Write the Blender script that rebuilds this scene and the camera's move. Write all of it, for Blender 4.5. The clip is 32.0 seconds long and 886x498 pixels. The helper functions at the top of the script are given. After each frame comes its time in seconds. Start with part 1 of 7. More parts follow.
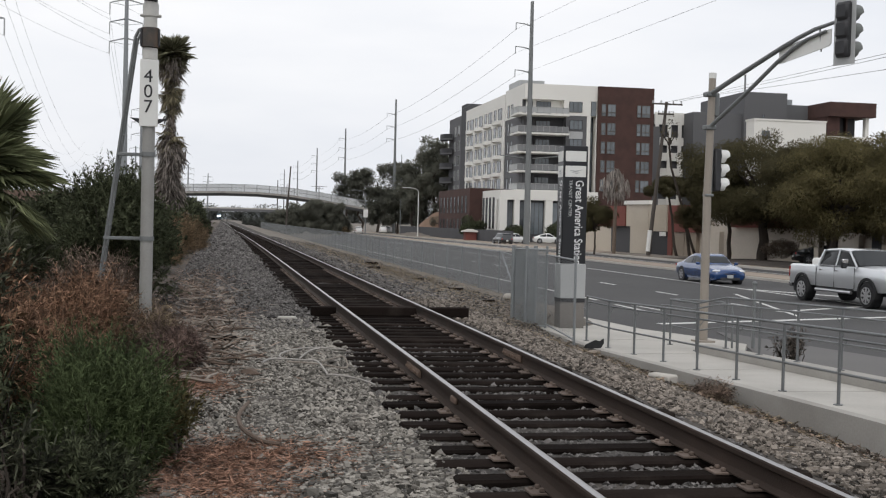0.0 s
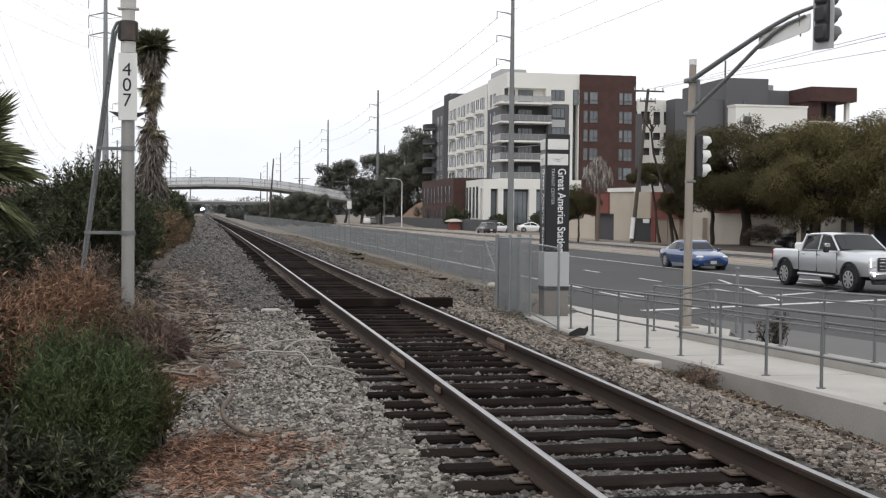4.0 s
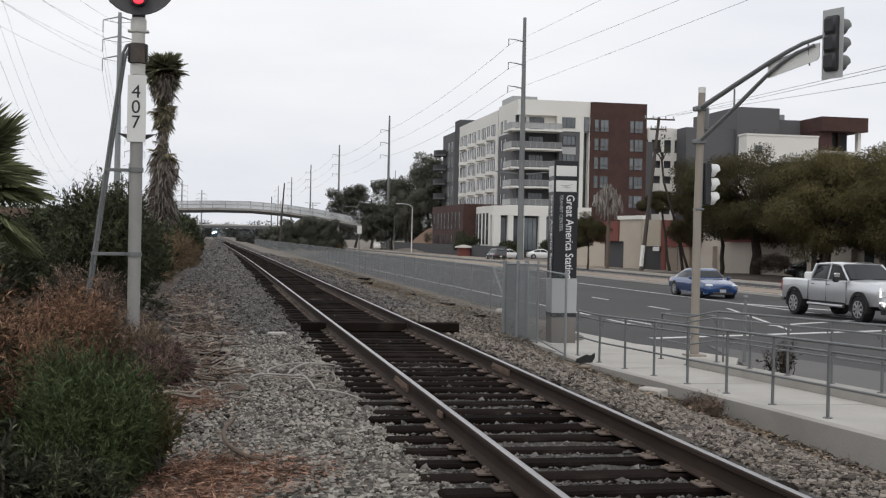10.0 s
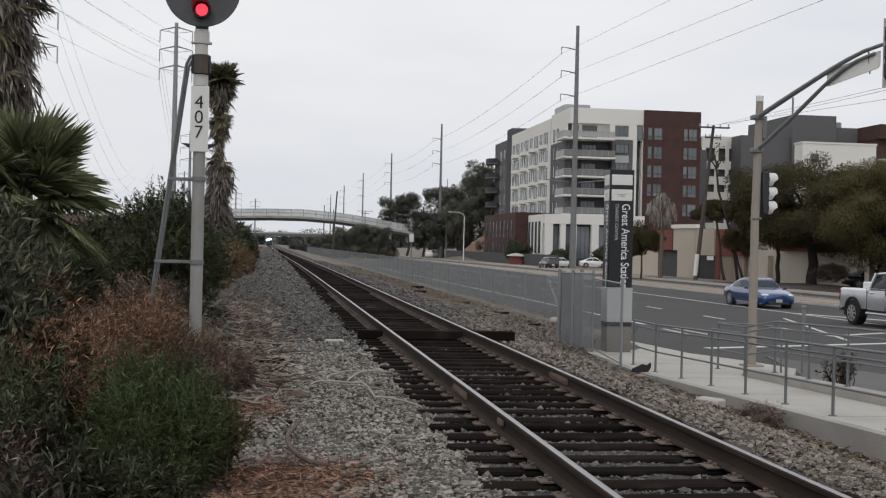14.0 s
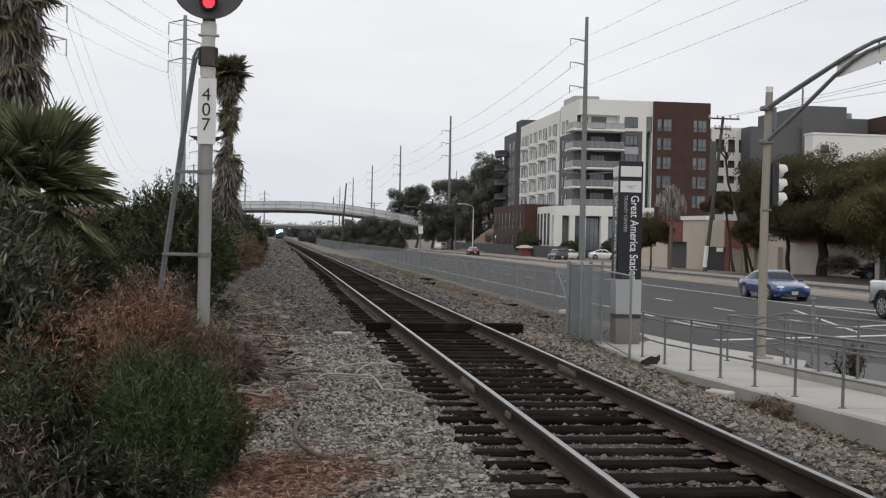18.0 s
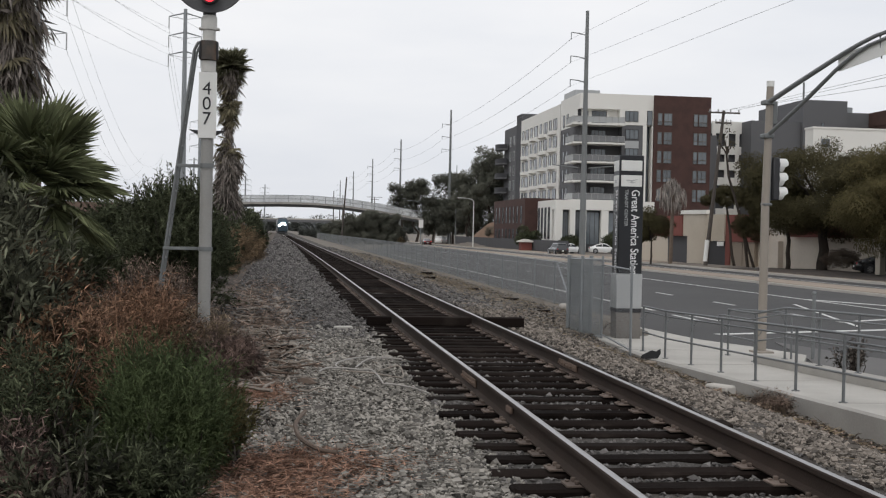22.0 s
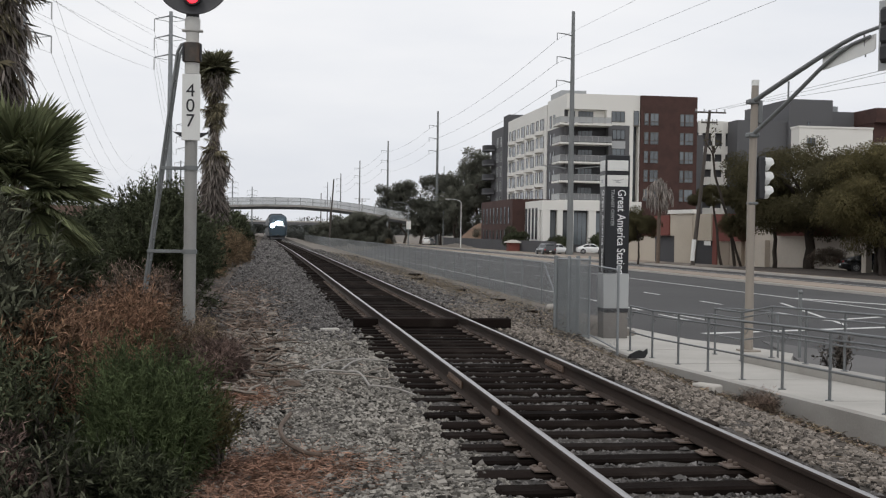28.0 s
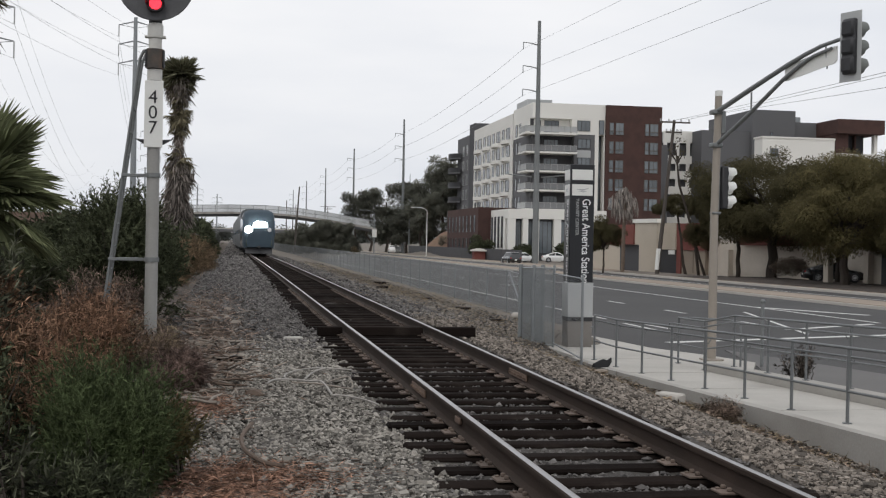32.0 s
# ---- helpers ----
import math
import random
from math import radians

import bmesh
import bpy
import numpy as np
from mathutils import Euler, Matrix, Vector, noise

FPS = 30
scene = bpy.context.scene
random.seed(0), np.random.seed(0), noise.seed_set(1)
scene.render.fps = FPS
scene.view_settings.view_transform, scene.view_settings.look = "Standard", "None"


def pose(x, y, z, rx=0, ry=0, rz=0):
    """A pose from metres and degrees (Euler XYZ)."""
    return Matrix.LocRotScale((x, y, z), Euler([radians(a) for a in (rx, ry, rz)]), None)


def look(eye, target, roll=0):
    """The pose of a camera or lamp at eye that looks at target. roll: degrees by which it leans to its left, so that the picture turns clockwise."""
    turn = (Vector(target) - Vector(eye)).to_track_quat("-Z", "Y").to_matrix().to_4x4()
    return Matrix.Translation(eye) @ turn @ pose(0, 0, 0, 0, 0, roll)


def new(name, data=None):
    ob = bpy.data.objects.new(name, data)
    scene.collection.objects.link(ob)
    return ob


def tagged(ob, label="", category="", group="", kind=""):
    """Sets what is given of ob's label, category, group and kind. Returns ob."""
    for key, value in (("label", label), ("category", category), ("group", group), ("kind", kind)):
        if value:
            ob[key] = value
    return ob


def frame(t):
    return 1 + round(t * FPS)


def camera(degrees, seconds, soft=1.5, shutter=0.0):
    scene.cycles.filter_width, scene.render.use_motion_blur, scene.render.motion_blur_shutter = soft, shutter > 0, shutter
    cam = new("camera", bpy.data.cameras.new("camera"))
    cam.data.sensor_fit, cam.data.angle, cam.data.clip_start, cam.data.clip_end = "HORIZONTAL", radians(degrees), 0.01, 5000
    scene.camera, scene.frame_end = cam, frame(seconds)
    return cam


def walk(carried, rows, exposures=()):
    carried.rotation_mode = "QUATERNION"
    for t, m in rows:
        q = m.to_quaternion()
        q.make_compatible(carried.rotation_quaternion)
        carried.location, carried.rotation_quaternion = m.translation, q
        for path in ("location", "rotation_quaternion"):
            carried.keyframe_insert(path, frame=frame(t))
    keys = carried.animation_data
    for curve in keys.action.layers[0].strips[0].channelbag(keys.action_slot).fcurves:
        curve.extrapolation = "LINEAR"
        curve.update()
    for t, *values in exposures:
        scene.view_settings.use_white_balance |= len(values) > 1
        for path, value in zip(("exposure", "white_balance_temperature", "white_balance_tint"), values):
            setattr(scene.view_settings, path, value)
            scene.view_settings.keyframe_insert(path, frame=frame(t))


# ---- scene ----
# World: x across the track to the right, y along the track, z up; z = 0 is the top of the sleepers.
cam = camera(40.94, 32.0, soft=1.22)


def view(x, y, z, yaw, pitch, roll):
    return pose(x, y, z, 90 + pitch, 0, yaw) @ pose(0, 0, 0, 0, 0, roll)


PATH = [
    (0, -0.024, -0.001, 1.770, -10.551, -1.260, 1.381),
    (0.5, -0.031, -0.001, 1.774, -10.729, -1.402, 1.564),
    (1, -0.026, 0.002, 1.769, -10.871, -1.570, 1.982),
    (1.5, -0.032, -0.006, 1.770, -11.141, -1.939, 1.780),
    (2, -0.037, -0.022, 1.769, -11.366, -2.297, 1.549),
    (2.5, -0.029, -0.035, 1.772, -11.468, -2.580, 1.518),
    (3, -0.025, -0.038, 1.773, -11.343, -2.441, 1.256),
    (3.5, 0.002, -0.017, 1.766, -11.293, -1.981, 0.539),
    (5.5, -0.007, 0.013, 1.766, -11.218, -1.493, 1.017),
    (6, 0.003, 0.006, 1.764, -11.036, -1.515, 1.287),
    (6.5, 0.001, 0.010, 1.765, -11.278, -0.954, 0.840),
    (7, 0.000, 0.030, 1.763, -11.423, -0.434, 0.977),
    (7.5, -0.003, 0.037, 1.758, -11.571, -0.516, 1.271),
    (8, -0.007, 0.033, 1.757, -11.403, -0.850, 0.962),
    (8.5, -0.007, -0.001, 1.759, -11.293, -0.904, 0.873),
    (9, 0.000, 0.000, 1.755, -11.250, -0.849, 0.920),
    (9.5, 0.029, 0.009, 1.759, -11.185, -0.633, 1.031),
    (10, 0.056, 0.003, 1.751, -10.810, -0.481, 1.151),
    (10.5, 0.034, -0.008, 1.753, -10.394, -0.229, 1.637),
    (11, -0.010, -0.076, 1.767, -9.010, 0.086, 1.437),
    (11.5, -0.028, -0.048, 1.764, -7.512, 0.213, 1.317),
    (12, -0.035, -0.064, 1.759, -6.807, 0.247, 0.822),
    (12.5, -0.043, -0.052, 1.754, -7.435, 0.084, 1.444),
    (13, -0.042, -0.051, 1.756, -8.048, 0.017, 1.231),
    (13.5, -0.045, -0.040, 1.755, -8.302, -0.087, 1.385),
    (14, -0.046, -0.075, 1.757, -8.318, -0.137, 1.316),
    (14.5, -0.043, -0.052, 1.755, -8.383, -0.194, 1.050),
    (16.5, -0.052, -0.046, 1.765, -8.185, -0.394, 1.094),
    (17, -0.046, -0.050, 1.754, -7.782, -0.463, 2.151),
    (17.5, -0.026, -0.039, 1.761, -7.702, -0.485, 1.741),
    (18, -0.024, -0.037, 1.762, -7.883, -0.535, 1.220),
    (18.5, -0.031, -0.050, 1.769, -7.877, -0.860, 1.399),
    (19, -0.031, -0.028, 1.760, -7.690, -1.025, 1.819),
    (19.5, -0.030, -0.032, 1.764, -7.544, -1.000, 1.445),
    (20, -0.029, -0.026, 1.768, -7.524, -0.984, 1.639),
    (20.5, -0.026, -0.031, 1.761, -7.674, -0.926, 1.446),
    (21, -0.023, -0.034, 1.765, -7.876, -0.970, 1.063),
    (21.5, -0.030, -0.030, 1.765, -7.882, -0.949, 1.253),
    (22, -0.028, -0.029, 1.765, -7.873, -0.825, 1.254),
    (22.5, -0.027, -0.046, 1.768, -7.881, -0.731, 1.326),
    (23, -0.031, -0.034, 1.766, -7.945, -0.618, 1.391),
    (23.5, -0.027, -0.037, 1.768, -7.810, -0.490, 1.244),
    (24, -0.018, -0.024, 1.767, -7.622, -0.462, 1.438),
    (24.5, -0.022, -0.030, 1.766, -7.702, -0.477, 1.103),
    (25, -0.022, -0.014, 1.766, -7.842, -0.575, 1.064),
    (25.5, -0.021, -0.037, 1.768, -8.016, -0.607, 1.316),
    (27.5, -0.009, -0.002, 1.764, -8.394, -0.552, 1.472),
    (28, 0.007, 0.004, 1.761, -8.456, -0.752, 0.864),
    (28.5, 0.048, 0.024, 1.761, -8.549, -1.175, 0.769),
    (29, 0.074, 0.021, 1.760, -8.661, -1.549, 0.893),
    (29.5, 0.071, 0.033, 1.765, -8.915, -1.525, 1.382),
    (30, 0.014, 0.019, 1.766, -9.844, -1.150, 1.215),
    (30.5, 0.009, 0.007, 1.764, -9.885, -1.010, 1.682),
    (31, 0.033, 0.037, 1.774, -9.731, -0.622, 1.790),
    (31.5, 0.042, 0.031, 1.763, -10.045, -0.386, 0.939),
    (32, 0.035, 0.036, 1.769, -10.096, -0.330, 1.072),
]
walk(cam, [(r[0], view(*r[1:])) for r in PATH], [(0, 0.18), (1, 0.22), (2, 0.31), (3, 0.42), (4.5, 0.38), (6, 0.3), (7, 0.2), (8, 0.1), (9, 0.12), (10, 0.12), (12, 0.0), (14, -0.02), (20, 0.07), (25, 0.07), (28, 0.07), (32, 0.08)])

# ---- light: an overcast sky, a wide weak sun behind the clouds ----
SUN_EL, SUN_AZ = 52, 205
world = bpy.data.worlds.new("overcast_sky")
scene.world = world
world.use_nodes = True
wn, wl = world.node_tree.nodes, world.node_tree.links
wn.clear()
sky = wn.new("ShaderNodeTexSky")
sky.sky_type = "NISHITA"
sky.sun_disc = False
sky.sun_elevation, sky.sun_rotation = radians(SUN_EL), radians(SUN_AZ)
sky.air_density, sky.dust_density, sky.ozone_density = 1.0, 4.0, 1.0
tone = wn.new("ShaderNodeHueSaturation")
tone.inputs["Saturation"].default_value = 0.3
wl.new(sky.outputs[0], tone.inputs["Color"])
thin = wn.new("ShaderNodeMix")
thin.data_type = "RGBA"
thin.blend_type = "MULTIPLY"
thin.inputs[0].default_value = 1.0
thin.inputs[7].default_value = (0.085, 0.085, 0.085, 1)
wl.new(tone.outputs[0], thin.inputs[6])
wc = wn.new("ShaderNodeTexCoord")
wm = wn.new("ShaderNodeMapping")
wm.inputs["Scale"].default_value = (1.0, 1.0, 4.0)
wl.new(wc.outputs["Generated"], wm.inputs[0])
cloud = wn.new("ShaderNodeTexNoise")
cloud.inputs["Scale"].default_value = 2.2
cloud.inputs["Detail"].default_value = 6
wl.new(wm.outputs[0], cloud.inputs["Vector"])
ramp = wn.new("ShaderNodeValToRGB")
ramp.color_ramp.elements[0].position, ramp.color_ramp.elements[0].color = 0.3, (0.77, 0.80, 0.862, 1)
ramp.color_ramp.elements[1].position, ramp.color_ramp.elements[1].color = 0.7, (0.985, 0.985, 1.0, 1)
wl.new(cloud.outputs[0], ramp.inputs[0])
deck = wn.new("ShaderNodeMix")
deck.data_type = "RGBA"
deck.inputs[0].default_value = 0.86
wl.new(thin.outputs[2], deck.inputs[6])
wl.new(ramp.outputs[0], deck.inputs[7])
back = wn.new("ShaderNodeBackground")
back.inputs["Strength"].default_value = 1.0
wl.new(deck.outputs[2], back.inputs["Color"])
wo = wn.new("ShaderNodeOutputWorld")
wl.new(back.outputs[0], wo.inputs[0])
sun = new("sun", bpy.data.lights.new("sun", "SUN"))
sun.data.energy, sun.data.angle, sun.data.color = 0.5, radians(25), (1.0, 0.96, 0.9)
sun.matrix_world = look((0, 0, 0), (-math.sin(radians(SUN_AZ)) * math.cos(radians(SUN_EL)), -math.cos(radians(SUN_AZ)) * math.cos(radians(SUN_EL)), -math.sin(radians(SUN_EL))))

# ---- materials ----


def mat(name, col, rough=0.75, scale=2.0, var=0.2, fine=40.0, bump=0.25, metal=0.0, island=0.0, each=0.0, spec=0.4, depth=0.01, second=None, cover=0.5):
    m = bpy.data.materials.new(name)
    m.use_nodes = True
    n, l = m.node_tree.nodes, m.node_tree.links
    b = n["Principled BSDF"]
    b.inputs["Roughness"].default_value, b.inputs["Metallic"].default_value = rough, metal
    b.inputs["Specular IOR Level"].default_value = spec
    tc = n.new("ShaderNodeTexCoord")
    n1, n2 = n.new("ShaderNodeTexNoise"), n.new("ShaderNodeTexNoise")
    n1.inputs["Scale"].default_value, n2.inputs["Scale"].default_value = scale, fine
    n1.inputs["Detail"].default_value, n2.inputs["Detail"].default_value = 5, 4
    l.new(tc.outputs["Object"], n1.inputs["Vector"])
    l.new(tc.outputs["Object"], n2.inputs["Vector"])
    add = n.new("ShaderNodeMath")
    add.operation = "MULTIPLY_ADD"
    add.inputs[1].default_value = 0.6
    l.new(n2.outputs[0], add.inputs[0])
    l.new(n1.outputs[0], add.inputs[2])
    value = add.outputs[0]
    centre = 0.8
    if island or each:
        source = n.new("ShaderNodeNewGeometry").outputs["Random Per Island"] if island else n.new("ShaderNodeObjectInfo").outputs["Random"]
        more = n.new("ShaderNodeMath")
        more.operation = "MULTIPLY_ADD"
        more.inputs[1].default_value = (island or each) / max(var, 0.01)
        l.new(source, more.inputs[0])
        l.new(value, more.inputs[2])
        value = more.outputs[0]
        centre += 0.5 * (island or each) / max(var, 0.01)
    rng = n.new("ShaderNodeMapRange")
    rng.clamp = False
    rng.inputs[1].default_value, rng.inputs[2].default_value = centre - 0.5, centre + 0.5
    rng.inputs[3].default_value, rng.inputs[4].default_value = 1 - var, 1 + var
    l.new(value, rng.inputs[0])
    low = n.new("ShaderNodeMath")
    low.operation = "MAXIMUM"
    low.inputs[1].default_value = 0.12
    l.new(rng.outputs[0], low.inputs[0])
    mix = n.new("ShaderNodeVectorMath")
    mix.operation = "SCALE"
    mix.inputs[0].default_value = col
    if second:
        two = n.new("ShaderNodeMix")
        two.data_type = "RGBA"
        two.inputs[6].default_value, two.inputs[7].default_value = (*col, 1), (*second, 1)
        n3 = n.new("ShaderNodeTexNoise")
        n3.inputs["Scale"].default_value, n3.inputs["Detail"].default_value = scale * 0.45, 6
        l.new(tc.outputs["Object"], n3.inputs["Vector"])
        step = n.new("ShaderNodeMapRange")
        step.inputs[1].default_value, step.inputs[2].default_value = cover - 0.08, cover + 0.1
        l.new(n3.outputs[0], step.inputs[0])
        l.new(step.outputs[0], two.inputs[0])
        l.new(two.outputs[2], mix.inputs[0])
    l.new(low.outputs[0], mix.inputs["Scale"])
    l.new(mix.outputs[0], b.inputs["Base Color"])
    if bump:
        bp = n.new("ShaderNodeBump")
        bp.inputs["Strength"].default_value, bp.inputs["Distance"].default_value = bump, depth
        l.new(n2.outputs[0], bp.inputs["Height"])
        l.new(bp.outputs[0], b.inputs["Normal"])
    return m


def glow(name, col, strength):
    m = mat(name, col, 0.3, bump=0)
    b = m.node_tree.nodes["Principled BSDF"]
    b.inputs["Emission Color"].default_value = (*col, 1)
    b.inputs["Emission Strength"].default_value = strength
    return m


def leafy(name, col, var=0.35, island=0.5, thin=0.25, soft=False):
    """Leaf material; soft: shaded by the outward direction of its clump, kept with the mesh."""
    m = mat(name, col, 0.8, 0.6, var, 8.0, 0.0, island=island, spec=0.12)
    b = m.node_tree.nodes["Principled BSDF"]
    b.inputs["Subsurface Weight"].default_value = 0.0
    n, l = m.node_tree.nodes, m.node_tree.links
    tr = n.new("ShaderNodeBsdfTranslucent")
    ms = n.new("ShaderNodeMixShader")
    ms.inputs[0].default_value = thin
    l.new(b.inputs["Base Color"].links[0].from_socket, tr.inputs["Color"])
    if soft:
        at = n.new("ShaderNodeAttribute")
        at.attribute_name = "outward"
        l.new(at.outputs["Vector"], b.inputs["Normal"])
    l.new(b.outputs[0], ms.inputs[1])
    l.new(tr.outputs[0], ms.inputs[2])
    l.new(ms.outputs[0], n["Material Output"].inputs[0])
    return m


def paint(name, col, rough=0.25, metal=0.0, coat=1.0):
    m = mat(name, col, rough, 1.5, 0.05, 30, 0.02, metal, spec=0.5)
    b = m.node_tree.nodes["Principled BSDF"]
    b.inputs["Coat Weight"].default_value, b.inputs["Coat Roughness"].default_value = coat, 0.06
    return m


DARKSTONE = mat("darker_ballast_stone", (0.125, 0.117, 0.112), 0.92, 0.4, 0.3, 60, 0.3, island=0.7, spec=0.2)
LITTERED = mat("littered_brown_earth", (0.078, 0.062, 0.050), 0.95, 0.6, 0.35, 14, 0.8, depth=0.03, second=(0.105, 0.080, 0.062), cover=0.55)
EARTH = mat("orange_earth", (0.21, 0.135, 0.092), 0.95, 0.3, 0.25, 4, 0.6, depth=0.05, second=(0.19, 0.125, 0.085), cover=0.55)
STONE = mat("ballast_stone", (0.218, 0.203, 0.180), 0.9, 0.5, 0.3, 60, 0.3, island=0.75, spec=0.2)
BROWNST = mat("brown_ballast_stone", (0.178, 0.155, 0.133), 0.92, 0.5, 0.32, 60, 0.3, island=0.8, spec=0.2)
# Bed colour kept dark to paint the shade in gaps between stones.
GRAVEL = mat("shaded_ballast_bed", (0.055, 0.05, 0.045), 0.95, 1.2, 0.3, 34, 0.9, depth=0.03, second=(0.085, 0.072, 0.06), cover=0.55)
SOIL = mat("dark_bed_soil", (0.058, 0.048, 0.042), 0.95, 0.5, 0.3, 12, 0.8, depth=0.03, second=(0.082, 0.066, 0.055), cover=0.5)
DIRT = mat("dry_ground", (0.185, 0.163, 0.138), 0.95, 0.35, 0.3, 12, 0.8, depth=0.03, second=(0.155, 0.135, 0.112), cover=0.5)
TIE = mat("creosoted_wood", (0.0145, 0.011, 0.0095), 0.97, 3.0, 0.4, 30, 0.7, each=0.5, spec=0.04, depth=0.012, second=(0.034, 0.028, 0.024), cover=0.64)
RAIL = mat("rail_steel_rusty", (0.034, 0.022, 0.016), 0.85, 2.0, 0.3, 50, 0.3, metal=0.3, second=(0.05, 0.032, 0.024), cover=0.6)
RAILTOP = mat("rail_steel_polished", (0.36, 0.35, 0.35), 0.33, 1.0, 0.12, 12, 0.05, metal=0.9)
PLATE = mat("tie_plate_rust", (0.15, 0.115, 0.095), 0.8, 6, 0.35, 60, 0.4, metal=0.2, each=0.3)
ASPHALT = mat("asphalt", (0.063, 0.061, 0.061), 0.9, 0.16, 0.2, 60, 0.35, depth=0.006, second=(0.051, 0.050, 0.050), cover=0.55)
LINE = mat("road_paint", (0.62, 0.62, 0.60), 0.75, 3.0, 0.22, 40, 0.2)
CONC = mat("concrete", (0.45, 0.43, 0.395), 0.9, 0.9, 0.22, 35, 0.3, second=(0.37, 0.35, 0.32), cover=0.6)
CONCW = mat("concrete_wall", (0.36, 0.343, 0.315), 0.9, 1.2, 0.22, 30, 0.35, second=(0.28, 0.262, 0.238), cover=0.6)
TAN = mat("tan_concrete", (0.285, 0.235, 0.188), 0.9, 0.4, 0.15, 20, 0.3)
KERB = mat("kerb_concrete", (0.47, 0.44, 0.40), 0.9, 0.8, 0.15, 20, 0.2)
PALEASPH = mat("pale_asphalt", (0.135, 0.13, 0.126), 0.92, 0.4, 0.15, 60, 0.3, second=(0.11, 0.107, 0.105), cover=0.55)
CREAM = mat("cream_stucco", (0.60, 0.54, 0.465), 0.92, 0.3, 0.14, 6, 0.15, second=(0.52, 0.46, 0.39), cover=0.6)
FRAMEG = mat("bronze_frame", (0.10, 0.095, 0.09), 0.5, 2, 0.1, 20, 0.0)
MASTW = mat("pale_mast_paint", (0.56, 0.55, 0.52), 0.6, 2.5, 0.12, 40, 0.1, second=(0.45, 0.43, 0.39), cover=0.6)
TARGET = mat("weathered_black_target", (0.085, 0.085, 0.09), 0.55, 3.0, 0.35, 30, 0.1, second=(0.055, 0.055, 0.058), cover=0.5)
VISOR = mat("grey_green_visor", (0.16, 0.17, 0.16), 0.6, 3, 0.15, 30, 0.05)
TINT = mat("tinted_side_glass", (0.018, 0.019, 0.02), 0.08, 1, 0.15, 5, 0.0, spec=0.12)
GALV = mat("galvanised_steel", (0.27, 0.285, 0.292), 0.5, 4, 0.16, 60, 0.08, metal=0.55)
RAILING = mat("railing_paint", (0.17, 0.178, 0.18), 0.5, 5, 0.15, 50, 0.08, metal=0.4)
POLEST = mat("weathered_steel_pole", (0.205, 0.215, 0.215), 0.6, 0.5, 0.14, 30, 0.08, metal=0.4)
TANPOLE = mat("tan_pole_paint", (0.30, 0.265, 0.225), 0.6, 1.5, 0.12, 40, 0.1)
ROOFT = mat("brown_roof_tile", (0.17, 0.12, 0.095), 0.9, 0.8, 0.2, 12, 0.4)
BRMESH = mat("pale_coated_mesh", (0.62, 0.63, 0.63), 0.6, 2, 0.08, 30, 0.0)
JOINT = mat("rusty_joint_bar", (0.165, 0.115, 0.088), 0.85, 6, 0.3, 60, 0.4)
RAILP = mat("balcony_panel", (0.20, 0.205, 0.21), 0.4, 2, 0.1, 20, 0.0)
MAST = mat("signal_mast_paint", (0.30, 0.295, 0.28), 0.6, 2.5, 0.16, 40, 0.12, second=(0.23, 0.21, 0.185), cover=0.62)
DARKM = mat("dark_metal", (0.045, 0.045, 0.048), 0.55, 3, 0.25, 50, 0.1, metal=0.3)
WOODP = mat("utility_pole_wood", (0.085, 0.073, 0.064), 0.9, 0.8, 0.25, 20, 0.4)
WHITEP = mat("white_sign_sheet", (0.74, 0.74, 0.71), 0.55, 2.0, 0.06, 30, 0.03)
BLACKP = mat("black_sign_face", (0.016, 0.017, 0.02), 0.35, 2.0, 0.2, 30, 0.03)
GREYP = mat("grey_sign_base", (0.42, 0.43, 0.43), 0.5, 1.0, 0.08, 30, 0.03)
INK = mat("black_lettering", (0.02, 0.02, 0.022), 0.5, 5, 0.1, 40, 0.0)
WLET = mat("white_lettering", (0.8, 0.8, 0.8), 0.5, 5, 0.05, 40, 0.0)
STUCCO = mat("white_stucco", (0.76, 0.745, 0.70), 0.9, 0.12, 0.06, 6, 0.15)
STUCG = mat("grey_stucco", (0.125, 0.125, 0.13), 0.9, 0.12, 0.08, 6, 0.15)
# Dark grey walls; also fills recesses and openings, as painted shade.
STUCD = mat("dark_stucco_and_shade", (0.075, 0.075, 0.08), 0.9, 0.12, 0.1, 6, 0.15)
STUCB = mat("beige_stucco", (0.50, 0.445, 0.37), 0.92, 0.25, 0.12, 6, 0.15, second=(0.44, 0.385, 0.31), cover=0.6)
REDW = mat("red_stucco", (0.19, 0.066, 0.054), 0.9, 0.3, 0.15, 8, 0.15)
# Pane base lightened to blue-grey, painting in the sky they reflect.
GLASS = mat("window_glass", (0.115, 0.132, 0.145), 0.06, 0.3, 0.4, 3, 0.0, each=0.4, spec=0.7)
FRAMEW = mat("window_frame_grey", (0.36, 0.36, 0.35), 0.5, 2, 0.1, 20, 0.0)
FRAMED = mat("dark_frame", (0.03, 0.03, 0.033), 0.5, 2, 0.1, 20, 0.0)
BRICKB = mat("brown_brick", (0.075, 0.040, 0.034), 0.88, 1.2, 0.16, 14, 0.3, second=(0.062, 0.034, 0.029), cover=0.52)
BARK = mat("bark", (0.055, 0.044, 0.036), 0.95, 3, 0.3, 25, 0.7, depth=0.02)
PALMBARK = mat("palm_trunk", (0.15, 0.115, 0.09), 0.95, 3, 0.3, 25, 0.6, depth=0.02)
SKIRT = leafy("dead_palm_frond", (0.190, 0.166, 0.148), 0.4, 0.7, 0.1)
PALMG = leafy("palm_frond", (0.148, 0.145, 0.092), 0.3, 0.5, 0.15)
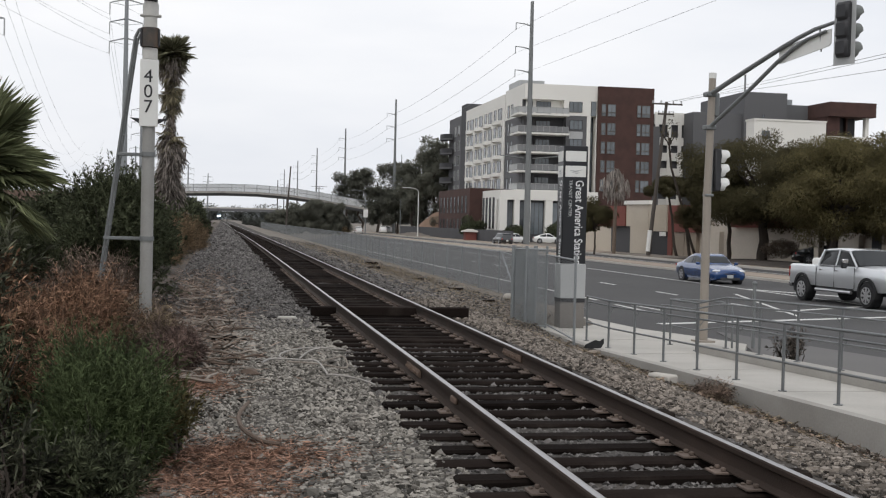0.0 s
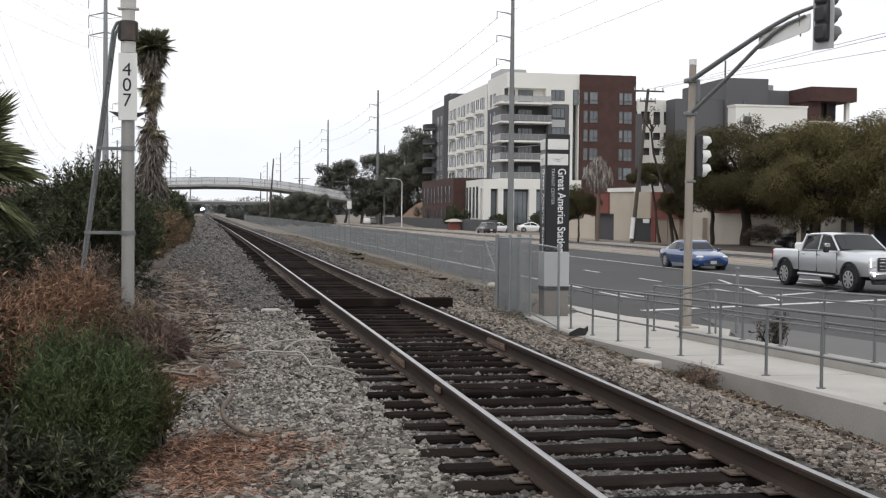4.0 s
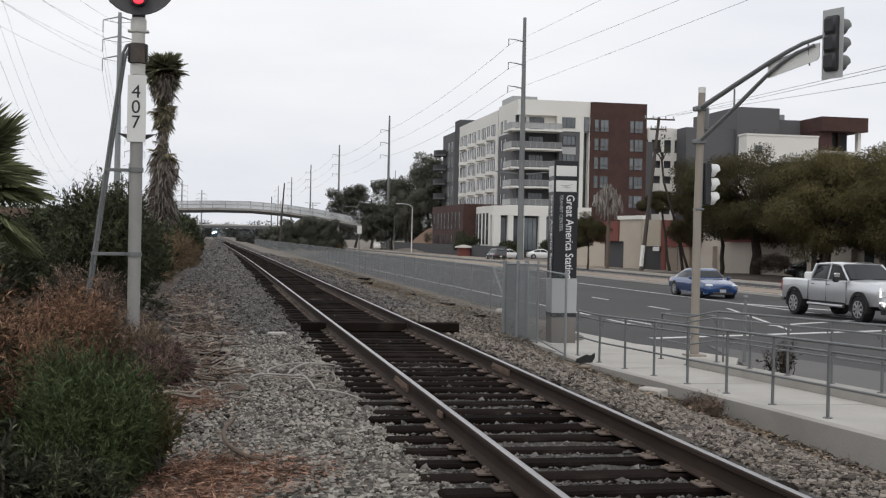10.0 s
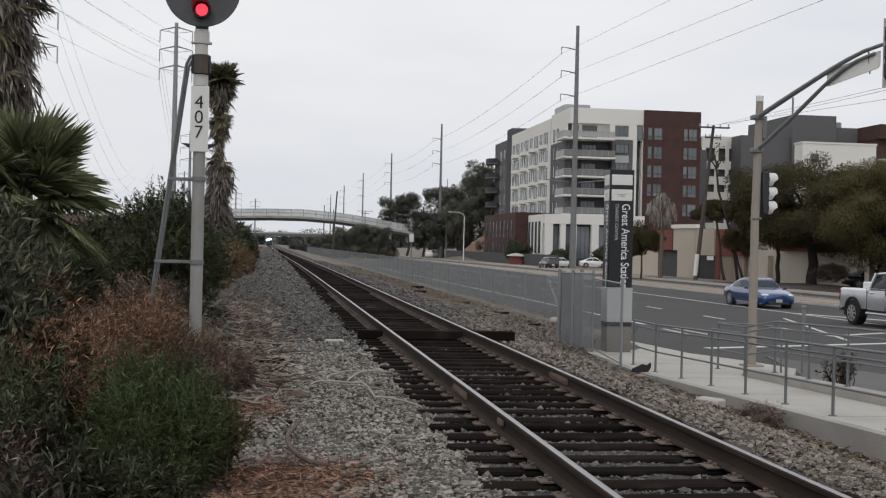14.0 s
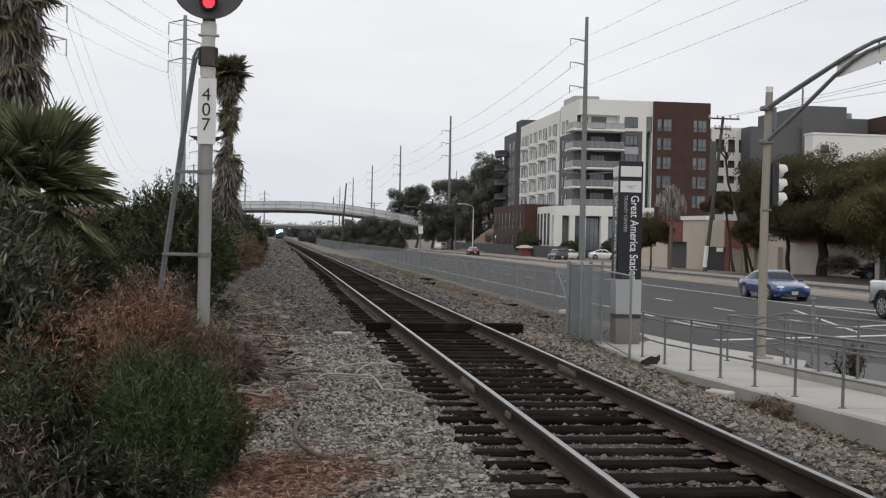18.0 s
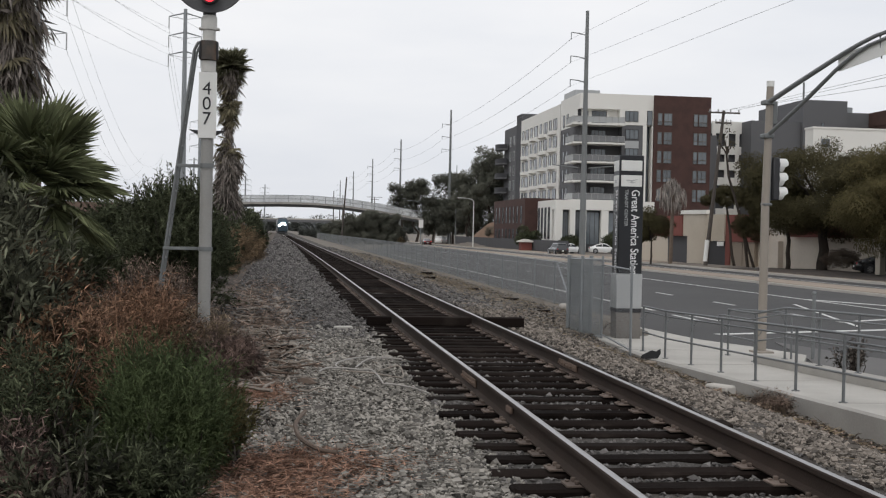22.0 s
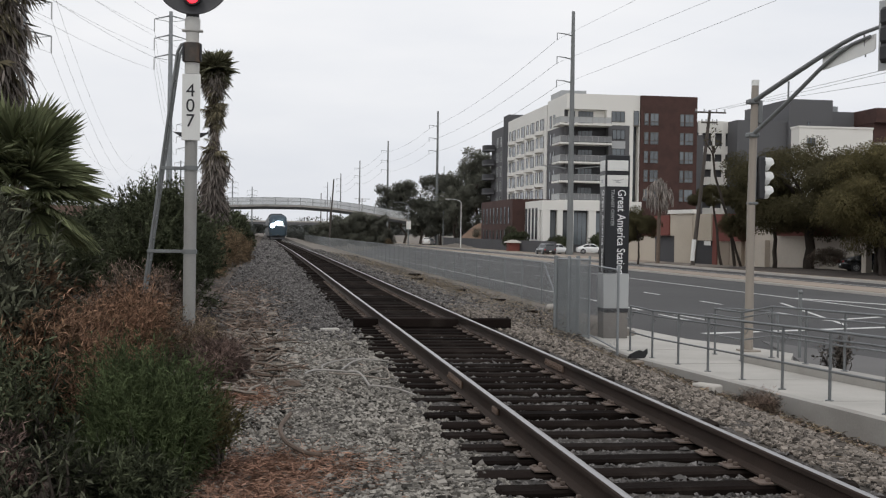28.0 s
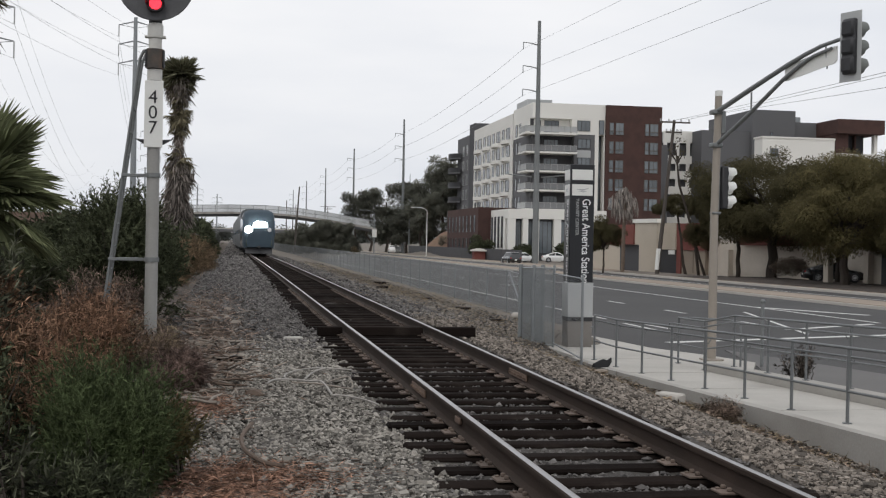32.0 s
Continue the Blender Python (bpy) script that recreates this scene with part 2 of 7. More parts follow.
BUSHG = leafy("shrub_leaf", (0.128, 0.164, 0.074), 0.3, 0.6, soft=True)
OLIVE = leafy("olive_leaf", (0.160, 0.165, 0.112), 0.3, 0.8, soft=True)
DKLEAF = leafy("dark_shrub_leaf", (0.108, 0.122, 0.070), 0.3, 0.6, soft=True)
TREEL = leafy("tree_leaf", (0.185, 0.158, 0.074), 0.25, 0.16, soft=True)
# Far foliage: lighter, greyer base takes in the haze of distance.
FARLEAF = leafy("hazed_far_leaf", (0.19, 0.193, 0.155), 0.2, 0.16, soft=True)
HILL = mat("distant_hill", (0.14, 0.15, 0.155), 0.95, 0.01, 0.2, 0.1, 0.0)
TREED = leafy("dark_tree_leaf", (0.122, 0.108, 0.056), 0.25, 0.16, soft=True)
PALMY = leafy("young_palm_frond", (0.145, 0.160, 0.085), 0.3, 0.5, 0.15)
ROUNDS = leafy("brown_shrub_leaf", (0.175, 0.138, 0.108), 0.3, 0.5, soft=True)
DRYG = leafy("dry_grass", (0.36, 0.215, 0.14), 0.3, 0.8, 0.2, soft=True)
STRAW = leafy("straw", (0.29, 0.225, 0.145), 0.3, 0.8, 0.2, soft=True)
MULCH = leafy("dead_brush", (0.295, 0.218, 0.172), 0.35, 0.8, 0.1, soft=True)
TANGRASS = leafy("tan_dry_grass", (0.29, 0.205, 0.125), 0.3, 0.6, 0.2, True)
DEADLEAF = leafy("orange_dead_leaf", (0.185, 0.112, 0.066), 0.3, 0.7, 0.15, True)
REDBRUSH = leafy("reddish_dead_brush", (0.23, 0.16, 0.135), 0.3, 0.7, 0.1, True)
CABLE = mat("grey_cable_sheath", (0.33, 0.31, 0.285), 0.7, 3, 0.2, 40, 0.1)
REDDIRT = mat("reddish_dirt", (0.18, 0.118, 0.088), 0.95, 1.5, 0.3, 30, 0.8, depth=0.02, second=(0.13, 0.09, 0.068), cover=0.5)
RUSTBOX = mat("rust_streaked_box", (0.075, 0.068, 0.062), 0.7, 5, 0.3, 40, 0.2, metal=0.2, second=(0.15, 0.10, 0.07), cover=0.52)
NEEDLES = leafy("fallen_needles", (0.385, 0.222, 0.155), 0.3, 0.7, 0.1, True)
STICK = mat("dead_stick", (0.26, 0.225, 0.19), 0.9, 4, 0.3, 40, 0.3)
TWIG = mat("brown_twig", (0.12, 0.088, 0.068), 0.9, 4, 0.3, 40, 0.3)
RUBBER = mat("tyre_rubber", (0.018, 0.018, 0.019), 0.85, 5, 0.2, 60, 0.2)
ALLOY = mat("alloy_rim", (0.55, 0.55, 0.56), 0.3, 3, 0.08, 30, 0.0, metal=0.8)
CARGLASS = mat("car_glass", (0.012, 0.015, 0.017), 0.04, 1, 0.2, 5, 0.0, spec=0.32)
CHROME = mat("chrome", (0.6, 0.6, 0.61), 0.12, 2, 0.05, 30, 0.0, metal=1.0)
BLUECAR = paint("blue_car_paint", (0.013, 0.052, 0.170), 0.25, 0.2)
SILVER = paint("silver_car_paint", (0.62, 0.635, 0.65), 0.32, 0.75)
REDCAR = paint("dark_red_car_paint", (0.085, 0.011, 0.013))
WHITECAR = paint("white_car_paint", (0.72, 0.72, 0.71), 0.3)
BLACKCAR = paint("black_car_paint", (0.015, 0.016, 0.018))
LAMPW = mat("headlamp_lens", (0.65, 0.66, 0.68), 0.1, 3, 0.1, 30, 0.0)
LAMPR = mat("tail_lamp_lens", (0.3, 0.012, 0.012), 0.15, 3, 0.1, 30, 0.0)
DRL = glow("daytime_lamp", (1.0, 0.97, 0.9), 1.6)
REDLIGHT = glow("red_signal_lens", (1.0, 0.03, 0.05), 2.2)
BRAKE = glow("brake_lamp", (0.8, 0.02, 0.02), 0.4)
# Leaf colour paled and greyed: the air's haze is in the base colour.
HAZELEAF = leafy("hazed_tree_leaf", (0.17, 0.18, 0.16), 0.15, 0.15, soft=True)
HEADLIGHT = glow("train_headlight", (1.0, 0.98, 0.92), 60.0)

# ---- mesh building ----


class M:
    """Vertices and faces of one part."""

    def __init__(self):
        self.v, self.f = [], []

    def add(self, vs, fs):
        k = len(self.v)
        self.v.extend(tuple(p) for p in vs)
        self.f.extend(tuple(i + k for i in q) for q in fs)
        return self

    def box(self, cx, cy, cz, sx, sy, sz, b=0.0, m=None):
        hx, hy, hz = sx / 2, sy / 2, sz / 2
        if b <= 0:
            vs = [(x, y, z) for x in (-hx, hx) for y in (-hy, hy) for z in (-hz, hz)]
            fs = [(0, 1, 3, 2), (4, 6, 7, 5), (0, 4, 5, 1), (2, 3, 7, 6), (0, 2, 6, 4), (1, 5, 7, 3)]
        else:
            b = min(b, hx * 0.9, hy * 0.9, hz * 0.9)
            vs, idx = [], {}
            for x in (-1, 1):
                for y in (-1, 1):
                    for z in (-1, 1):
                        for a in range(3):
                            idx[x, y, z, a] = len(vs)
                            vs.append((x * (hx - (b if a != 0 else 0)), y * (hy - (b if a != 1 else 0)), z * (hz - (b if a != 2 else 0))))
            fs = []
            for s in (-1, 1):
                q = [(-1, -1), (1, -1), (1, 1), (-1, 1)]
                q = q if s > 0 else q[::-1]
                fs.append([idx[s, a, c, 0] for a, c in q])
                fs.append([idx[c, s, a, 1] for a, c in q])
                fs.append([idx[a, c, s, 2] for a, c in q])
            for s in (-1, 1):
                for r in (-1, 1):
                    e = [(idx[s, r, -1, 0], idx[s, r, -1, 1], idx[s, r, 1, 1], idx[s, r, 1, 0]), (idx[-1, s, r, 1], idx[-1, s, r, 2], idx[1, s, r, 2], idx[1, s, r, 1]), (idx[r, -1, s, 2], idx[r, -1, s, 0], idx[r, 1, s, 0], idx[r, 1, s, 2])]
                    fs += [q if s * r > 0 else q[::-1] for q in e]
            for x in (-1, 1):
                for y in (-1, 1):
                    for z in (-1, 1):
                        q = (idx[x, y, z, 0], idx[x, y, z, 1], idx[x, y, z, 2])
                        fs.append(q if x * y * z > 0 else q[::-1])
        c = Vector((cx, cy, cz))
        vs = [(m @ Vector(p) if m else Vector(p)) + c for p in vs]
        return self.add(vs, fs)

    def tube(self, pts, r, n=8, cap=True):
        """A tube along points; r: one radius, or one for each."""
        pts = [Vector(p) for p in pts]
        rs = r if isinstance(r, (list, tuple)) else [r] * len(pts)
        vs, fs, u = [], [], None
        for i, p in enumerate(pts):
            d = (pts[min(i + 1, len(pts) - 1)] - pts[max(i - 1, 0)]).normalized()
            if u is None:
                u = d.orthogonal().normalized()
            u = (u - d * u.dot(d)).normalized()
            w = d.cross(u)
            vs += [p + (u * math.cos(a) + w * math.sin(a)) * rs[i] for a in (2 * math.pi * k / n for k in range(n))]
        for i in range(len(pts) - 1):
            for k in range(n):
                a, c = i * n + k, i * n + (k + 1) % n
                fs.append((a, c, c + n, a + n))
        if cap:
            fs += [tuple(range(n))[::-1], tuple(range(len(vs) - n, len(vs)))]
        return self.add(vs, fs)

    def prism(self, poly, a, b, axis="y"):
        """A polygon swept from a to b along an axis. The polygon is in the two other axes, in order (x, z), (x, y) or (y, z)."""
        put = {"y": lambda p, t: (p[0], t, p[1]), "z": lambda p, t: (p[0], p[1], t), "x": lambda p, t: (t, p[0], p[1])}[axis]
        n = len(poly)
        vs = [put(p, a) for p in poly] + [put(p, b) for p in poly]
        fs = [tuple(range(n)), tuple(range(2 * n - 1, n - 1, -1))] + [(i, i + n, (i + 1) % n + n, (i + 1) % n) for i in range(n)]
        return self.add(vs, fs)

    def loft(self, rings, cap=True):
        n = len(rings[0])
        vs = [p for r in rings for p in r]
        fs = [(i * n + k, i * n + (k + 1) % n, (i + 1) * n + (k + 1) % n, (i + 1) * n + k) for i in range(len(rings) - 1) for k in range(n)]
        if cap:
            fs += [tuple(range(n))[::-1], tuple(range(len(vs) - n, len(vs)))]
        return self.add(vs, fs)

    def ball(self, c, rx, ry, rz, n=12, k=8):
        rings = []
        for i in range(1, k):
            a = math.pi * i / k
            rings.append([(c[0] + rx * math.sin(a) * math.cos(2 * math.pi * j / n), c[1] + ry * math.sin(a) * math.sin(2 * math.pi * j / n), c[2] - rz * math.cos(a)) for j in range(n)])
        return self.loft(rings)


def finish(me, fix=True):
    if fix:
        bm = bmesh.new()
        bm.from_mesh(me)
        bmesh.ops.recalc_face_normals(bm, faces=bm.faces)
        bm.to_mesh(me)
        bm.free()
    me.polygons.foreach_set("use_smooth", [True] * len(me.polygons))
    me.set_sharp_from_angle(angle=radians(38))
    me.update()
    return me


def mesh(name, m, material):
    me = bpy.data.meshes.new(name)
    me.from_pydata([tuple(p) for p in m.v], [], m.f)
    me.materials.append(material)
    return finish(me)


def part(name, m, material, parent, label="", kind=""):
    """One mesh object under a thing or a part."""
    ob = new(name, m if isinstance(m, bpy.types.Mesh) else mesh(name, m, material))
    ob.parent = parent
    return tagged(ob, label, kind=kind)


def thing(name, label, category, group="", kind="", at=(0, 0, 0), turn=0):
    ob = new(name)
    ob.matrix_world = pose(*at, 0, 0, turn)
    ob.empty_display_size = 0.2
    return tagged(ob, label, category, group, kind)


def solo(name, m, material, label, category, group="", kind="", at=(0, 0, 0), turn=0):
    ob = new(name, m if isinstance(m, bpy.types.Mesh) else mesh(name, m, material))
    ob.matrix_world = pose(*at, 0, 0, turn)
    return tagged(ob, label, category, group, kind)


def bulk(name, v, f, material, outward=None):
    """A mesh from numpy arrays of vertices and of triangles or quads; outward: a direction for each vertex."""
    me = bpy.data.meshes.new(name)
    k = f.shape[1]
    me.vertices.add(len(v))
    me.vertices.foreach_set("co", np.ascontiguousarray(v, np.float32).ravel())
    me.loops.add(f.size)
    me.loops.foreach_set("vertex_index", np.ascontiguousarray(f, np.int32).ravel())
    me.polygons.add(len(f))
    me.polygons.foreach_set("loop_start", np.arange(0, f.size, k, dtype=np.int32))
    me.materials.append(material)
    me.update(calc_edges=True)
    me.polygons.foreach_set("use_smooth", np.zeros(len(f), bool))
    if outward is not None:
        me.attributes.new("outward", "FLOAT_VECTOR", "POINT").data.foreach_set("vector", np.ascontiguousarray(outward, np.float32).ravel())
    return me


def unit(a):
    return a / np.maximum(np.linalg.norm(a, axis=-1, keepdims=True), 1e-9)


def leaves(p, d, length, width, rng, fold=0.0):
    """Arrays of leaf blades: at p, along d."""
    n = len(p)
    side = unit(np.cross(d, rng.normal(size=(n, 3))))
    length, width = np.broadcast_to(length, n)[:, None], np.broadcast_to(width, n)[:, None]
    mid = p + d * length * 0.45
    sag = np.zeros((n, 3))
    sag[:, 2] = -fold
    v = np.stack([p, mid + side * width / 2, p + d * length + sag * length, mid - side * width / 2], 1).reshape(-1, 3)
    return v, np.arange(4 * n).reshape(n, 4)


def blobs_points(n, blobs, rng, hollow=0.3):
    b = np.array(blobs, float)
    w = b[:, 3] * b[:, 4] * b[:, 5]
    pick = rng.choice(len(b), n, p=w / w.sum())
    u = unit(rng.normal(size=(n, 3)))
    r = rng.random(n) ** hollow
    return b[pick, :3] + u * r[:, None] * b[pick, 3:6], u


def outdir(p, u, rng, rough=0.3):
    """The outward direction of each leaf: of its clump and of the whole crown, a little uneven; once per vertex."""
    o = unit(0.8 * u + 0.45 * unit(p - p.mean(0)) + rough * rng.normal(size=p.shape) + np.array([0, 0, 0.15]))
    return np.repeat(o, 4, 0)


def foliage(name, n, blobs, length, width, material, seed, up=0.2, wild=0.7, fold=0.1, hollow=0.3, floor=None):
    rng = np.random.default_rng(seed)
    p, u = blobs_points(n, blobs, rng, hollow)
    d = unit(u + wild * rng.normal(size=(n, 3)) + np.array([0, 0, up]))
    if floor is not None:
        keep = p[:, 2] > floor
        p, d, u, n = p[keep], d[keep], u[keep], int(keep.sum())
    v, f = leaves(p, d, length * rng.uniform(0.6, 1.3, n), width * rng.uniform(0.7, 1.3, n), rng, fold)
    return bulk(name, v, f, material, outdir(p, u, rng, 0.16))


def shoots(name, n, blobs, foot, long, leaf, per, material, seed, stiff=0.55, spread=0.8, fill=0.35, floor=0.0):
    """Leafy shoots that grow from the foot of a shrub out to the skin of its clumps, with leaves along each."""
    rng = np.random.default_rng(seed)
    q, u = blobs_points(n, blobs, rng, 0.3)
    o = np.array(foot) + (q - np.array(foot)) * np.array([0.3, 0.3, 0.0])
    d = unit(unit(q - o) * stiff + 0.35 * u + 0.25 * rng.normal(size=(n, 3)) + np.array([0, 0, 0.25]))
    ln = long * rng.uniform(0.5, 1.5, n)
    t = rng.random((n, per))
    p = (q[:, None] + d[:, None] * (ln[:, None] * (t - 0.55))[..., None]).reshape(-1, 3)
    ld = unit(np.repeat(d, per, 0) + spread * rng.normal(size=(n * per, 3)))
    k = int(n * per * fill)
    p2, u2 = blobs_points(k, blobs, rng, 0.45)
    p, ld = np.concatenate([p, p2]), np.concatenate([ld, unit(u2 + rng.normal(size=(k, 3)))])
    ou = np.concatenate([np.repeat(u, per, 0), u2])
    keep = p[:, 2] > floor
    p, ld, ou = p[keep], ld[keep], ou[keep]
    m = len(p)
    v, f = leaves(p, ld, leaf[0] * rng.uniform(0.6, 1.35, m), leaf[1] * rng.uniform(0.7, 1.3, m), rng, 0.12)
    v2, f2 = leaves(q - d * ln[:, None] * 0.6, d, ln, 0.006, rng)
    out = np.concatenate([outdir(p, ou, rng, 0.5), outdir(q, u, rng, 0.5)])
    return bulk(name, np.concatenate([v, v2]), np.concatenate([f, f2 + len(v)]), material, out)


def clumps(c, r, n, size, seed, squash=0.8, low=-0.6):
    """Small blobs over an ellipsoid, for the uneven outline of a crown."""
    rng = np.random.default_rng(seed)
    out = []
    while len(out) < n:
        u = unit(rng.normal(size=3))
        if u[2] < low:
            continue
        q = np.array(c) + u * np.array(r) * rng.uniform(0.55, 1.0)
        s = size * rng.uniform(0.6, 1.35)
        out.append((*q, s, s, s * squash))
    return out

# ---- ground ----
TIE_STEP = 0.56
RAIL_X = (2.165, 3.67)


def smooth(a, b, x):
    t = np.clip((x - a) / (b - a), 0, 1)
    return t * t * (3 - 2 * t)


def road_z(y):
    return -0.8 - 0.002 * (np.clip(y, -60, 320) - 45)


def ground_z(x, y):
    x, y = np.asarray(x, float), np.asarray(y, float)
    z = -0.05 + 0.42 * smooth(-0.7, -3.2, x) + 0.5 * smooth(-6, -14, x) + 2.2 * smooth(-14, -40, x)
    near = 1 - smooth(25.5, 29, y)
    drop_near = -0.66 * smooth(4.6, 7.3, x) - 0.5 * smooth(7.32, 7.4, x)
    drop_far = -0.36 * smooth(4.6, 8.3, x) - 0.6 * smooth(8.9, 9.5, x)
    z = z + near * drop_near + (1 - near) * drop_far
    out = smooth(9.0, 9.7, x)
    z = z * (1 - out) + out * (road_z(y) - 0.12)
    z = z + smooth(36.5, 37.5, x) * 0.2
    z = z + 5.4 * np.exp(-((x - 46.5) / 4.0) ** 2 - ((y - 254) / 17) ** 2) + 1.5 * smooth(60, 300, x)
    fade = 1 - smooth(500, 900, np.hypot(x, y))
    return z * fade - 0.6 * (1 - fade)


def grid(xs, ys):
    gx, gy = np.meshgrid(xs, ys)
    v = np.stack([gx, gy, ground_z(gx, gy)], -1).reshape(-1, 3)
    n = len(xs)
    i = (np.arange(len(ys) - 1)[:, None] * n + np.arange(n - 1)[None]).ravel()
    return v, np.stack([i, i + 1, i + n + 1, i + n], 1)


xs = np.unique(np.r_[-4000, -1500, -600, -250, -120, -70, np.arange(-45, -8, 4), np.arange(-8, 9.8, 0.3), 7.32, 7.4, np.arange(10, 60, 2.5), np.arange(60, 140, 10), 200, 400, 900, 2000, 4000])
ys = np.unique(np.r_[-4000, -900, -200, -60, np.arange(-30, 0, 3), np.arange(0, 30, 0.5), np.arange(30, 80, 2), np.arange(80, 340, 8), 400, 500, 600, 700, 800, 900, 1200, 2000, 4500])
gv, gf = grid(xs, ys)
near_bed = (np.abs(gv[:, 0]) < 9.2) & (gv[:, 1] < 120)
gv[near_bed, 2] += np.random.default_rng(3).normal(0, 0.012, int(near_bed.sum()))
ground_mesh = bulk("ground", gv, gf, DIRT)
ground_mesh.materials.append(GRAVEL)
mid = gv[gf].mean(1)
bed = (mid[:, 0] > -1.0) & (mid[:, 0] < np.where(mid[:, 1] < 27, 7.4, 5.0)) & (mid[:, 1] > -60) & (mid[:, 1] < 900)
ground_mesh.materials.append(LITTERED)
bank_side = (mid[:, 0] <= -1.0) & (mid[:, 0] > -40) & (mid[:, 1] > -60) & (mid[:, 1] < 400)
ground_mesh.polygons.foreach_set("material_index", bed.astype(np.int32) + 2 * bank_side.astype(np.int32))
ground_mesh.polygons.foreach_set("use_smooth", np.ones(len(gf), bool))
ground = tagged(new("ground", ground_mesh), "dry brown earth with grey crushed stone along the track", "ground", kind="structure")

# ---- road ----


def strip(x0, x1, y0, y1, up, step=15, lean=0.0):
    """A strip that follows the road: its top face, up above the road, with side faces."""
    m = M()
    n = max(1, int((y1 - y0) / step))
    rows = [y0 + (y1 - y0) * i / n for i in range(n + 1)]
    rings = []
    for y in rows:
        z, s = float(road_z(y)), lean * (y - 45)
        rings.append([(x0 + s, y, z - 0.3), (x0 + s, y, z + up), (x1 + s, y, z + up), (x1 + s, y, z - 0.3)])
    return m.loft(rings)


def near_edge(y):
    """The road swings away from the fence in the distance."""
    return 9.55 + 0.145 * min(max(y - 150, 0), 110)


rm = M()
rm.loft([[(near_edge(y), y, float(road_z(y)) - 0.3), (near_edge(y), y, float(road_z(y))), (36.3, y, float(road_z(y))), (36.3, y, float(road_z(y)) - 0.3)] for y in [-60 + 10 * k for k in range(69)]])
road = solo("road", rm, ASPHALT, "grey asphalt road with worn white lane lines", "road", kind="structure")


def mark(x0, y0, x1, y1, w, label="white painted road line"):
    d = Vector((x1 - x0, y1 - y0, 0)).normalized()
    s = Vector((-d.y, d.x, 0)) * w / 2
    m = M()
    a, b = Vector((x0, y0, float(road_z(y0)) + 0.004)), Vector((x1, y1, float(road_z(y1)) + 0.004))
    m.loft([[a - s, a - s + Vector((0, 0, 0.004)), a + s + Vector((0, 0, 0.004)), a + s], [b - s, b - s + Vector((0, 0, 0.004)), b + s + Vector((0, 0, 0.004)), b + s]])
    return part("road_line", m, LINE, road, label)


mark(12.85, 39.5, 12.85, 140, 0.15)
mark(22.45, 38.3, 22.5, 200, 0.15)
mark(22.5, 48.4, 24.7, 43.0, 0.36, "broad white painted line")
mark(20.2, 44.5, 17.0, 33.0, 0.13)
mark(17.4, 38.6, 17.4, 35.6, 0.12)
mark(11.4, 29.8, 24.5, 34.6, 0.3)
mark(17.3, 34.85, 21.8, 37.7, 0.25)
mark(13.2, 39.3, 13.4, 34.7, 0.12)
mark(12.75, 37.3, 12.75, 33.6, 0.12)
for k in range(15):
    mark(17.25, 43.3 + 7.3 * k, 17.25, 45.5 + 7.3 * k, 0.14)
mark(33.3, 52, 33.3, 320, 0.12)

solo("kerb", strip(9.35, 9.6, 31, 152, 0.13), KERB, "pale concrete kerb along the fence", "kerb", kind="structure")
solo("median", strip(28.0, 30.6, 46, 420, 0.16), TAN, "raised tan concrete median in the road", "median", kind="structure")
solo("median_kerb", strip(27.75, 27.99, 46, 420, 0.13), KERB, "pale concrete kerb of the median", "kerb", kind="structure")
solo("kerb", strip(35.9, 36.29, -60, 420, 0.15), KERB, "pale concrete kerb at the far pavement", "kerb", kind="structure")
pavement = solo("pavement", strip(36.3, 40.2, -60, 420, 0.16), TAN, "tan concrete pavement at the far side of the road", "pavement", kind="structure")
solo("planting_strip", strip(36.6, 40.4, 96, 112, 0.19), DIRT, "bare brown earth strip beside the low building", "earth", kind="structure")
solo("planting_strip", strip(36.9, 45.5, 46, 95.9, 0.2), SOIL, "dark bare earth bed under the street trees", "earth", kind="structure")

# ---- the track ----


def bend(y):
    """How far the track has swung to the left."""
    return 0.0 if y < 40 else -0.0067 * (y - 40) ** 2 / 140 if y < 110 else -0.2345 - 0.0067 * (y - 110)


track = thing("railway_track", "single railway track with rusty rails on dark wooden sleepers", "railway track")
rail_profile = [(-0.075, 0.02), (0.075, 0.02), (0.075, 0.032), (0.018, 0.052), (0.01, 0.075), (0.01, 0.145), (0.036, 0.16), (0.036, 0.19), (0.028, 0.2), (-0.028, 0.2), (-0.036, 0.19), (-0.036, 0.16), (-0.01, 0.145), (-0.01, 0.075), (-0.018, 0.052), (-0.075, 0.032)]
top_profile = [(-0.027, 0.1995), (0.027, 0.1995), (0.022, 0.2025), (-0.022, 0.2025)]
STATIONS = [-40, 0, 40] + list(range(50, 120, 10)) + [140, 200, 300, 450, 600, 800, 1000]
for rx in RAIL_X:
    r = part("rail", M().loft([[(rx + bend(y) + a, y, b) for a, b in rail_profile] for y in STATIONS]), RAIL, track)
    part("running_surface", M().loft([[(rx + bend(y) + a, y, b) for a, b in top_profile] for y in STATIONS]), RAILTOP, r, "polished steel top of the rail")
tie_x = sum(RAIL_X) / 2
rnd = random.Random(5)
tie_meshes = []
for k in range(6):
    m = M().box(0, 0, -0.09, 2.62 + rnd.uniform(-0.05, 0.05), 0.23, 0.18, 0.02)
    m.v = [(x, y, z + (0.006 * math.sin(7 * x + k) if z > -0.05 else 0) + rnd.uniform(-0.004, 0.004)) for x, y, z in m.v]
    tie_meshes.append(mesh("sleeper", m, TIE))
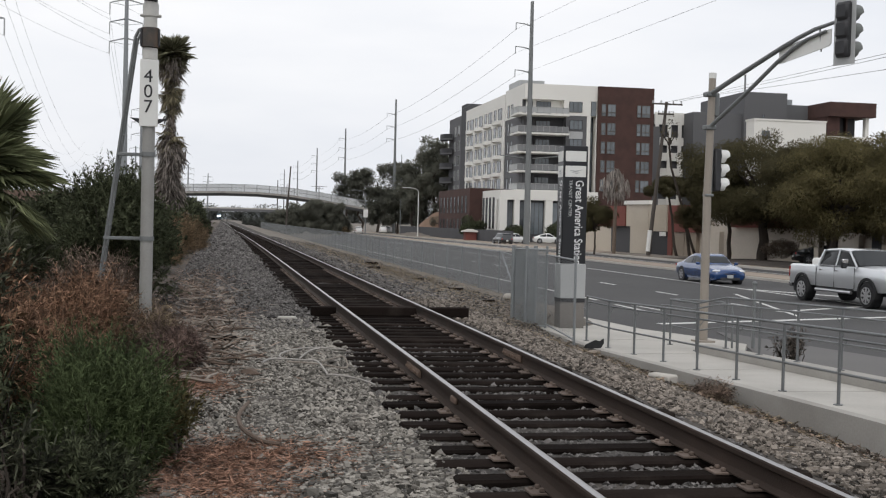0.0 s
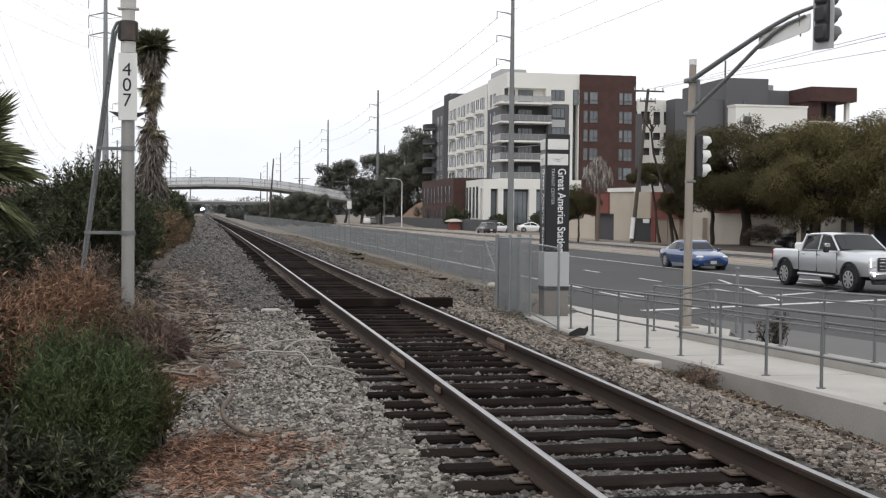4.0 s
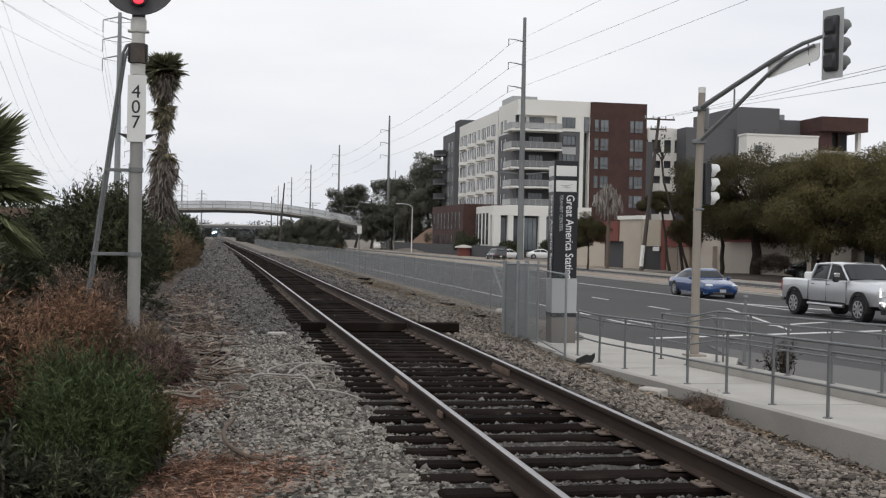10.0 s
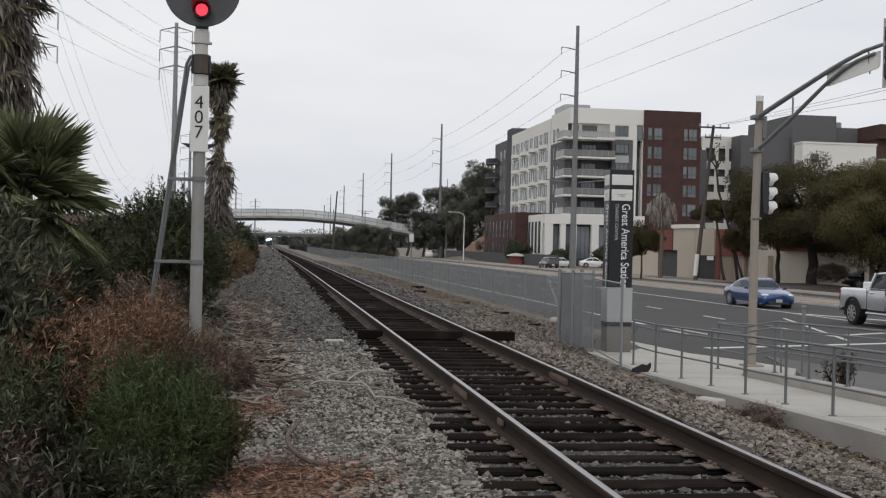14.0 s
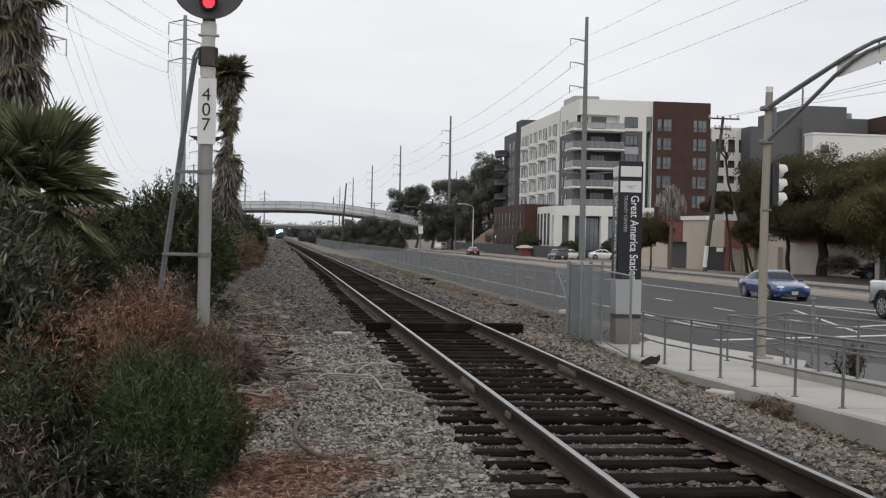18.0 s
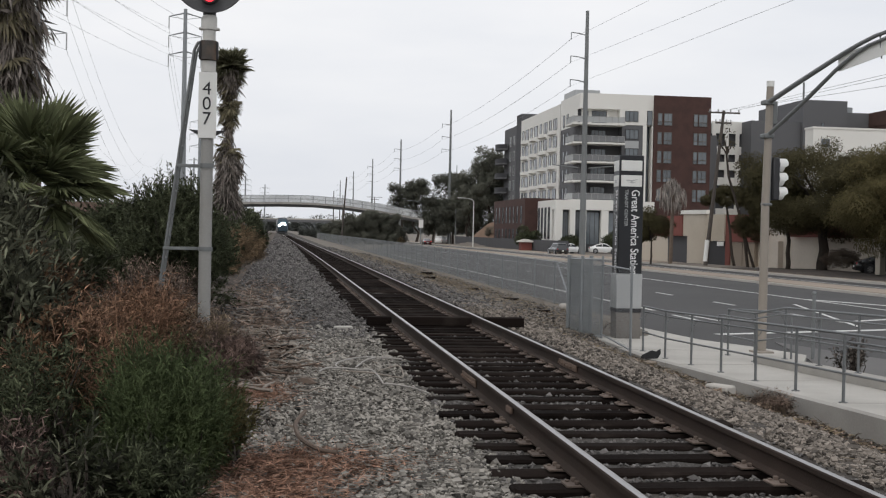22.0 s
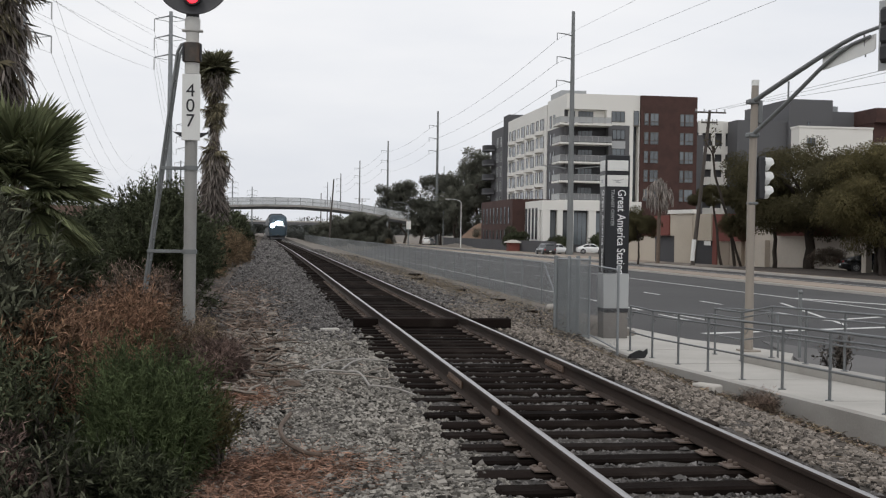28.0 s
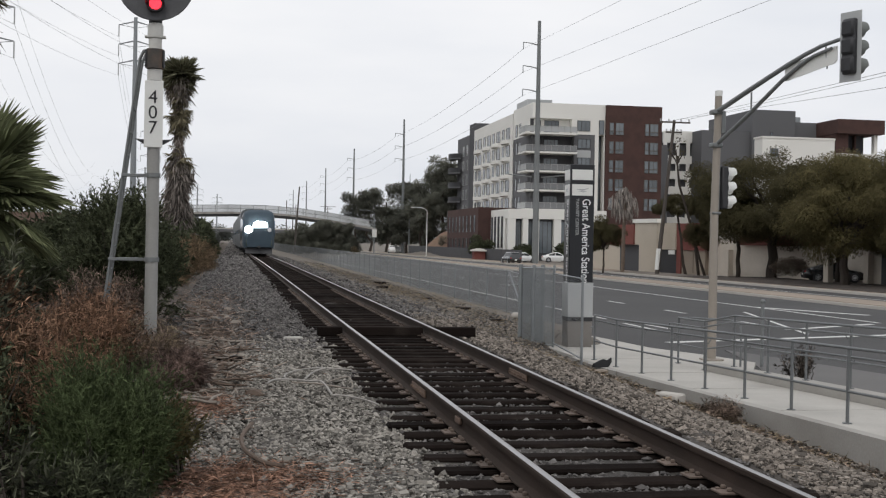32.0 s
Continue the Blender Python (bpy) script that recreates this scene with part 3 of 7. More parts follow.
plate = M().box(0, 0, 0.011, 0.36, 0.19, 0.018, 0.004)
for sx in (-0.1, 0.1):
    for sy in (-0.055, 0.055):
        plate.box(sx, sy, 0.034, 0.035, 0.03, 0.03, 0.006)
    plate.box(sx * 1.45, -0.05 * np.sign(sx), 0.026, 0.03, 0.03, 0.016, 0.005)
plate_mesh = mesh("tie_plate", plate, PLATE)
FIRST, NEAR = 1.9, 116
for k in range(-16, NEAR):
    y = FIRST + TIE_STEP * k + rnd.uniform(-0.05, 0.05)
    ob = part("sleeper", tie_meshes[k % 6], None, track)
    ob.location = (tie_x + bend(y) + rnd.uniform(-0.07, 0.07), y, rnd.uniform(-0.012, 0.004))
    ob.rotation_euler = (0, 0, rnd.uniform(-0.02, 0.02))
    if y < 42:
        for rx in RAIL_X:
            p = part("tie_plate", plate_mesh, None, track)
            p.location = (rx + bend(y), y + rnd.uniform(-0.02, 0.02), 0.002)
far_ties = M()
for k in range(NEAR, NEAR + 400):
    far_ties.box(tie_x + bend(FIRST + TIE_STEP * k), FIRST + TIE_STEP * k, -0.09, 2.6, 0.22, 0.18)
part("distant_sleeper_run", far_ties, TIE, track, "rows of dark wooden sleepers", kind="stuff")
for rx, y in ((RAIL_X[0], 13.25), (RAIL_X[1], 14.7)):
    for s in (-1, 1):
        m = M().box(rx + s * 0.026, y, 0.105, 0.025, 0.9, 0.085, 0.006)
        for k in range(6):
            m.tube([(rx + s * 0.03, y - 0.38 + 0.152 * k, 0.105), (rx + s * 0.062, y - 0.38 + 0.152 * k, 0.105)], 0.016, 6)
        part("joint_bar", m, JOINT, track, "rusty bolted rail joint bar")
part("bond_tab", M().box(RAIL_X[0] - 0.03, 10.85, 0.12, 0.03, 0.22, 0.06, 0.008), JOINT, track, "brown patch on the rail web")
deck_m = M().box(2.92, 22.15, 0.08, 1.36, 0.3, 0.17, 0.015)
deck_b = M().box(1.86, 22.2, 0.07, 0.46, 0.3, 0.17, 0.015)
deck_c = M().box(4.2, 22.25, 0.07, 0.85, 0.3, 0.17, 0.015)
timber = thing("crossing_timber", "black creosoted timbers laid across the rails", "timber")
for m in (deck_m, deck_b, deck_c):
    part("timber_piece", m, TIE, timber)

# ---- ballast stones ----


def stones(n, x0, x1, y0, y1, size, seed, avoid_ties=False, sink=0.25, grow=0.0, cheap=False, shift=0.0):
    rng = np.random.default_rng(seed)
    x = rng.uniform(x0, x1, n)
    y = y0 * (y1 / y0) ** rng.random(n) + shift
    if shift:
        keep = np.abs(x - 2.92) > 1.4
        x, y, n = x[keep], y[keep], int(keep.sum())
    trodden = ((x + 0.2) / 0.62) ** 2 + ((y - 8.75) / 0.85) ** 2 + 0.5 * np.sin(x * 9) * np.sin(y * 7)
    keep = (trodden > 1.0) | (rng.random(n) < 0.16)
    x, y = x[keep], y[keep]
    if avoid_ties:
        ph = ((y - FIRST) / TIE_STEP) % 1.0
        keep = (ph > 0.22) & (ph < 0.78) & (np.abs(x - RAIL_X[0]) > 0.08) & (np.abs(x - RAIL_X[1]) > 0.08)
        x, y = x[keep], y[keep]
    n = len(x)
    if not cheap:
        base = np.array([(a, b, c) for a in (-0.62, 0.62) for b in (-0.62, 0.62) for c in (-0.62, 0.62)])
        faces = np.array([(0, 1, 3), (0, 3, 2), (4, 6, 7), (4, 7, 5), (0, 4, 5), (0, 5, 1), (2, 3, 7), (2, 7, 6), (0, 2, 6), (0, 6, 4), (1, 5, 7), (1, 7, 3)])
    if cheap:
        base = np.array([(1, 0, 0), (-1, 0, 0), (0, 1, 0), (0, -1, 0), (0, 0, 1), (0, 0, -1)], float)
        faces = np.array([(0, 2, 4), (2, 1, 4), (1, 3, 4), (3, 0, 4), (2, 0, 5), (1, 2, 5), (3, 1, 5), (0, 3, 5)])
    c = len(base)
    kinds = base[None] * rng.uniform(0.68, 1.25, (24, c, 1))
    s = size * np.exp(rng.normal(0, 0.32, n)) * (1 + grow * np.maximum(y - 12, 0))
    stretch = np.stack([rng.uniform(0.9, 1.6, n), rng.uniform(0.7, 1.05, n), rng.uniform(0.55, 0.9, n)], 1)
    v = kinds[rng.integers(0, 24, n)] * (s[:, None] * stretch)[:, None]
    a, b = rng.uniform(0, 2 * np.pi, n), rng.normal(0, 0.55, n)
    ca, sa, cb, sb = np.cos(a)[:, None], np.sin(a)[:, None], np.cos(b)[:, None], np.sin(b)[:, None]
    vx, vy, vz = v[..., 0], v[..., 1] * cb - v[..., 2] * sb, v[..., 1] * sb + v[..., 2] * cb
    v = np.stack([vx * ca - vy * sa, vx * sa + vy * ca, vz], -1)
    z = ground_z(x, y) + s * (0.5 - sink) + rng.random(n) * s * 0.5
    v = v + np.stack([x, y, z], 1)[:, None]
    f = faces[None] + (np.arange(n) * c)[:, None, None]
    return v.reshape(-1, 3), f.reshape(-1, 3)


def stone_field(label, *sets, material=STONE):
    vs, fs, k = [], [], 0
    for v, f in sets:
        vs.append(v)
        fs.append(f + k)
        k += len(v)
    ob = new("ballast", bulk("ballast", np.concatenate(vs), np.concatenate(fs), material))
    return tagged(ob, label, "ballast", kind="stuff")


stone_field("loose grey and tan crushed stone ballast", stones(18000, -1.15, 1.75, 5.6, 10, 0.0172, 11), stones(13500, -1.15, 1.75, 9.8, 15, 0.0175, 24, cheap=True), stones(13000, -1.15, 1.75, 15, 22, 0.0198, 15, grow=0.004, cheap=True), stones(9000, -1.15, 7.3, 1.0, 12.6, 0.022, 21, cheap=True, shift=-7.0))
stone_field("brown and grey crushed stone between the track and the walkway", stones(14500, 4.36, 7.3, 5.6, 10, 0.0178, 13), stones(9000, 4.36, 7.3, 9.8, 13, 0.0182, 25, cheap=True), stones(20000, 4.36, 7.3, 13, 30, 0.0205, 17, grow=0.006, cheap=True), material=BROWNST)
stone_field("darker grey crushed stone along the far shoulder of the track", stones(15000, 1.55, 4.35, 5.0, 17, 0.018, 12, True, sink=0.42, cheap=True), stones(20000, -1.25, 1.7, 19.5, 60, 0.0225, 18, grow=0.008, cheap=True), stones(12000, -1.15, 1.6, 55, 130, 0.034, 19, grow=0.006, cheap=True), stones(3500, 1.55, 4.35, 16, 34, 0.02, 22, True, sink=0.55, cheap=True), stones(7000, -1.0, 1.4, 120, 260, 0.055, 16, grow=0.002, cheap=True), stones(4000, 5.6, 8.2, 27, 75, 0.015, 26, grow=0.006, cheap=True), stones(5500, 4.3, 5.4, 28, 120, 0.025, 14, grow=0.008, cheap=True), stones(4500, 4.8, 8.0, 28, 110, 0.02, 27, grow=0.006, cheap=True), material=DARKSTONE)
m = M()
rng = np.random.default_rng(23)
ring_pts = []
for q in (0.0, 0.45, 0.8, 1.0):
    ring_pts.append([(-0.2 + 0.85 * q * math.cos(a) * (1 + 0.12 * math.sin(5 * a)), 8.75 + 1.15 * q * math.sin(a) * (1 + 0.1 * math.sin(3 * a + 1))) for a in (2 * math.pi * j / 28 for j in range(28))])
m.loft([[(x, y, float(ground_z(x, y)) + 0.012 - 0.03 * (k == 3)) for x, y in r] for k, r in enumerate(ring_pts)], False)
solo("dirt_patch", m, REDDIRT, "bare reddish trodden dirt beside the bush", "dirt", kind="structure")

# ---- walkway with ramp ----


def ramp_z(y):
    return -0.65 + 0.0285 * max(0.0, 22.7 - y)


m = M()
m.loft([[(7.38, y, -1.2), (7.38, y, ramp_z(y)), (9.05, y, ramp_z(y)), (9.05, y, -1.2)] for y in (27.5, 22.7, 3.0, -20.0)])
walkway = solo("walkway", m, CONC, "pale concrete ramp walkway beside the track", "walkway", kind="structure")
for y in (24.4, 21.3, 18.2, 15.1, 12.0):
    part("joint", M().box(8.2, y, ramp_z(y) + 0.001, 1.6, 0.012, 0.004), CONCW, walkway)
m = M()
m.loft([[(7.2, y, -1.2), (7.2, y, ramp_z(y) + 0.012), (7.377, y, ramp_z(y) + 0.012), (7.377, y, -1.2)] for y in (24.6, 22.7, 3.0, -20.0)])
solo("walkway_edge", m, CONCW, "weathered concrete edge beam of the walkway", "edge beam", kind="structure")
m = M()
m.loft([[(9.06, y, -1.2), (9.06, y, ramp_z(y) + 0.16), (9.34, y, ramp_z(y) + 0.16), (9.34, y, -1.2)] for y in (21.6, 3.0, -20.0)])
solo("low_wall", m, CONCW, "low concrete retaining wall beside the ramp", "low wall", kind="structure")
m = M().prism([(9.06, 21.62), (10.3, 22.2), (11.0, 23.6), (10.6, 25.2), (9.9, 27.0), (9.5, 31.0), (7.4, 31.0), (7.4, 27.52), (9.06, 27.52)], -1.2, -0.655, "z")
solo("pavement", m, CONC, "pale concrete pavement at the corner", "pavement", kind="structure")
m = M().prism([(9.36, -20), (10.5, -20), (10.5, 21.5), (10.2, 22.1), (9.36, 21.7)], -1.2, -0.72, "z")
solo("pavement", m, CONC, "pale concrete pavement along the road", "pavement", kind="structure")

m = M().prism([(10.505, -20), (13.4, -20), (13.4, 21.0), (12.0, 27.5), (11.05, 23.6), (10.505, 22.0)], -1.2, -0.742, "z")
solo("road_apron", m, PALEASPH, "paler asphalt apron at the road's edge", "asphalt", kind="structure")

# ---- railings of the ramp ----


def railing(label, x, posts, zf, inner, loop=False):
    ob = thing("railing", label, "railing", "railings of the ramp")
    y0, y1 = posts[0], posts[-1]
    for y in posts:
        p = part("post", M().tube([(x, y, zf(y) - 0.02), (x, y, zf(y) + 0.93)], 0.022, 10), RAILING, ob)
        part("base_flange", M().tube([(x, y, zf(y)), (x, y, zf(y) + 0.012)], 0.06, 12), RAILING, p)
        part("bracket", M().tube([(x, y, zf(y) + 0.75), (x + inner * 0.5, y, zf(y) + 0.73), (x + inner, y, zf(y) + 0.80)], 0.008, 6), RAILING, p)
    ys_ = [y0 + 0.02] + [y for y in posts[1:-1]] + [y1 - 0.02]
    part("top_rail", M().tube([(x, y, zf(y) + 0.94) for y in ys_], 0.021, 10), RAILING, ob)
    part("mid_rail", M().tube([(x, y, zf(y) + 0.40) for y in ys_], 0.017, 10), RAILING, ob)
    e = [(x, y0 + 0.3, zf(y0) + 0.66), (x + inner, y0 + 0.32, zf(y0) + 0.68), (x + inner, y0 + 0.3, zf(y0) + 0.80)] if loop else []
    part("handrail", M().tube(e + [(x + inner, y, zf(y) + 0.82) for y in ys_], 0.017, 10), RAILING, ob)
    return ob


front_posts = [24.1] + [22.65 - 1.5 * k for k in range(16)]
railing("grey steel tube railing along the track edge of the ramp", 7.6, front_posts, lambda y: ramp_z(y), 0.09, True)
back_posts = [23.42 - 1.39 * k for k in range(16)]
railing("grey steel tube railing on the low wall of the ramp", 9.2, back_posts, lambda y: ramp_z(y) + (0.16 if y < 21.6 else 0.0), -0.09, True)
end_loop = thing("handrail_loop", "rounded steel tube loop closing the end of a handrail", "railing", "railings of the ramp")
part("loop", M().tube([(9.2, 22.7, 0.29), (9.2, 23.2, 0.29), (9.28, 23.42, 0.29), (9.45, 23.45, 0.29), (9.95, 22.6, 0.3), (10.05, 22.3, 0.27), (10.05, 22.25, 0.0), (10.05, 22.25, -0.66)], 0.021, 10), RAILING, end_loop)
# ---- chain link fence and gate ----
fence = thing("chain_link_fence", "long galvanised chain link fence between track and road", "fence")
FENCE = [(7.35, 27.4), (8.0, 31.2), (8.55, 36.0), (8.65, 60.0), (8.8, 120.0), (9.0, 300.0)]


def fence_at(s):
    for (x0, y0), (x1, y1) in zip(FENCE, FENCE[1:]):
        d = math.hypot(x1 - x0, y1 - y0)
        if s <= d:
            break
        s -= d
    x, y = x0 + (x1 - x0) * s / d, y0 + (y1 - y0) * s / d
    base = float(ground_z(x, y))
    if y < 36:
        base = min(base, -0.36 - 0.25 * (36 - y) / 9)
    return Vector((x, y, base))


FH = 1.32
s = 0.0
while s < 260:
    p = fence_at(s)
    part("post", M().tube([p - Vector((0, 0, 0.2)), p + Vector((0, 0, FH + 0.03))], 0.024, 8), GALV, fence)
    s += 3.0
knots = [0.0, 3.9, 6, 8.7, 12, 20, 32.6, 60, 92, 140, 200, 260]
part("top_rail", M().tube([fence_at(q) + Vector((0, 0, FH)) for q in knots], 0.017, 6), GALV, fence)
part("tension_wire", M().tube([fence_at(q) + Vector((0, 0, 0.06)) for q in knots], 0.006, 4), GALV, fence)


def fabric(a, b, cell, wide):
    """Crossed wires as thin flat strips."""
    out = M()
    q = a
    while q < b:
        for sgn in (1, -1):
            p0, p1 = fence_at(max(q, 0)), fence_at(max(q + sgn * FH, 0))
            u = (p1 - p0).normalized() * wide
            out.add([p0 - u, p0 + u, p1 + u + Vector((0, 0, FH)), p1 - u + Vector((0, 0, FH))], [(0, 1, 2, 3)])
        q += cell
    return out


part("chain_link_mesh", fabric(0, 45, 0.06, 0.0078), GALV, fence, kind="stuff")
part("chain_link_mesh", fabric(45, 258, 0.13, 0.023), GALV, fence, kind="stuff")
part("brace", M().tube([fence_at(8.7) + Vector((0, 0, 1.28)), fence_at(4.3) + Vector((0, 0, 0.05))], 0.022, 8), GALV, fence)
part("brace", M().tube([fence_at(8.7) + Vector((0.1, 0, 0.9)), fence_at(4.0) + Vector((0, 0, 1.2))], 0.016, 8), GALV, fence)

gate = thing("fence_gate", "galvanised mesh gate folded against its posts", "gate")
gz = -0.72
for x, y, r in ((6.78, 27.35, 0.05), (7.02, 27.05, 0.04), (7.3, 27.3, 0.05), (7.5, 27.0, 0.03)):
    part("post", M().tube([(x, y, gz), (x, y, gz + 2.0)], r, 10), GALV, gate)
for x0, y0, x1, y1 in ((6.78, 27.33, 7.3, 27.28), (6.8, 27.2, 7.02, 27.05), (7.05, 27.0, 7.48, 26.95)):
    for h in (0.12, 1.92):
        f_ = part("gate_rail", M().tube([(x0, y0, gz + h), (x1, y1, gz + h)], 0.02, 8), GALV, gate)
    w, k = M(), 0
    d = Vector((x1 - x0, y1 - y0, 0))
    ln = d.length
    d.normalize()
    u = -1.8
    while u < ln:
        for sg in (1, -1):
            a0, b0 = (u, u + 1.8) if sg > 0 else (u + 1.8, u)
            t0, t1 = max(0, (0 - u) / 1.8), min(1, (ln - u) / 1.8)
            lo, hi = (t0, t1) if sg > 0 else (1 - t1, 1 - t0)
            if hi - lo > 0.02:
                pa = Vector((x0, y0, gz + 0.12)) + d * (a0 + (b0 - a0) * lo) + Vector((0, 0, 1.8 * lo))
                pb = Vector((x0, y0, gz + 0.12)) + d * (a0 + (b0 - a0) * hi) + Vector((0, 0, 1.8 * hi))
                w.add([pa - d * 0.0065, pa + d * 0.0065, pb + d * 0.0065, pb - d * 0.0065], [(0, 1, 2, 3)])
        u += 0.03
    part("gate_mesh", w, GALV, f_, kind="stuff")

thin = thing("sign_post", "slim galvanised sign post at the walkway edge", "post")
part("pole", M().tube([(7.02, 23.1, -0.75), (7.02, 23.1, 1.15)], 0.028, 8), GALV, thin)
part("cap", M().tube([(7.02, 23.1, 1.15), (7.02, 23.1, 1.17)], 0.034, 8), GALV, thin)
leaf = thing("gate_leaf", "open mesh gate leaf between gate and post", "gate")
LA, LB = Vector((7.46, 26.85, -0.62)), Vector((7.05, 23.2, -0.62))
LU, LN = (LB - LA).normalized(), (LB - LA).length
part("top_rail", M().tube([LA + Vector((0, 0, 1.7)), LB + Vector((0, 0, 1.7))], 0.019, 8), GALV, leaf)
part("bottom_rail", M().tube([LA + Vector((0, 0, 0.08)), LB + Vector((0, 0, 0.08))], 0.019, 8), GALV, leaf)
part("stile", M().tube([LA + Vector((0, 0, 0.05)), LA + Vector((0, 0, 1.72))], 0.02, 8), GALV, leaf)
wv, u = M(), -1.6
while u < LN:
    for sg in (1, -1):
        t0, t1 = max(0, -u / 1.6), min(1, (LN - u) / 1.6)
        if t1 - t0 > 0.02:
            ends = []
            for t in (t0, t1):
                ends.append(LA + LU * (u + 1.6 * t) + Vector((0, 0, 0.09 + 1.6 * (t if sg > 0 else 1 - t))))
            wv.add([ends[0] - LU * 0.0035, ends[0] + LU * 0.0035, ends[1] + LU * 0.0035, ends[1] - LU * 0.0035], [(0, 1, 2, 3)])
    u += 0.06
part("leaf_mesh", wv, GALV, leaf, kind="stuff")

# ---- lettering ----


def letters(name, text, size, material, parent, m, label="", stretch=1.0):
    c = bpy.data.curves.new(name, "FONT")
    c.body, c.size, c.extrude, c.align_x, c.align_y = text, size, 0.002, "LEFT", "CENTER"
    c.offset = size * 0.006 if len(text) > 1 else 0.0
    o = bpy.data.objects.new(name, c)
    scene.collection.objects.link(o)
    bpy.context.view_layer.update()
    me = bpy.data.meshes.new_from_object(o.evaluated_get(bpy.context.evaluated_depsgraph_get()))
    bpy.data.objects.remove(o)
    me.materials.clear()
    me.materials.append(material)
    ob = new(name, me)
    ob.parent = parent
    ob.matrix_local = m @ Matrix.Diagonal((stretch, 1, 1, 1))
    return tagged(ob, label)


# ---- station sign pillar ----
PLINTH = mat("dark_plinth_concrete", (0.21, 0.195, 0.18), 0.9, 2.0, 0.25, 30, 0.3, second=(0.15, 0.14, 0.128), cover=0.55)
pillar = thing("station_sign", "tall black station pillar sign with white lettering on a grey base", "sign", at=(8.165, 27.3, -0.66), turn=-2.5)
pillar.matrix_world = pillar.matrix_world @ Matrix.Diagonal((1.28, 1.19, 1.022, 1))
part("plinth", M().box(0, 0, 0.3, 0.46, 0.46, 0.62, 0.01), PLINTH, pillar, "grey concrete plinth")
part("base_band", M().box(0, 0, 0.66, 0.475, 0.475, 0.09, 0.005), DARKM, pillar)
part("base_panel", M().box(0, 0, 1.1, 0.48, 0.48, 0.8, 0.01), GREYP, pillar, "pale grey metal base panel")
part("shaft", M().box(0, 0, 2.87, 0.46, 0.46, 2.72, 0.012), BLACKP, pillar, "black sign shaft")
for sx in (0, 1):
    rot = pose(0, 0, 0, 0, 0, -90 * sx)
    for z0, h in ((3.64, 0.26), (3.99, 0.24)):
        p = M()
        p.box(0, -0.233, z0, 0.39, 0.012, h, 0.003)
        p.v = [tuple(rot @ Vector(q)) for q in p.v]
        pn = part("header_panel", p, WHITEP, pillar, "white square panel with a small emblem")
        if z0 < 3.9:
            e = M()
            e.prism([(-0.13, 3.66), (0.0, 3.62), (0.14, 3.69), (0.02, 3.66)], -0.242, -0.2405)
            e.prism([(-0.1, 3.62), (0.02, 3.585), (0.09, 3.615), (0.01, 3.61)], -0.242, -0.2405)
            e.v = [tuple(rot @ Vector(q)) for q in e.v]
            part("emblem", e, GREYP, pn)
    base = rot @ Matrix.Translation((0.075, -0.233, 3.44)) @ Euler((radians(90), radians(90), 0)).to_matrix().to_4x4()
    base2 = rot @ Matrix.Translation((-0.09, -0.233, 3.44)) @ Euler((radians(90), radians(90), 0)).to_matrix().to_4x4()
    letters("lettering", "Great America Station", 0.214, WLET, pillar, base, "white station name running down the sign")
    letters("lettering", "TRANSIT CENTER", 0.085, GREYP, pillar, base2, "small grey words running down the sign", 1.25)

# ---- traffic signal ----


def signal_head(parent, m, backplate=True, reach=0.42, visor=VISOR):
    def moved(q):
        q.v = [tuple(m @ Vector(p)) for p in q.v]
        return q

    h = part("signal_head", moved(M().box(0, 0, 0, 0.34, 0.2, 1.06, 0.03)), DARKM, parent, "three-section dark traffic signal head")
    if backplate:
        part("backplate", moved(M().box(0, 0.0, 0, 0.56, 0.012, 1.34, 0.004)), GREYP, h, "weathered grey backplate")
        for k in range(3):
            part("housing", moved(M().box(0, -0.09, 0.35 * (1 - k), 0.33, 0.14, 0.33, 0.05)), DARKM, h)
    for k in range(3):
        z = 0.35 * (1 - k)
        rings = []
        for d, r in ((0.1, 0.165), (reach, 0.165), (reach, 0.155), (0.11, 0.15)):
            rings.append([(r * math.cos(a), d - (0.1 if (d > 0.2 and math.sin(a) < -0.2) else 0), z + r * math.sin(a)) for a in (2 * math.pi * j / 16 for j in range(16))])
        part("visor", moved(M().loft(rings, False)), visor, h, "visor, grey on the arm, white for sky light on the pole")
        part("lens", moved(M().tube([(0, 0.1, z), (0, 0.115, z)], 0.15, 16)), DARKM, h)
    return h


tsig = thing("traffic_signal", "tan steel traffic signal pole with a curved truss mast arm", "traffic signal", at=(10.2, 24.05, 0))
part("pole", M().tube([(0, 0, -0.7), (0, 0, 2.5), (0.045, 0, 5.0)], [0.095, 0.086, 0.076], 16), TANPOLE, tsig)
part("pole_cap", M().tube([(0.045, 0, 5.0), (0.047, 0, 5.12)], 0.08, 16), WHITEP, tsig)
part("base_plate", M().box(0, 0, -0.64, 0.4, 0.4, 0.05, 0.01), TANPOLE, tsig)
AD = Vector((0.68, -4.03, 0))
rise = [(0.0, 4.66), (0.3, 5.0), (0.5, 5.22), (0.62, 5.35), (0.735, 5.46), (0.852, 5.55), (1.0, 5.6)]
part("mast_arm", M().tube([AD * a + Vector((0, 0, z)) for a, z in rise], [0.055, 0.052, 0.048, 0.045, 0.042, 0.038, 0.034], 10), POLEST, tsig)
part("lower_arm", M().tube([AD * a + Vector((0, 0, z)) for a, z in ((0.0, 3.95), (0.314, 4.54), (0.573, 5.07), (0.701, 5.28), (0.802, 5.4), (0.93, 5.47))], [0.046, 0.044, 0.04, 0.036, 0.032, 0.028], 10), POLEST, tsig)
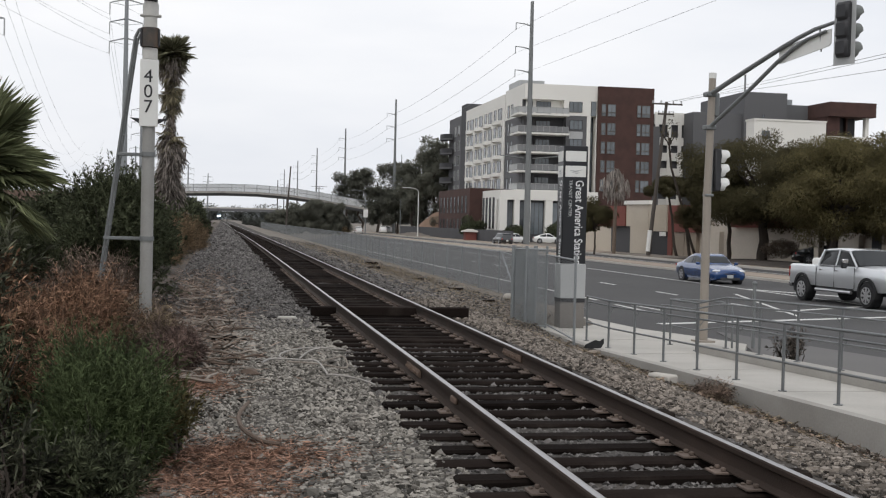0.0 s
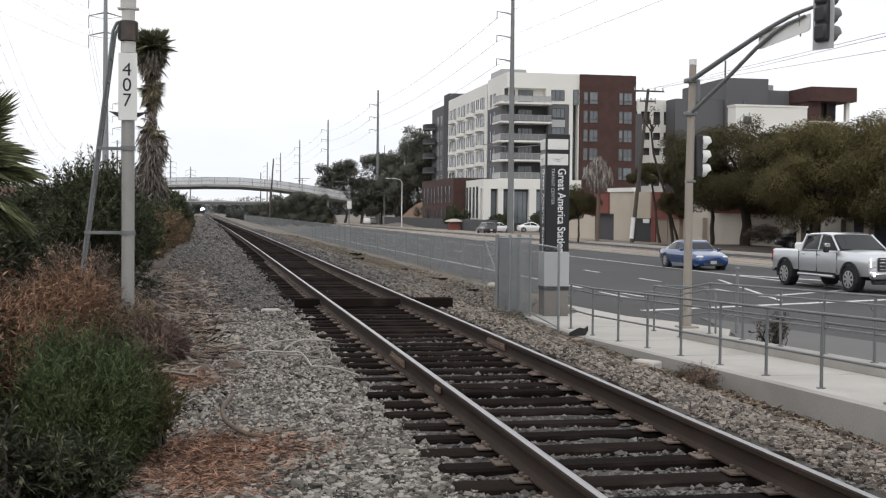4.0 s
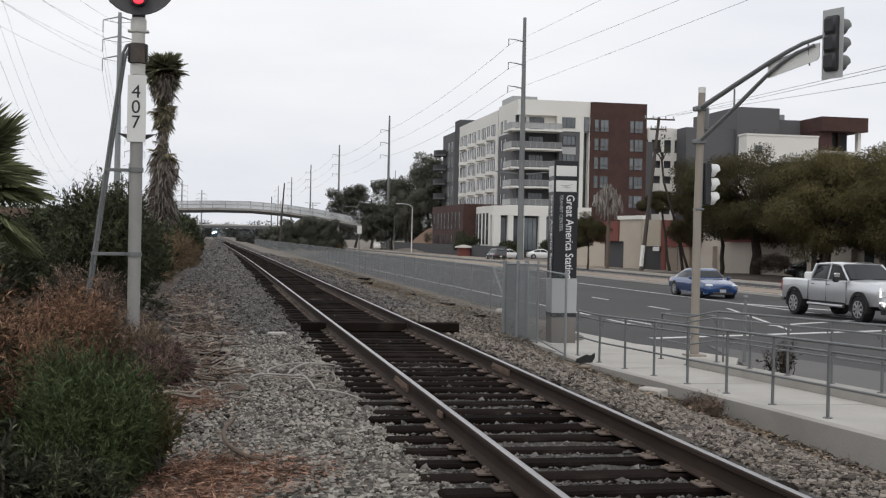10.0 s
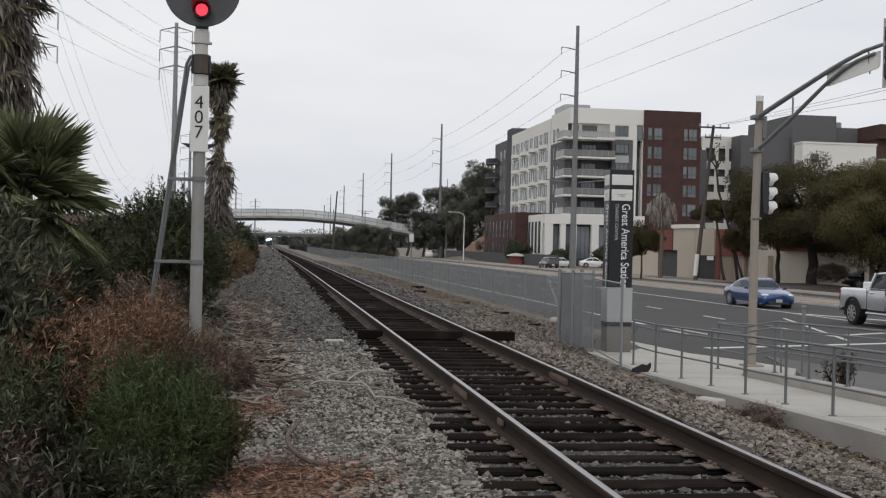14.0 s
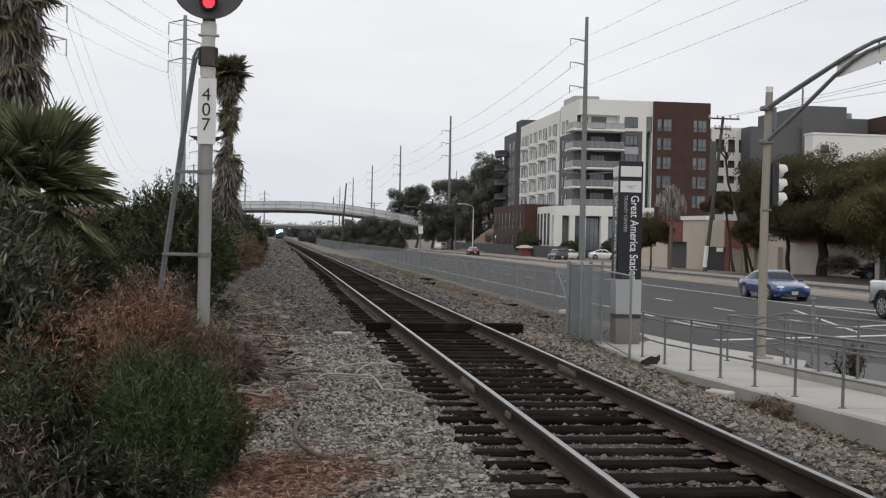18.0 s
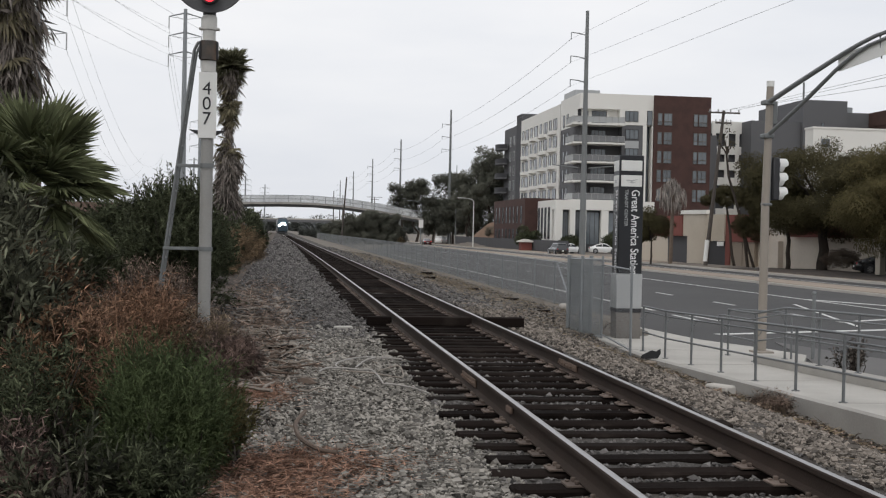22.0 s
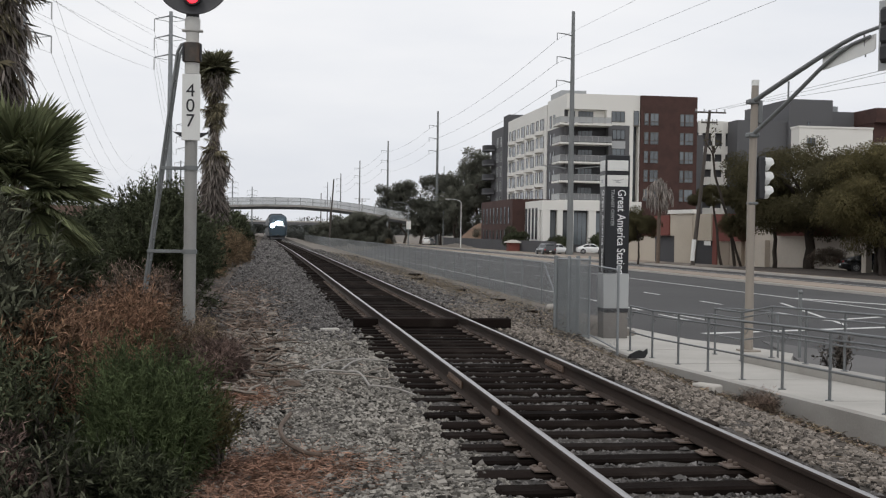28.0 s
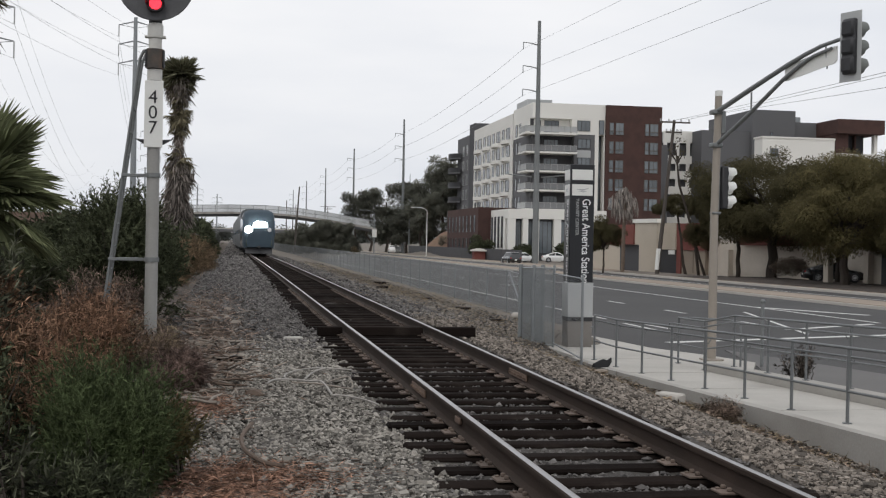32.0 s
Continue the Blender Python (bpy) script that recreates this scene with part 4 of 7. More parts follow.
part("strut", M().tube([AD * 0.314 + Vector((0, 0, 4.56)), AD * 0.314 + Vector((0, 0, 4.94))], 0.02, 8), POLEST, tsig)
for z in (4.66, 3.95):
    part("clamp", M().box(0, 0, z, 0.24, 0.24, 0.1, 0.02), POLEST, tsig)
sgn = M()
sgn.loft([[AD * a + Vector((0.03, 0, zl)), AD * a + Vector((0.03, 0, zh)), AD * a + Vector((0.05, 0, zh)), AD * a + Vector((0.05, 0, zl))] for a, zl, zh in ((0.575, 5.04, 5.28), (0.6, 5.04, 5.34), (0.94, 5.19, 5.5), (0.955, 5.24, 5.5))])
part("street_name_sign", sgn, WHITEP, tsig, "blank back of a pale street name sign")
part("sign_bracket", M().tube([AD * 0.88 + Vector((0.06, 0, 5.12)), AD * 0.88 + Vector((0.02, 0, 5.58))], 0.015, 6), POLEST, tsig)
signal_head(tsig, Matrix.Translation((AD.x * 1.06, AD.y * 1.06, 5.42)) @ pose(0, 0, 0, 0, 0, -68) @ Matrix.Diagonal((0.84, 0.8, 0.94, 1)))
# White visors on this head: the sky light on them is painted in.
signal_head(tsig, Matrix.Translation((0.2, 0.1, 3.05)) @ pose(0, 0, 0, 0, 0, -80) @ Matrix.Diagonal((0.86, 0.8, 0.86, 1)), False, 0.36, WHITEP)
part("bracket", M().box(0.03, 0.02, 3.05, 0.14, 0.14, 1.0, 0.02), POLEST, tsig)
part("bracket", M().box(0.02, 0.0, 2.5, 0.2, 0.2, 0.06, 0.02), POLEST, tsig)
part("junction_box", M().box(0.16, 0.06, 4.45, 0.12, 0.16, 0.5, 0.02), POLEST, tsig)

ped = thing("bollard_post", "short grey steel post with a push button", "post", at=(10.95, 23.2, -0.7))
part("pole", M().tube([(0, 0, 0), (0, 0, 1.35)], 0.036, 10), POLEST, ped)
part("cap", M().ball((0, 0, 1.36), 0.055, 0.055, 0.05, 10, 6), POLEST, ped)

# ---- railway signal 407 ----
SX, SY = -1.03, 16.55
rsig = thing("railway_signal", "railway signal on a grey mast, round dark target showing red", "railway signal", at=(SX, SY, 0))
part("mast", M().tube([(0, 0, 0.0), (0, 0, 4.0)], 0.085, 18), MAST, rsig)
part("mast_base", M().tube([(0, 0, -0.05), (0, 0, 0.12)], 0.16, 14), CONCW, rsig)
part("collar", M().tube([(0, 0, 3.88), (0, 0, 4.03)], 0.1, 16), MASTW, rsig, "pale painted collar")
part("junction_box", M().tube([(0, -0.02, 4.04), (0, -0.02, 4.3)], 0.115, 14), RUSTBOX, rsig)
part("upper_tube", M().tube([(0, 0, 4.28), (0, 0, 4.44), (0, 0, 4.46), (0, 0, 4.62), (0, 0, 4.66)], [0.088, 0.088, 0.105, 0.105, 0.085], 16), MASTW, rsig, "pale painted upper tube")
part("flange", M().box(0, 0, 4.47, 0.28, 0.1, 0.03, 0.008), MASTW, rsig)
part("neck", M().tube([(0, 0, 4.64), (0, 0, 4.76)], 0.09, 12), DARKM, rsig)
for sd in (-1, 1):
    part("box_lug", M().box(sd * 0.115, -0.03, 4.17, 0.03, 0.1, 0.24, 0.008), DARKM, rsig)
num = part("number_plate", M().box(0, -0.1, 3.42, 0.245, 0.012, 0.90, 0.01), WHITEP, rsig, "white plate with black numerals")
for k, ch in enumerate("407"):
    letters("numeral", ch, 0.25, INK, num, Matrix.Translation((-0.072, -0.108, 3.64 - 0.205 * k)) @ Euler((radians(90), 0, 0)).to_matrix().to_4x4(), "black numeral")
part("bracket", M().prism([(-0.25, 3.09), (-0.13, 3.02), (0.13, 3.02), (0.25, 3.09), (0.13, 3.08), (-0.13, 3.08)], -0.05, 0.03), DARKM, rsig)
tg = M()
n = 40
rings = []
for d, r in ((0.0, 0.50), (-0.01, 0.515), (-0.03, 0.515), (-0.035, 0.505), (-0.02, 0.47), (-0.015, 0.2), (-0.02, 0.02)):
    rings.append([(r * math.cos(2 * math.pi * j / n), -0.12 + d, 5.18 + r * math.sin(2 * math.pi * j / n)) for j in range(n)])
tg.loft(rings)
target = part("target_disc", tg, TARGET, rsig, "round dark target")
part("lamp_housing", M().tube([(0, -0.1, 5.18), (0, 0.35, 5.18)], 0.2, 16), DARKM, rsig)
for dx, dz, lit in ((-0.0, -0.28, True), (-0.16, 0.14, False), (0.16, 0.14, False)):
    hood = M()
    rings = []
    for d, r in ((-0.13, 0.125), (-0.42, 0.125), (-0.42, 0.118), (-0.14, 0.115)):
        rings.append([(dx + r * math.cos(a), d + (0.16 if d < -0.3 and math.sin(a) < -0.3 else 0), 5.18 + dz + r * math.sin(a)) for a in (2 * math.pi * j / 18 for j in range(18))])
    part("hood", hood.loft(rings, False), DARKM, target)
    part("lens", M().tube([(dx, -0.135, 5.18 + dz), (dx, -0.15, 5.18 + dz)], 0.08 if lit else 0.11, 18), REDLIGHT if lit else DARKM, target, "glowing red lens" if lit else "dark lens")
lad = part("ladder", M().tube([(-0.72, 0.25, 0.2), (-0.2, 0.05, 4.18), (-0.15, 0.03, 4.28), (-0.06, 0.02, 4.31)], 0.022, 8).tube([(-0.72, 0.62, 0.2), (-0.2, 0.42, 4.18), (-0.15, 0.4, 4.28), (-0.06, 0.3, 4.31)], 0.022, 8), POLEST, rsig, "grey steel ladder")
for k in range(12):
    a = (k + 0.6) / 12.5
    x, y, z = -0.72 + 0.52 * a, 0.25 - 0.2 * a, 0.2 + 3.9 * a
    part("rung", M().tube([(x, y, z), (x, y + 0.37, z)], 0.011, 6), POLEST, lad)
for z, x in ((1.46, -0.57), (2.6, -0.41)):
    part("brace", M().box(x / 2, 0.1, z, abs(x) + 0.02, 0.05, 0.045, 0.005), POLEST, rsig)
    part("clamp", M().tube([(0, 0, z - 0.03), (0, 0, z + 0.03)], 0.1, 14), POLEST, rsig)

# ---- apartment building across the road ----
apt = thing("apartment_building", "seven-storey white, grey and brown brick apartment building with balconies", "building")
BX, BY, BTOP, BBASE = 45.4, 189.0, 24.6, -1.4


FLOORS = (7.35, 10.5, 13.6, 16.7, 19.8)


def block(parent, name, x0, x1, y0, y1, z0, z1, material, label=""):
    return part(name, M().box((x0 + x1) / 2, (y0 + y1) / 2, (z0 + z1) / 2, x1 - x0, y1 - y0, z1 - z0), material, parent, label)


def window(parent, face, at, a0, a1, z0, z1, bars=1, frame_mat=None):
    """A window in a wall of constant y ("front", seen from -y) or constant x ("side", seen from -x): frame, pane and mullions."""
    fm = frame_mat or FRAMEW
    t = 0.07

    def bx(m, a, b, za, zb, d0, d1):
        if face == "front":
            m.box((a + b) / 2, at - (d0 + d1) / 2, (za + zb) / 2, b - a, d1 - d0, zb - za)
        else:
            m.box(at - (d0 + d1) / 2, (a + b) / 2, (za + zb) / 2, d1 - d0, b - a, zb - za)

    def at_(a, z, d):
        return (a, at - d, z) if face == "front" else (at - d, a, z)

    rings = [[at_(a0 + g, z0 + g, d), at_(a1 - g, z0 + g, d), at_(a1 - g, z1 - g, d), at_(a0 + g, z1 - g, d)] for g, d in ((0, -0.1), (0, 0.07), (t, 0.07), (t, -0.1))]
    w = part("window", M().loft(rings, False), fm, parent)
    for k in range(bars):
        c = a0 + (a1 - a0) * (k + 1) / (bars + 1)
        m = M()
        bx(m, c - t / 2, c + t / 2, z0 + t, z1 - t, 0.03, 0.06)
        part("mullion", m, fm, w)
    p = M()
    bx(p, a0 + t, a1 - t, z0 + t, z1 - t, 0.005, 0.025)
    part("pane", p, GLASS, w)
    return w


AX = 48.2
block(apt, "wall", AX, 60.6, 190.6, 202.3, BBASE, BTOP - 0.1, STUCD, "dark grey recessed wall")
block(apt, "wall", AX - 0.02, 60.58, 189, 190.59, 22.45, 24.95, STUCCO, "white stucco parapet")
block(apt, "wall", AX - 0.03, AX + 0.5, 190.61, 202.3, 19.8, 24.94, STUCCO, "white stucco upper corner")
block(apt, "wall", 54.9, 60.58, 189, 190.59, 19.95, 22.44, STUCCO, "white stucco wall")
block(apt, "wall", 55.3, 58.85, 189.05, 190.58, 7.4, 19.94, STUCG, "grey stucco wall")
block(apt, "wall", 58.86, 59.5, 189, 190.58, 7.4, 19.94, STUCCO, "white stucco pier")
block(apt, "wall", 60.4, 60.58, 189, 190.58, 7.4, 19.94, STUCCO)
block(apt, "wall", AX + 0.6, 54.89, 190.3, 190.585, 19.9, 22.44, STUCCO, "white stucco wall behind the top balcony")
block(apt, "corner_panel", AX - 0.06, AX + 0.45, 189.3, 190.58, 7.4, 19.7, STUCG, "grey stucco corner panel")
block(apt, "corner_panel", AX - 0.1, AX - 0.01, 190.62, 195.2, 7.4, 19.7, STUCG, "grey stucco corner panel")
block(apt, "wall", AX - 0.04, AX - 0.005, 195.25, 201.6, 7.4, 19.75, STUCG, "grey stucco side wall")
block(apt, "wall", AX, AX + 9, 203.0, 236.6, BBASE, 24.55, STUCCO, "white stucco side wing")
# The gap's shade is painted by this dark fill.
block(apt, "wall", AX + 0.4, 60, 202.31, 202.99, BBASE, 24.3, STUCD, "recess between the wings, its shade put into dark stucco")
block(apt, "brick_wall", 60.61, 70.3, 188.6, 221.5, BBASE, 24.95, BRICKB, "brown brick wall")
block(apt, "stair_tower", AX + 0.1, AX + 9, 236.61, 242, BBASE, 26.1, STUCD, "dark grey stair tower")
block(apt, "wall", AX + 0.3, 60.8, 242.01, 256, BBASE, 24.2, STUCG, "dark grey stucco wing")
block(apt, "roof_housing", AX + 0.3, AX + 4.6, 194, 201.5, 24.95, 26.05, GREYP, "pale rooftop housing")
m = M()
for k in range(7):
    m.tube([(50 + k * 1.2, 196.2, BTOP - 0.1), (50 + k * 1.2, 196.2, BTOP + 1.2)], 0.025, 4)
m.tube([(49.6, 196.2, BTOP + 1.2), (57.6, 196.2, BTOP + 1.2)], 0.025, 4)
part("roof_railing", m, FRAMEW, apt)
BALC = (7.35, 10.5, 13.6, 16.7, 19.8)
# front: balconies that wrap round the corner
for z in BALC:
    top = z > 19
    y0, y1 = 187.0, 192.4
    slab = M().box(50.95, (y0 + 190.55) / 2, z, 8.7, 190.55 - y0, 0.3)
    slab.box(47.35, (190.56 + y1) / 2, z, 1.5, y1 - 190.56, 0.3)
    b = part("balcony", slab, STUCCO, apt, "white balcony slab")
    panel = GREYP if top else RAILP
    part("railing_panel", M().box(50.95, y0 + 0.08, z + 0.68, 8.5, 0.04, 0.86), panel, b, "glass railing panel of the balcony" if top else "grey balcony railing panel")
    part("railing_panel", M().box(46.68, (y0 + y1) / 2, z + 0.68, 0.04, y1 - y0 - 0.2, 0.86), GREYP, b, "pale glass railing panel round the corner")
    m = M()
    for k in range(9):
        m.box(46.7 + k * 1.06, y0 + 0.03, z + 0.66, 0.06, 0.06, 1.04)
    for k in range(1, 5):
        m.box(46.64, y0 + 1.05 * k, z + 0.66, 0.06, 0.06, 1.04)
    m.box(50.95, y0 + 0.05, z + 1.16, 8.6, 0.07, 0.07)
    m.box(46.66, (y0 + y1) / 2, z + 1.16, 0.07, y1 - y0, 0.07)
    part("balustrade", m, FRAMEW, b)
    back = 190.28 if top else 190.55
    window(apt, "front", back, 49.1, 49.9, z + 0.2, z + 2.4, 0, FRAMED)
    window(apt, "front", back, 50.5, 53.0, z + 0.2, z + 2.4, 3, FRAMED)
    if top:
        window(apt, "front", 188.98, 55.75, 58.0, z + 0.7, z + 2.45, 2, FRAMED)
    elif z > 8:
        window(apt, "front", 189.03, 55.9, 58.1, z + 0.95, z + 2.55, 2, FRAMED)
        part("spandrel", M().box(57.0, 188.99, z + 0.05, 2.3, 0.1, 1.2), GREYP, apt, "pale grey spandrel panel")
for k in range(6):
    window(apt, "front", 190.5, 59.52, 60.38, 7.5 + 2.55 * k, 9.95 + 2.55 * k, 0, FRAMED)
window(apt, "front", 188.98, 59.5, 60.4, 20.0, 22.4, 0, FRAMED)
# front: brick part, each window a narrow and a wide light over low panes
for z in BALC:
    for a0, a1, n in ((61.2, 61.95, 0), (62.25, 63.65, 1), (67.35, 68.05, 0), (68.2, 69.65, 1)):
        window(apt, "front", 188.58, a0, a1, z + 0.9, z + 2.25, n, FRAMEG)
        window(apt, "front", 188.58, a0, a1, z + 0.25, z + 0.89, n, FRAMEG)
# side of the corner block
for z in BALC:
    for yy in (197.2, 199.8):
        window(apt, "side", AX - 0.05, yy - 0.55, yy + 0.55, z + 0.3, z + 2.4, 0, FRAMED)
# side: white wing with paired windows over shallow rounded balconies
for z in BALC:
    for k, yy in enumerate((206.4, 210.2, 214.2, 218.2, 222.4, 226.4, 230.6, 234.2)):
        wide = 0.8 if k % 2 else 1.4
        window(apt, "side", AX - 0.02, yy - wide, yy + wide, z + 0.45, z + 2.5, 0 if k % 2 else 1, FRAMED)
    for yy in (208.3, 216.2, 224.4, 232.4):
        rings = []
        for h in (-0.25, 0.42):
            rings.append([(AX - 0.01 - 0.85 * math.sin(math.pi * j / 10), yy - 2.9 + 5.8 * j / 10, z + h) for j in range(11)] + [(AX + 0.1, yy + 2.9, z + h), (AX + 0.1, yy - 2.9, z + h)])
        part("balcony", M().loft(rings), STUCCO, apt, "curved white balcony front")
for z in BALC:
    for yy in (245.2, 249):
        window(apt, "side", AX + 0.28, yy - 0.8, yy + 0.8, z + 0.3, z + 2.4, 1)
    b = M()
    rings = []
    for h in (-0.15, 0.15):
        rings.append([(AX - 0.1 - 2.1 * math.sin(math.pi * j / 10), 253.5 - 3.2 * math.cos(math.pi * j / 10), z + h) for j in range(11)])
    q = part("balcony", b.loft(rings), STUCG, apt, "round grey balcony")
    part("railing", M().loft([[(AX - 0.1 - 2.05 * math.sin(math.pi * j / 10), 253.5 - 3.1 * math.cos(math.pi * j / 10), z + h) for j in range(11)] for h in (0.16, 1.1)], False), FRAMED, q)
# podium
block(apt, "podium", 43.8, 60.2, 186.2, 188.55, 5.8, 7.35, STUCCO, "white podium band")
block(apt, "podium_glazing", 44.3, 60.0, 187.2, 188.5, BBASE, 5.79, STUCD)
for a0, a1 in ((43.8, 45.0), (46.2, 47.1), (48.3, 48.9), (51.4, 52.6), (56.4, 58.2), (59.2, 60.2)):
    block(apt, "column", a0, a1, 186.2, 187.19, BBASE, 5.79, STUCCO)
for a0, a1 in ((45.1, 46.1), (47.2, 48.2), (49.0, 51.3), (52.7, 56.2)):
    window(apt, "front", 187.18, a0, a1, 0.2, 5.5, 2, FRAMED)
block(apt, "podium", 43.8, 48.1, 188.56, 199.4, BBASE, 7.35, STUCCO, "white podium wall")
for yy in (190.6, 193.2, 195.8, 198.2):
    window(apt, "side", 43.78, yy - 0.6, yy + 0.6, 1.0, 6.2, 0, FRAMED)
block(apt, "brick_podium", 41.6, 48.1, 199.6, 229, BBASE, 7.9, BRICKB, "brown brick podium")
for k in range(8):
    window(apt, "side", 41.58, 202 + 3.4 * k, 203.1 + 3.4 * k, 3.6, 6.6, 0, FRAMED)
    window(apt, "side", 41.58, 202 + 3.4 * k, 203.1 + 3.4 * k, 0.0, 2.6, 0, FRAMED)

# ---- parking structure and blocks behind ----
garage = thing("parking_structure", "white multi-storey building with rows of dark openings", "building")
# Solid dark core stands for the shade inside the open decks.
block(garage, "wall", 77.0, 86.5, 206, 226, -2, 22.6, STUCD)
for z in (6.2, 9.0, 11.8, 14.6, 17.4, 21.2):
    block(garage, "parapet", 76.9, 86.6, 205.4, 205.98, z - 0.55, z + (1.6 if z > 21 else 0.9), STUCCO, "white parapet band")
for x in (77.2, 79.6, 81.6, 86.2):
    block(garage, "column", x - 0.35, x + 0.35, 205.3, 205.39, -2, 22.5, STUCCO)
block(garage, "stair_block", 70.95, 76.9, 203, 215, -2, 20.0, STUCG)
for z in FLOORS[:4]:
    window(garage, "front", 202.98, 72.6, 74.2, z - 0.5, z + 1.6, 0)
offices = thing("office_block", "dark grey stucco block with a stepped flat roof", "building")
block(offices, "wall", 91.6, 99.8, 200, 220, -2, 26.6, STUCG)
block(offices, "wall", 82.4, 91.59, 201, 219, -2, 22.7, STUCG)
block(offices, "wall", 99.81, 106, 201, 219, -2, 24.7, STUCG)
m = M().tube([(102.2, 205, 24.7), (102.2, 205, 26.0)], 1.0, 12)
part("cooling_unit", m, GALV, offices)
for x in (95.0,):
    window(offices, "front", 199.98, x, x + 0.5, 20.5, 22.6, 0, FRAMED)
lowwhite = thing("white_block", "low white stucco building with a flat roof", "building")
block(lowwhite, "wall", 84.2, 96.8, 180, 183, -2, 19.6, STUCCO)
window(lowwhite, "front", 179.98, 85.5, 87.0, 16.6, 18.0, 0)
block(lowwhite, "roof_edge", 84.1, 96.9, 179.9, 183.2, 19.61, 19.9, STUCCO)
brown = thing("brown_block", "red-brown building with an overhanging flat roof", "building")
block(brown, "roof", 104.4, 113.3, 193, 215, 22.2, 24.7, BRICKB, "red-brown overhanging roof band")
block(brown, "wall", 104.5, 106.9, 194, 214, -2, 22.19, BRICKB, "red-brown wall")
block(brown, "wall", 106.91, 111.2, 196.5, 214, -2, 22.19, FRAMED, "dark glazed front")
block(brown, "column", 109.0, 109.3, 195.6, 196.4, -2, 22.19, BRICKB)
block(brown, "column", 111.9, 112.5, 194, 195, -2, 22.19, STUCCO)
block(brown, "slab", 104.6, 113.3, 193.4, 194.98, 18.2, 18.7, STUCCO)

# ---- long low stucco building behind the street trees ----
low = thing("stucco_building", "low beige and red stucco commercial building", "building", at=(39.4, 125.0, 0), turn=math.degrees(math.atan2(-0.98, 0.2)))
LB = -1.5


def lblock(name, s0, s1, d0, d1, z0, z1, material, label=""):
    """s along the wall towards the camera, d outwards to the road."""
    return part(name, M().box((s0 + s1) / 2, -(d0 + d1) / 2, (z0 + z1) / 2, s1 - s0, d1 - d0, z1 - z0), material, low, label)


lblock("wall", -2, 21.9, -14, -0.4, LB, 3.6, STUCB, "beige stucco wall")
lblock("wall", 21.91, 70, -14, -0.4, LB, 3.6, CREAM, "cream stucco wall")
lblock("wall", -2, 5.0, -0.39, 0.0, LB, 1.83, STUCB)
lblock("red_band", -2, 5.29, -0.39, 0.05, 1.84, 3.65, REDW, "faded red stucco band")
lblock("red_volume", 5.3, 8.45, -0.39, 0.45, 1.9, 3.95, REDW, "red stucco canopy block")
# No hollow here: the entrance's shade is a flush dark panel.
lblock("recess", 5.05, 9.3, -0.39, 0.03, LB, 1.89, STUCD, "flat dark panel painting the shade of the entrance recess")
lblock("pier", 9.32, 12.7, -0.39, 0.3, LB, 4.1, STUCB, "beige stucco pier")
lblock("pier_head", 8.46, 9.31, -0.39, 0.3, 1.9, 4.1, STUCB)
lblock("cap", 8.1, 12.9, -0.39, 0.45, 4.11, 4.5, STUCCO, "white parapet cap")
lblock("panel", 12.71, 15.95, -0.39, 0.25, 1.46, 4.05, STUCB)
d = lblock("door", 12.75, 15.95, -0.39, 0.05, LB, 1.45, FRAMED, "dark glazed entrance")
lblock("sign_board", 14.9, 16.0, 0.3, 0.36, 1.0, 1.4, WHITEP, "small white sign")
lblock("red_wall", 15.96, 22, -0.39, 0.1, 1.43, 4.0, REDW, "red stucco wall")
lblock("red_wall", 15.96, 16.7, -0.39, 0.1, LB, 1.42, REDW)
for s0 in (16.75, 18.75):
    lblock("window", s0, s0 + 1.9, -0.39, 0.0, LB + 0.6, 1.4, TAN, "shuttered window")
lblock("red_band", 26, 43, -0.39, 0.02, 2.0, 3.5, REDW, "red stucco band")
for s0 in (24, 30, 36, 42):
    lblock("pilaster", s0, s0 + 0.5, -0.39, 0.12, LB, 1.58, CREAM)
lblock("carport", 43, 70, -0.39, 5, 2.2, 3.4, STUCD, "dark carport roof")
# Wall coloured dark so that the bays below the roof look shaded.
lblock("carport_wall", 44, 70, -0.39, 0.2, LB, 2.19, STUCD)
for s0 in (43.2, 50.2, 57.2):
    lblock("carport_post", s0, s0 + 0.5, 4.4, 4.9, LB, 2.19, STUCB)

# ---- poles and lines ----


def steel_pole(x, y, top, r, arms, label="tall tapered steel transmission pole", side=-1):
    z0 = float(ground_z(x, y)) - 0.3
    ob = thing("transmission_pole", label, "power pole", "transmission poles", at=(x, y, 0))
    part("shaft", M().tube([(0, 0, z0), (0, 0, z0 + (top - z0) * 0.5), (0, 0, top)], [r, r * 0.78, r * 0.5], 12), POLEST, ob)
    for h, ln in arms:
        part("arm", M().tube([(0, 0, h - 0.25), (side * ln * 0.5, 0, h), (side * ln, 0, h + 0.1)], [0.09, 0.07, 0.05], 6), POLEST, ob)
        part("insulator", M().tube([(side * ln, 0, h + 0.1), (side * ln, 0, h - 0.9)], 0.06, 6), GALV, ob)
    return ob


POLES = [(41.0, 158.0, 32.3, 0.62), (42.8, 300, 32.9, 0.6), (39.9, 397, 32.5, 0.6), (39.2, 510, 32.5, 0.6), (37.5, 615, 32, 0.6), (36.5, 730, 32, 0.6)]
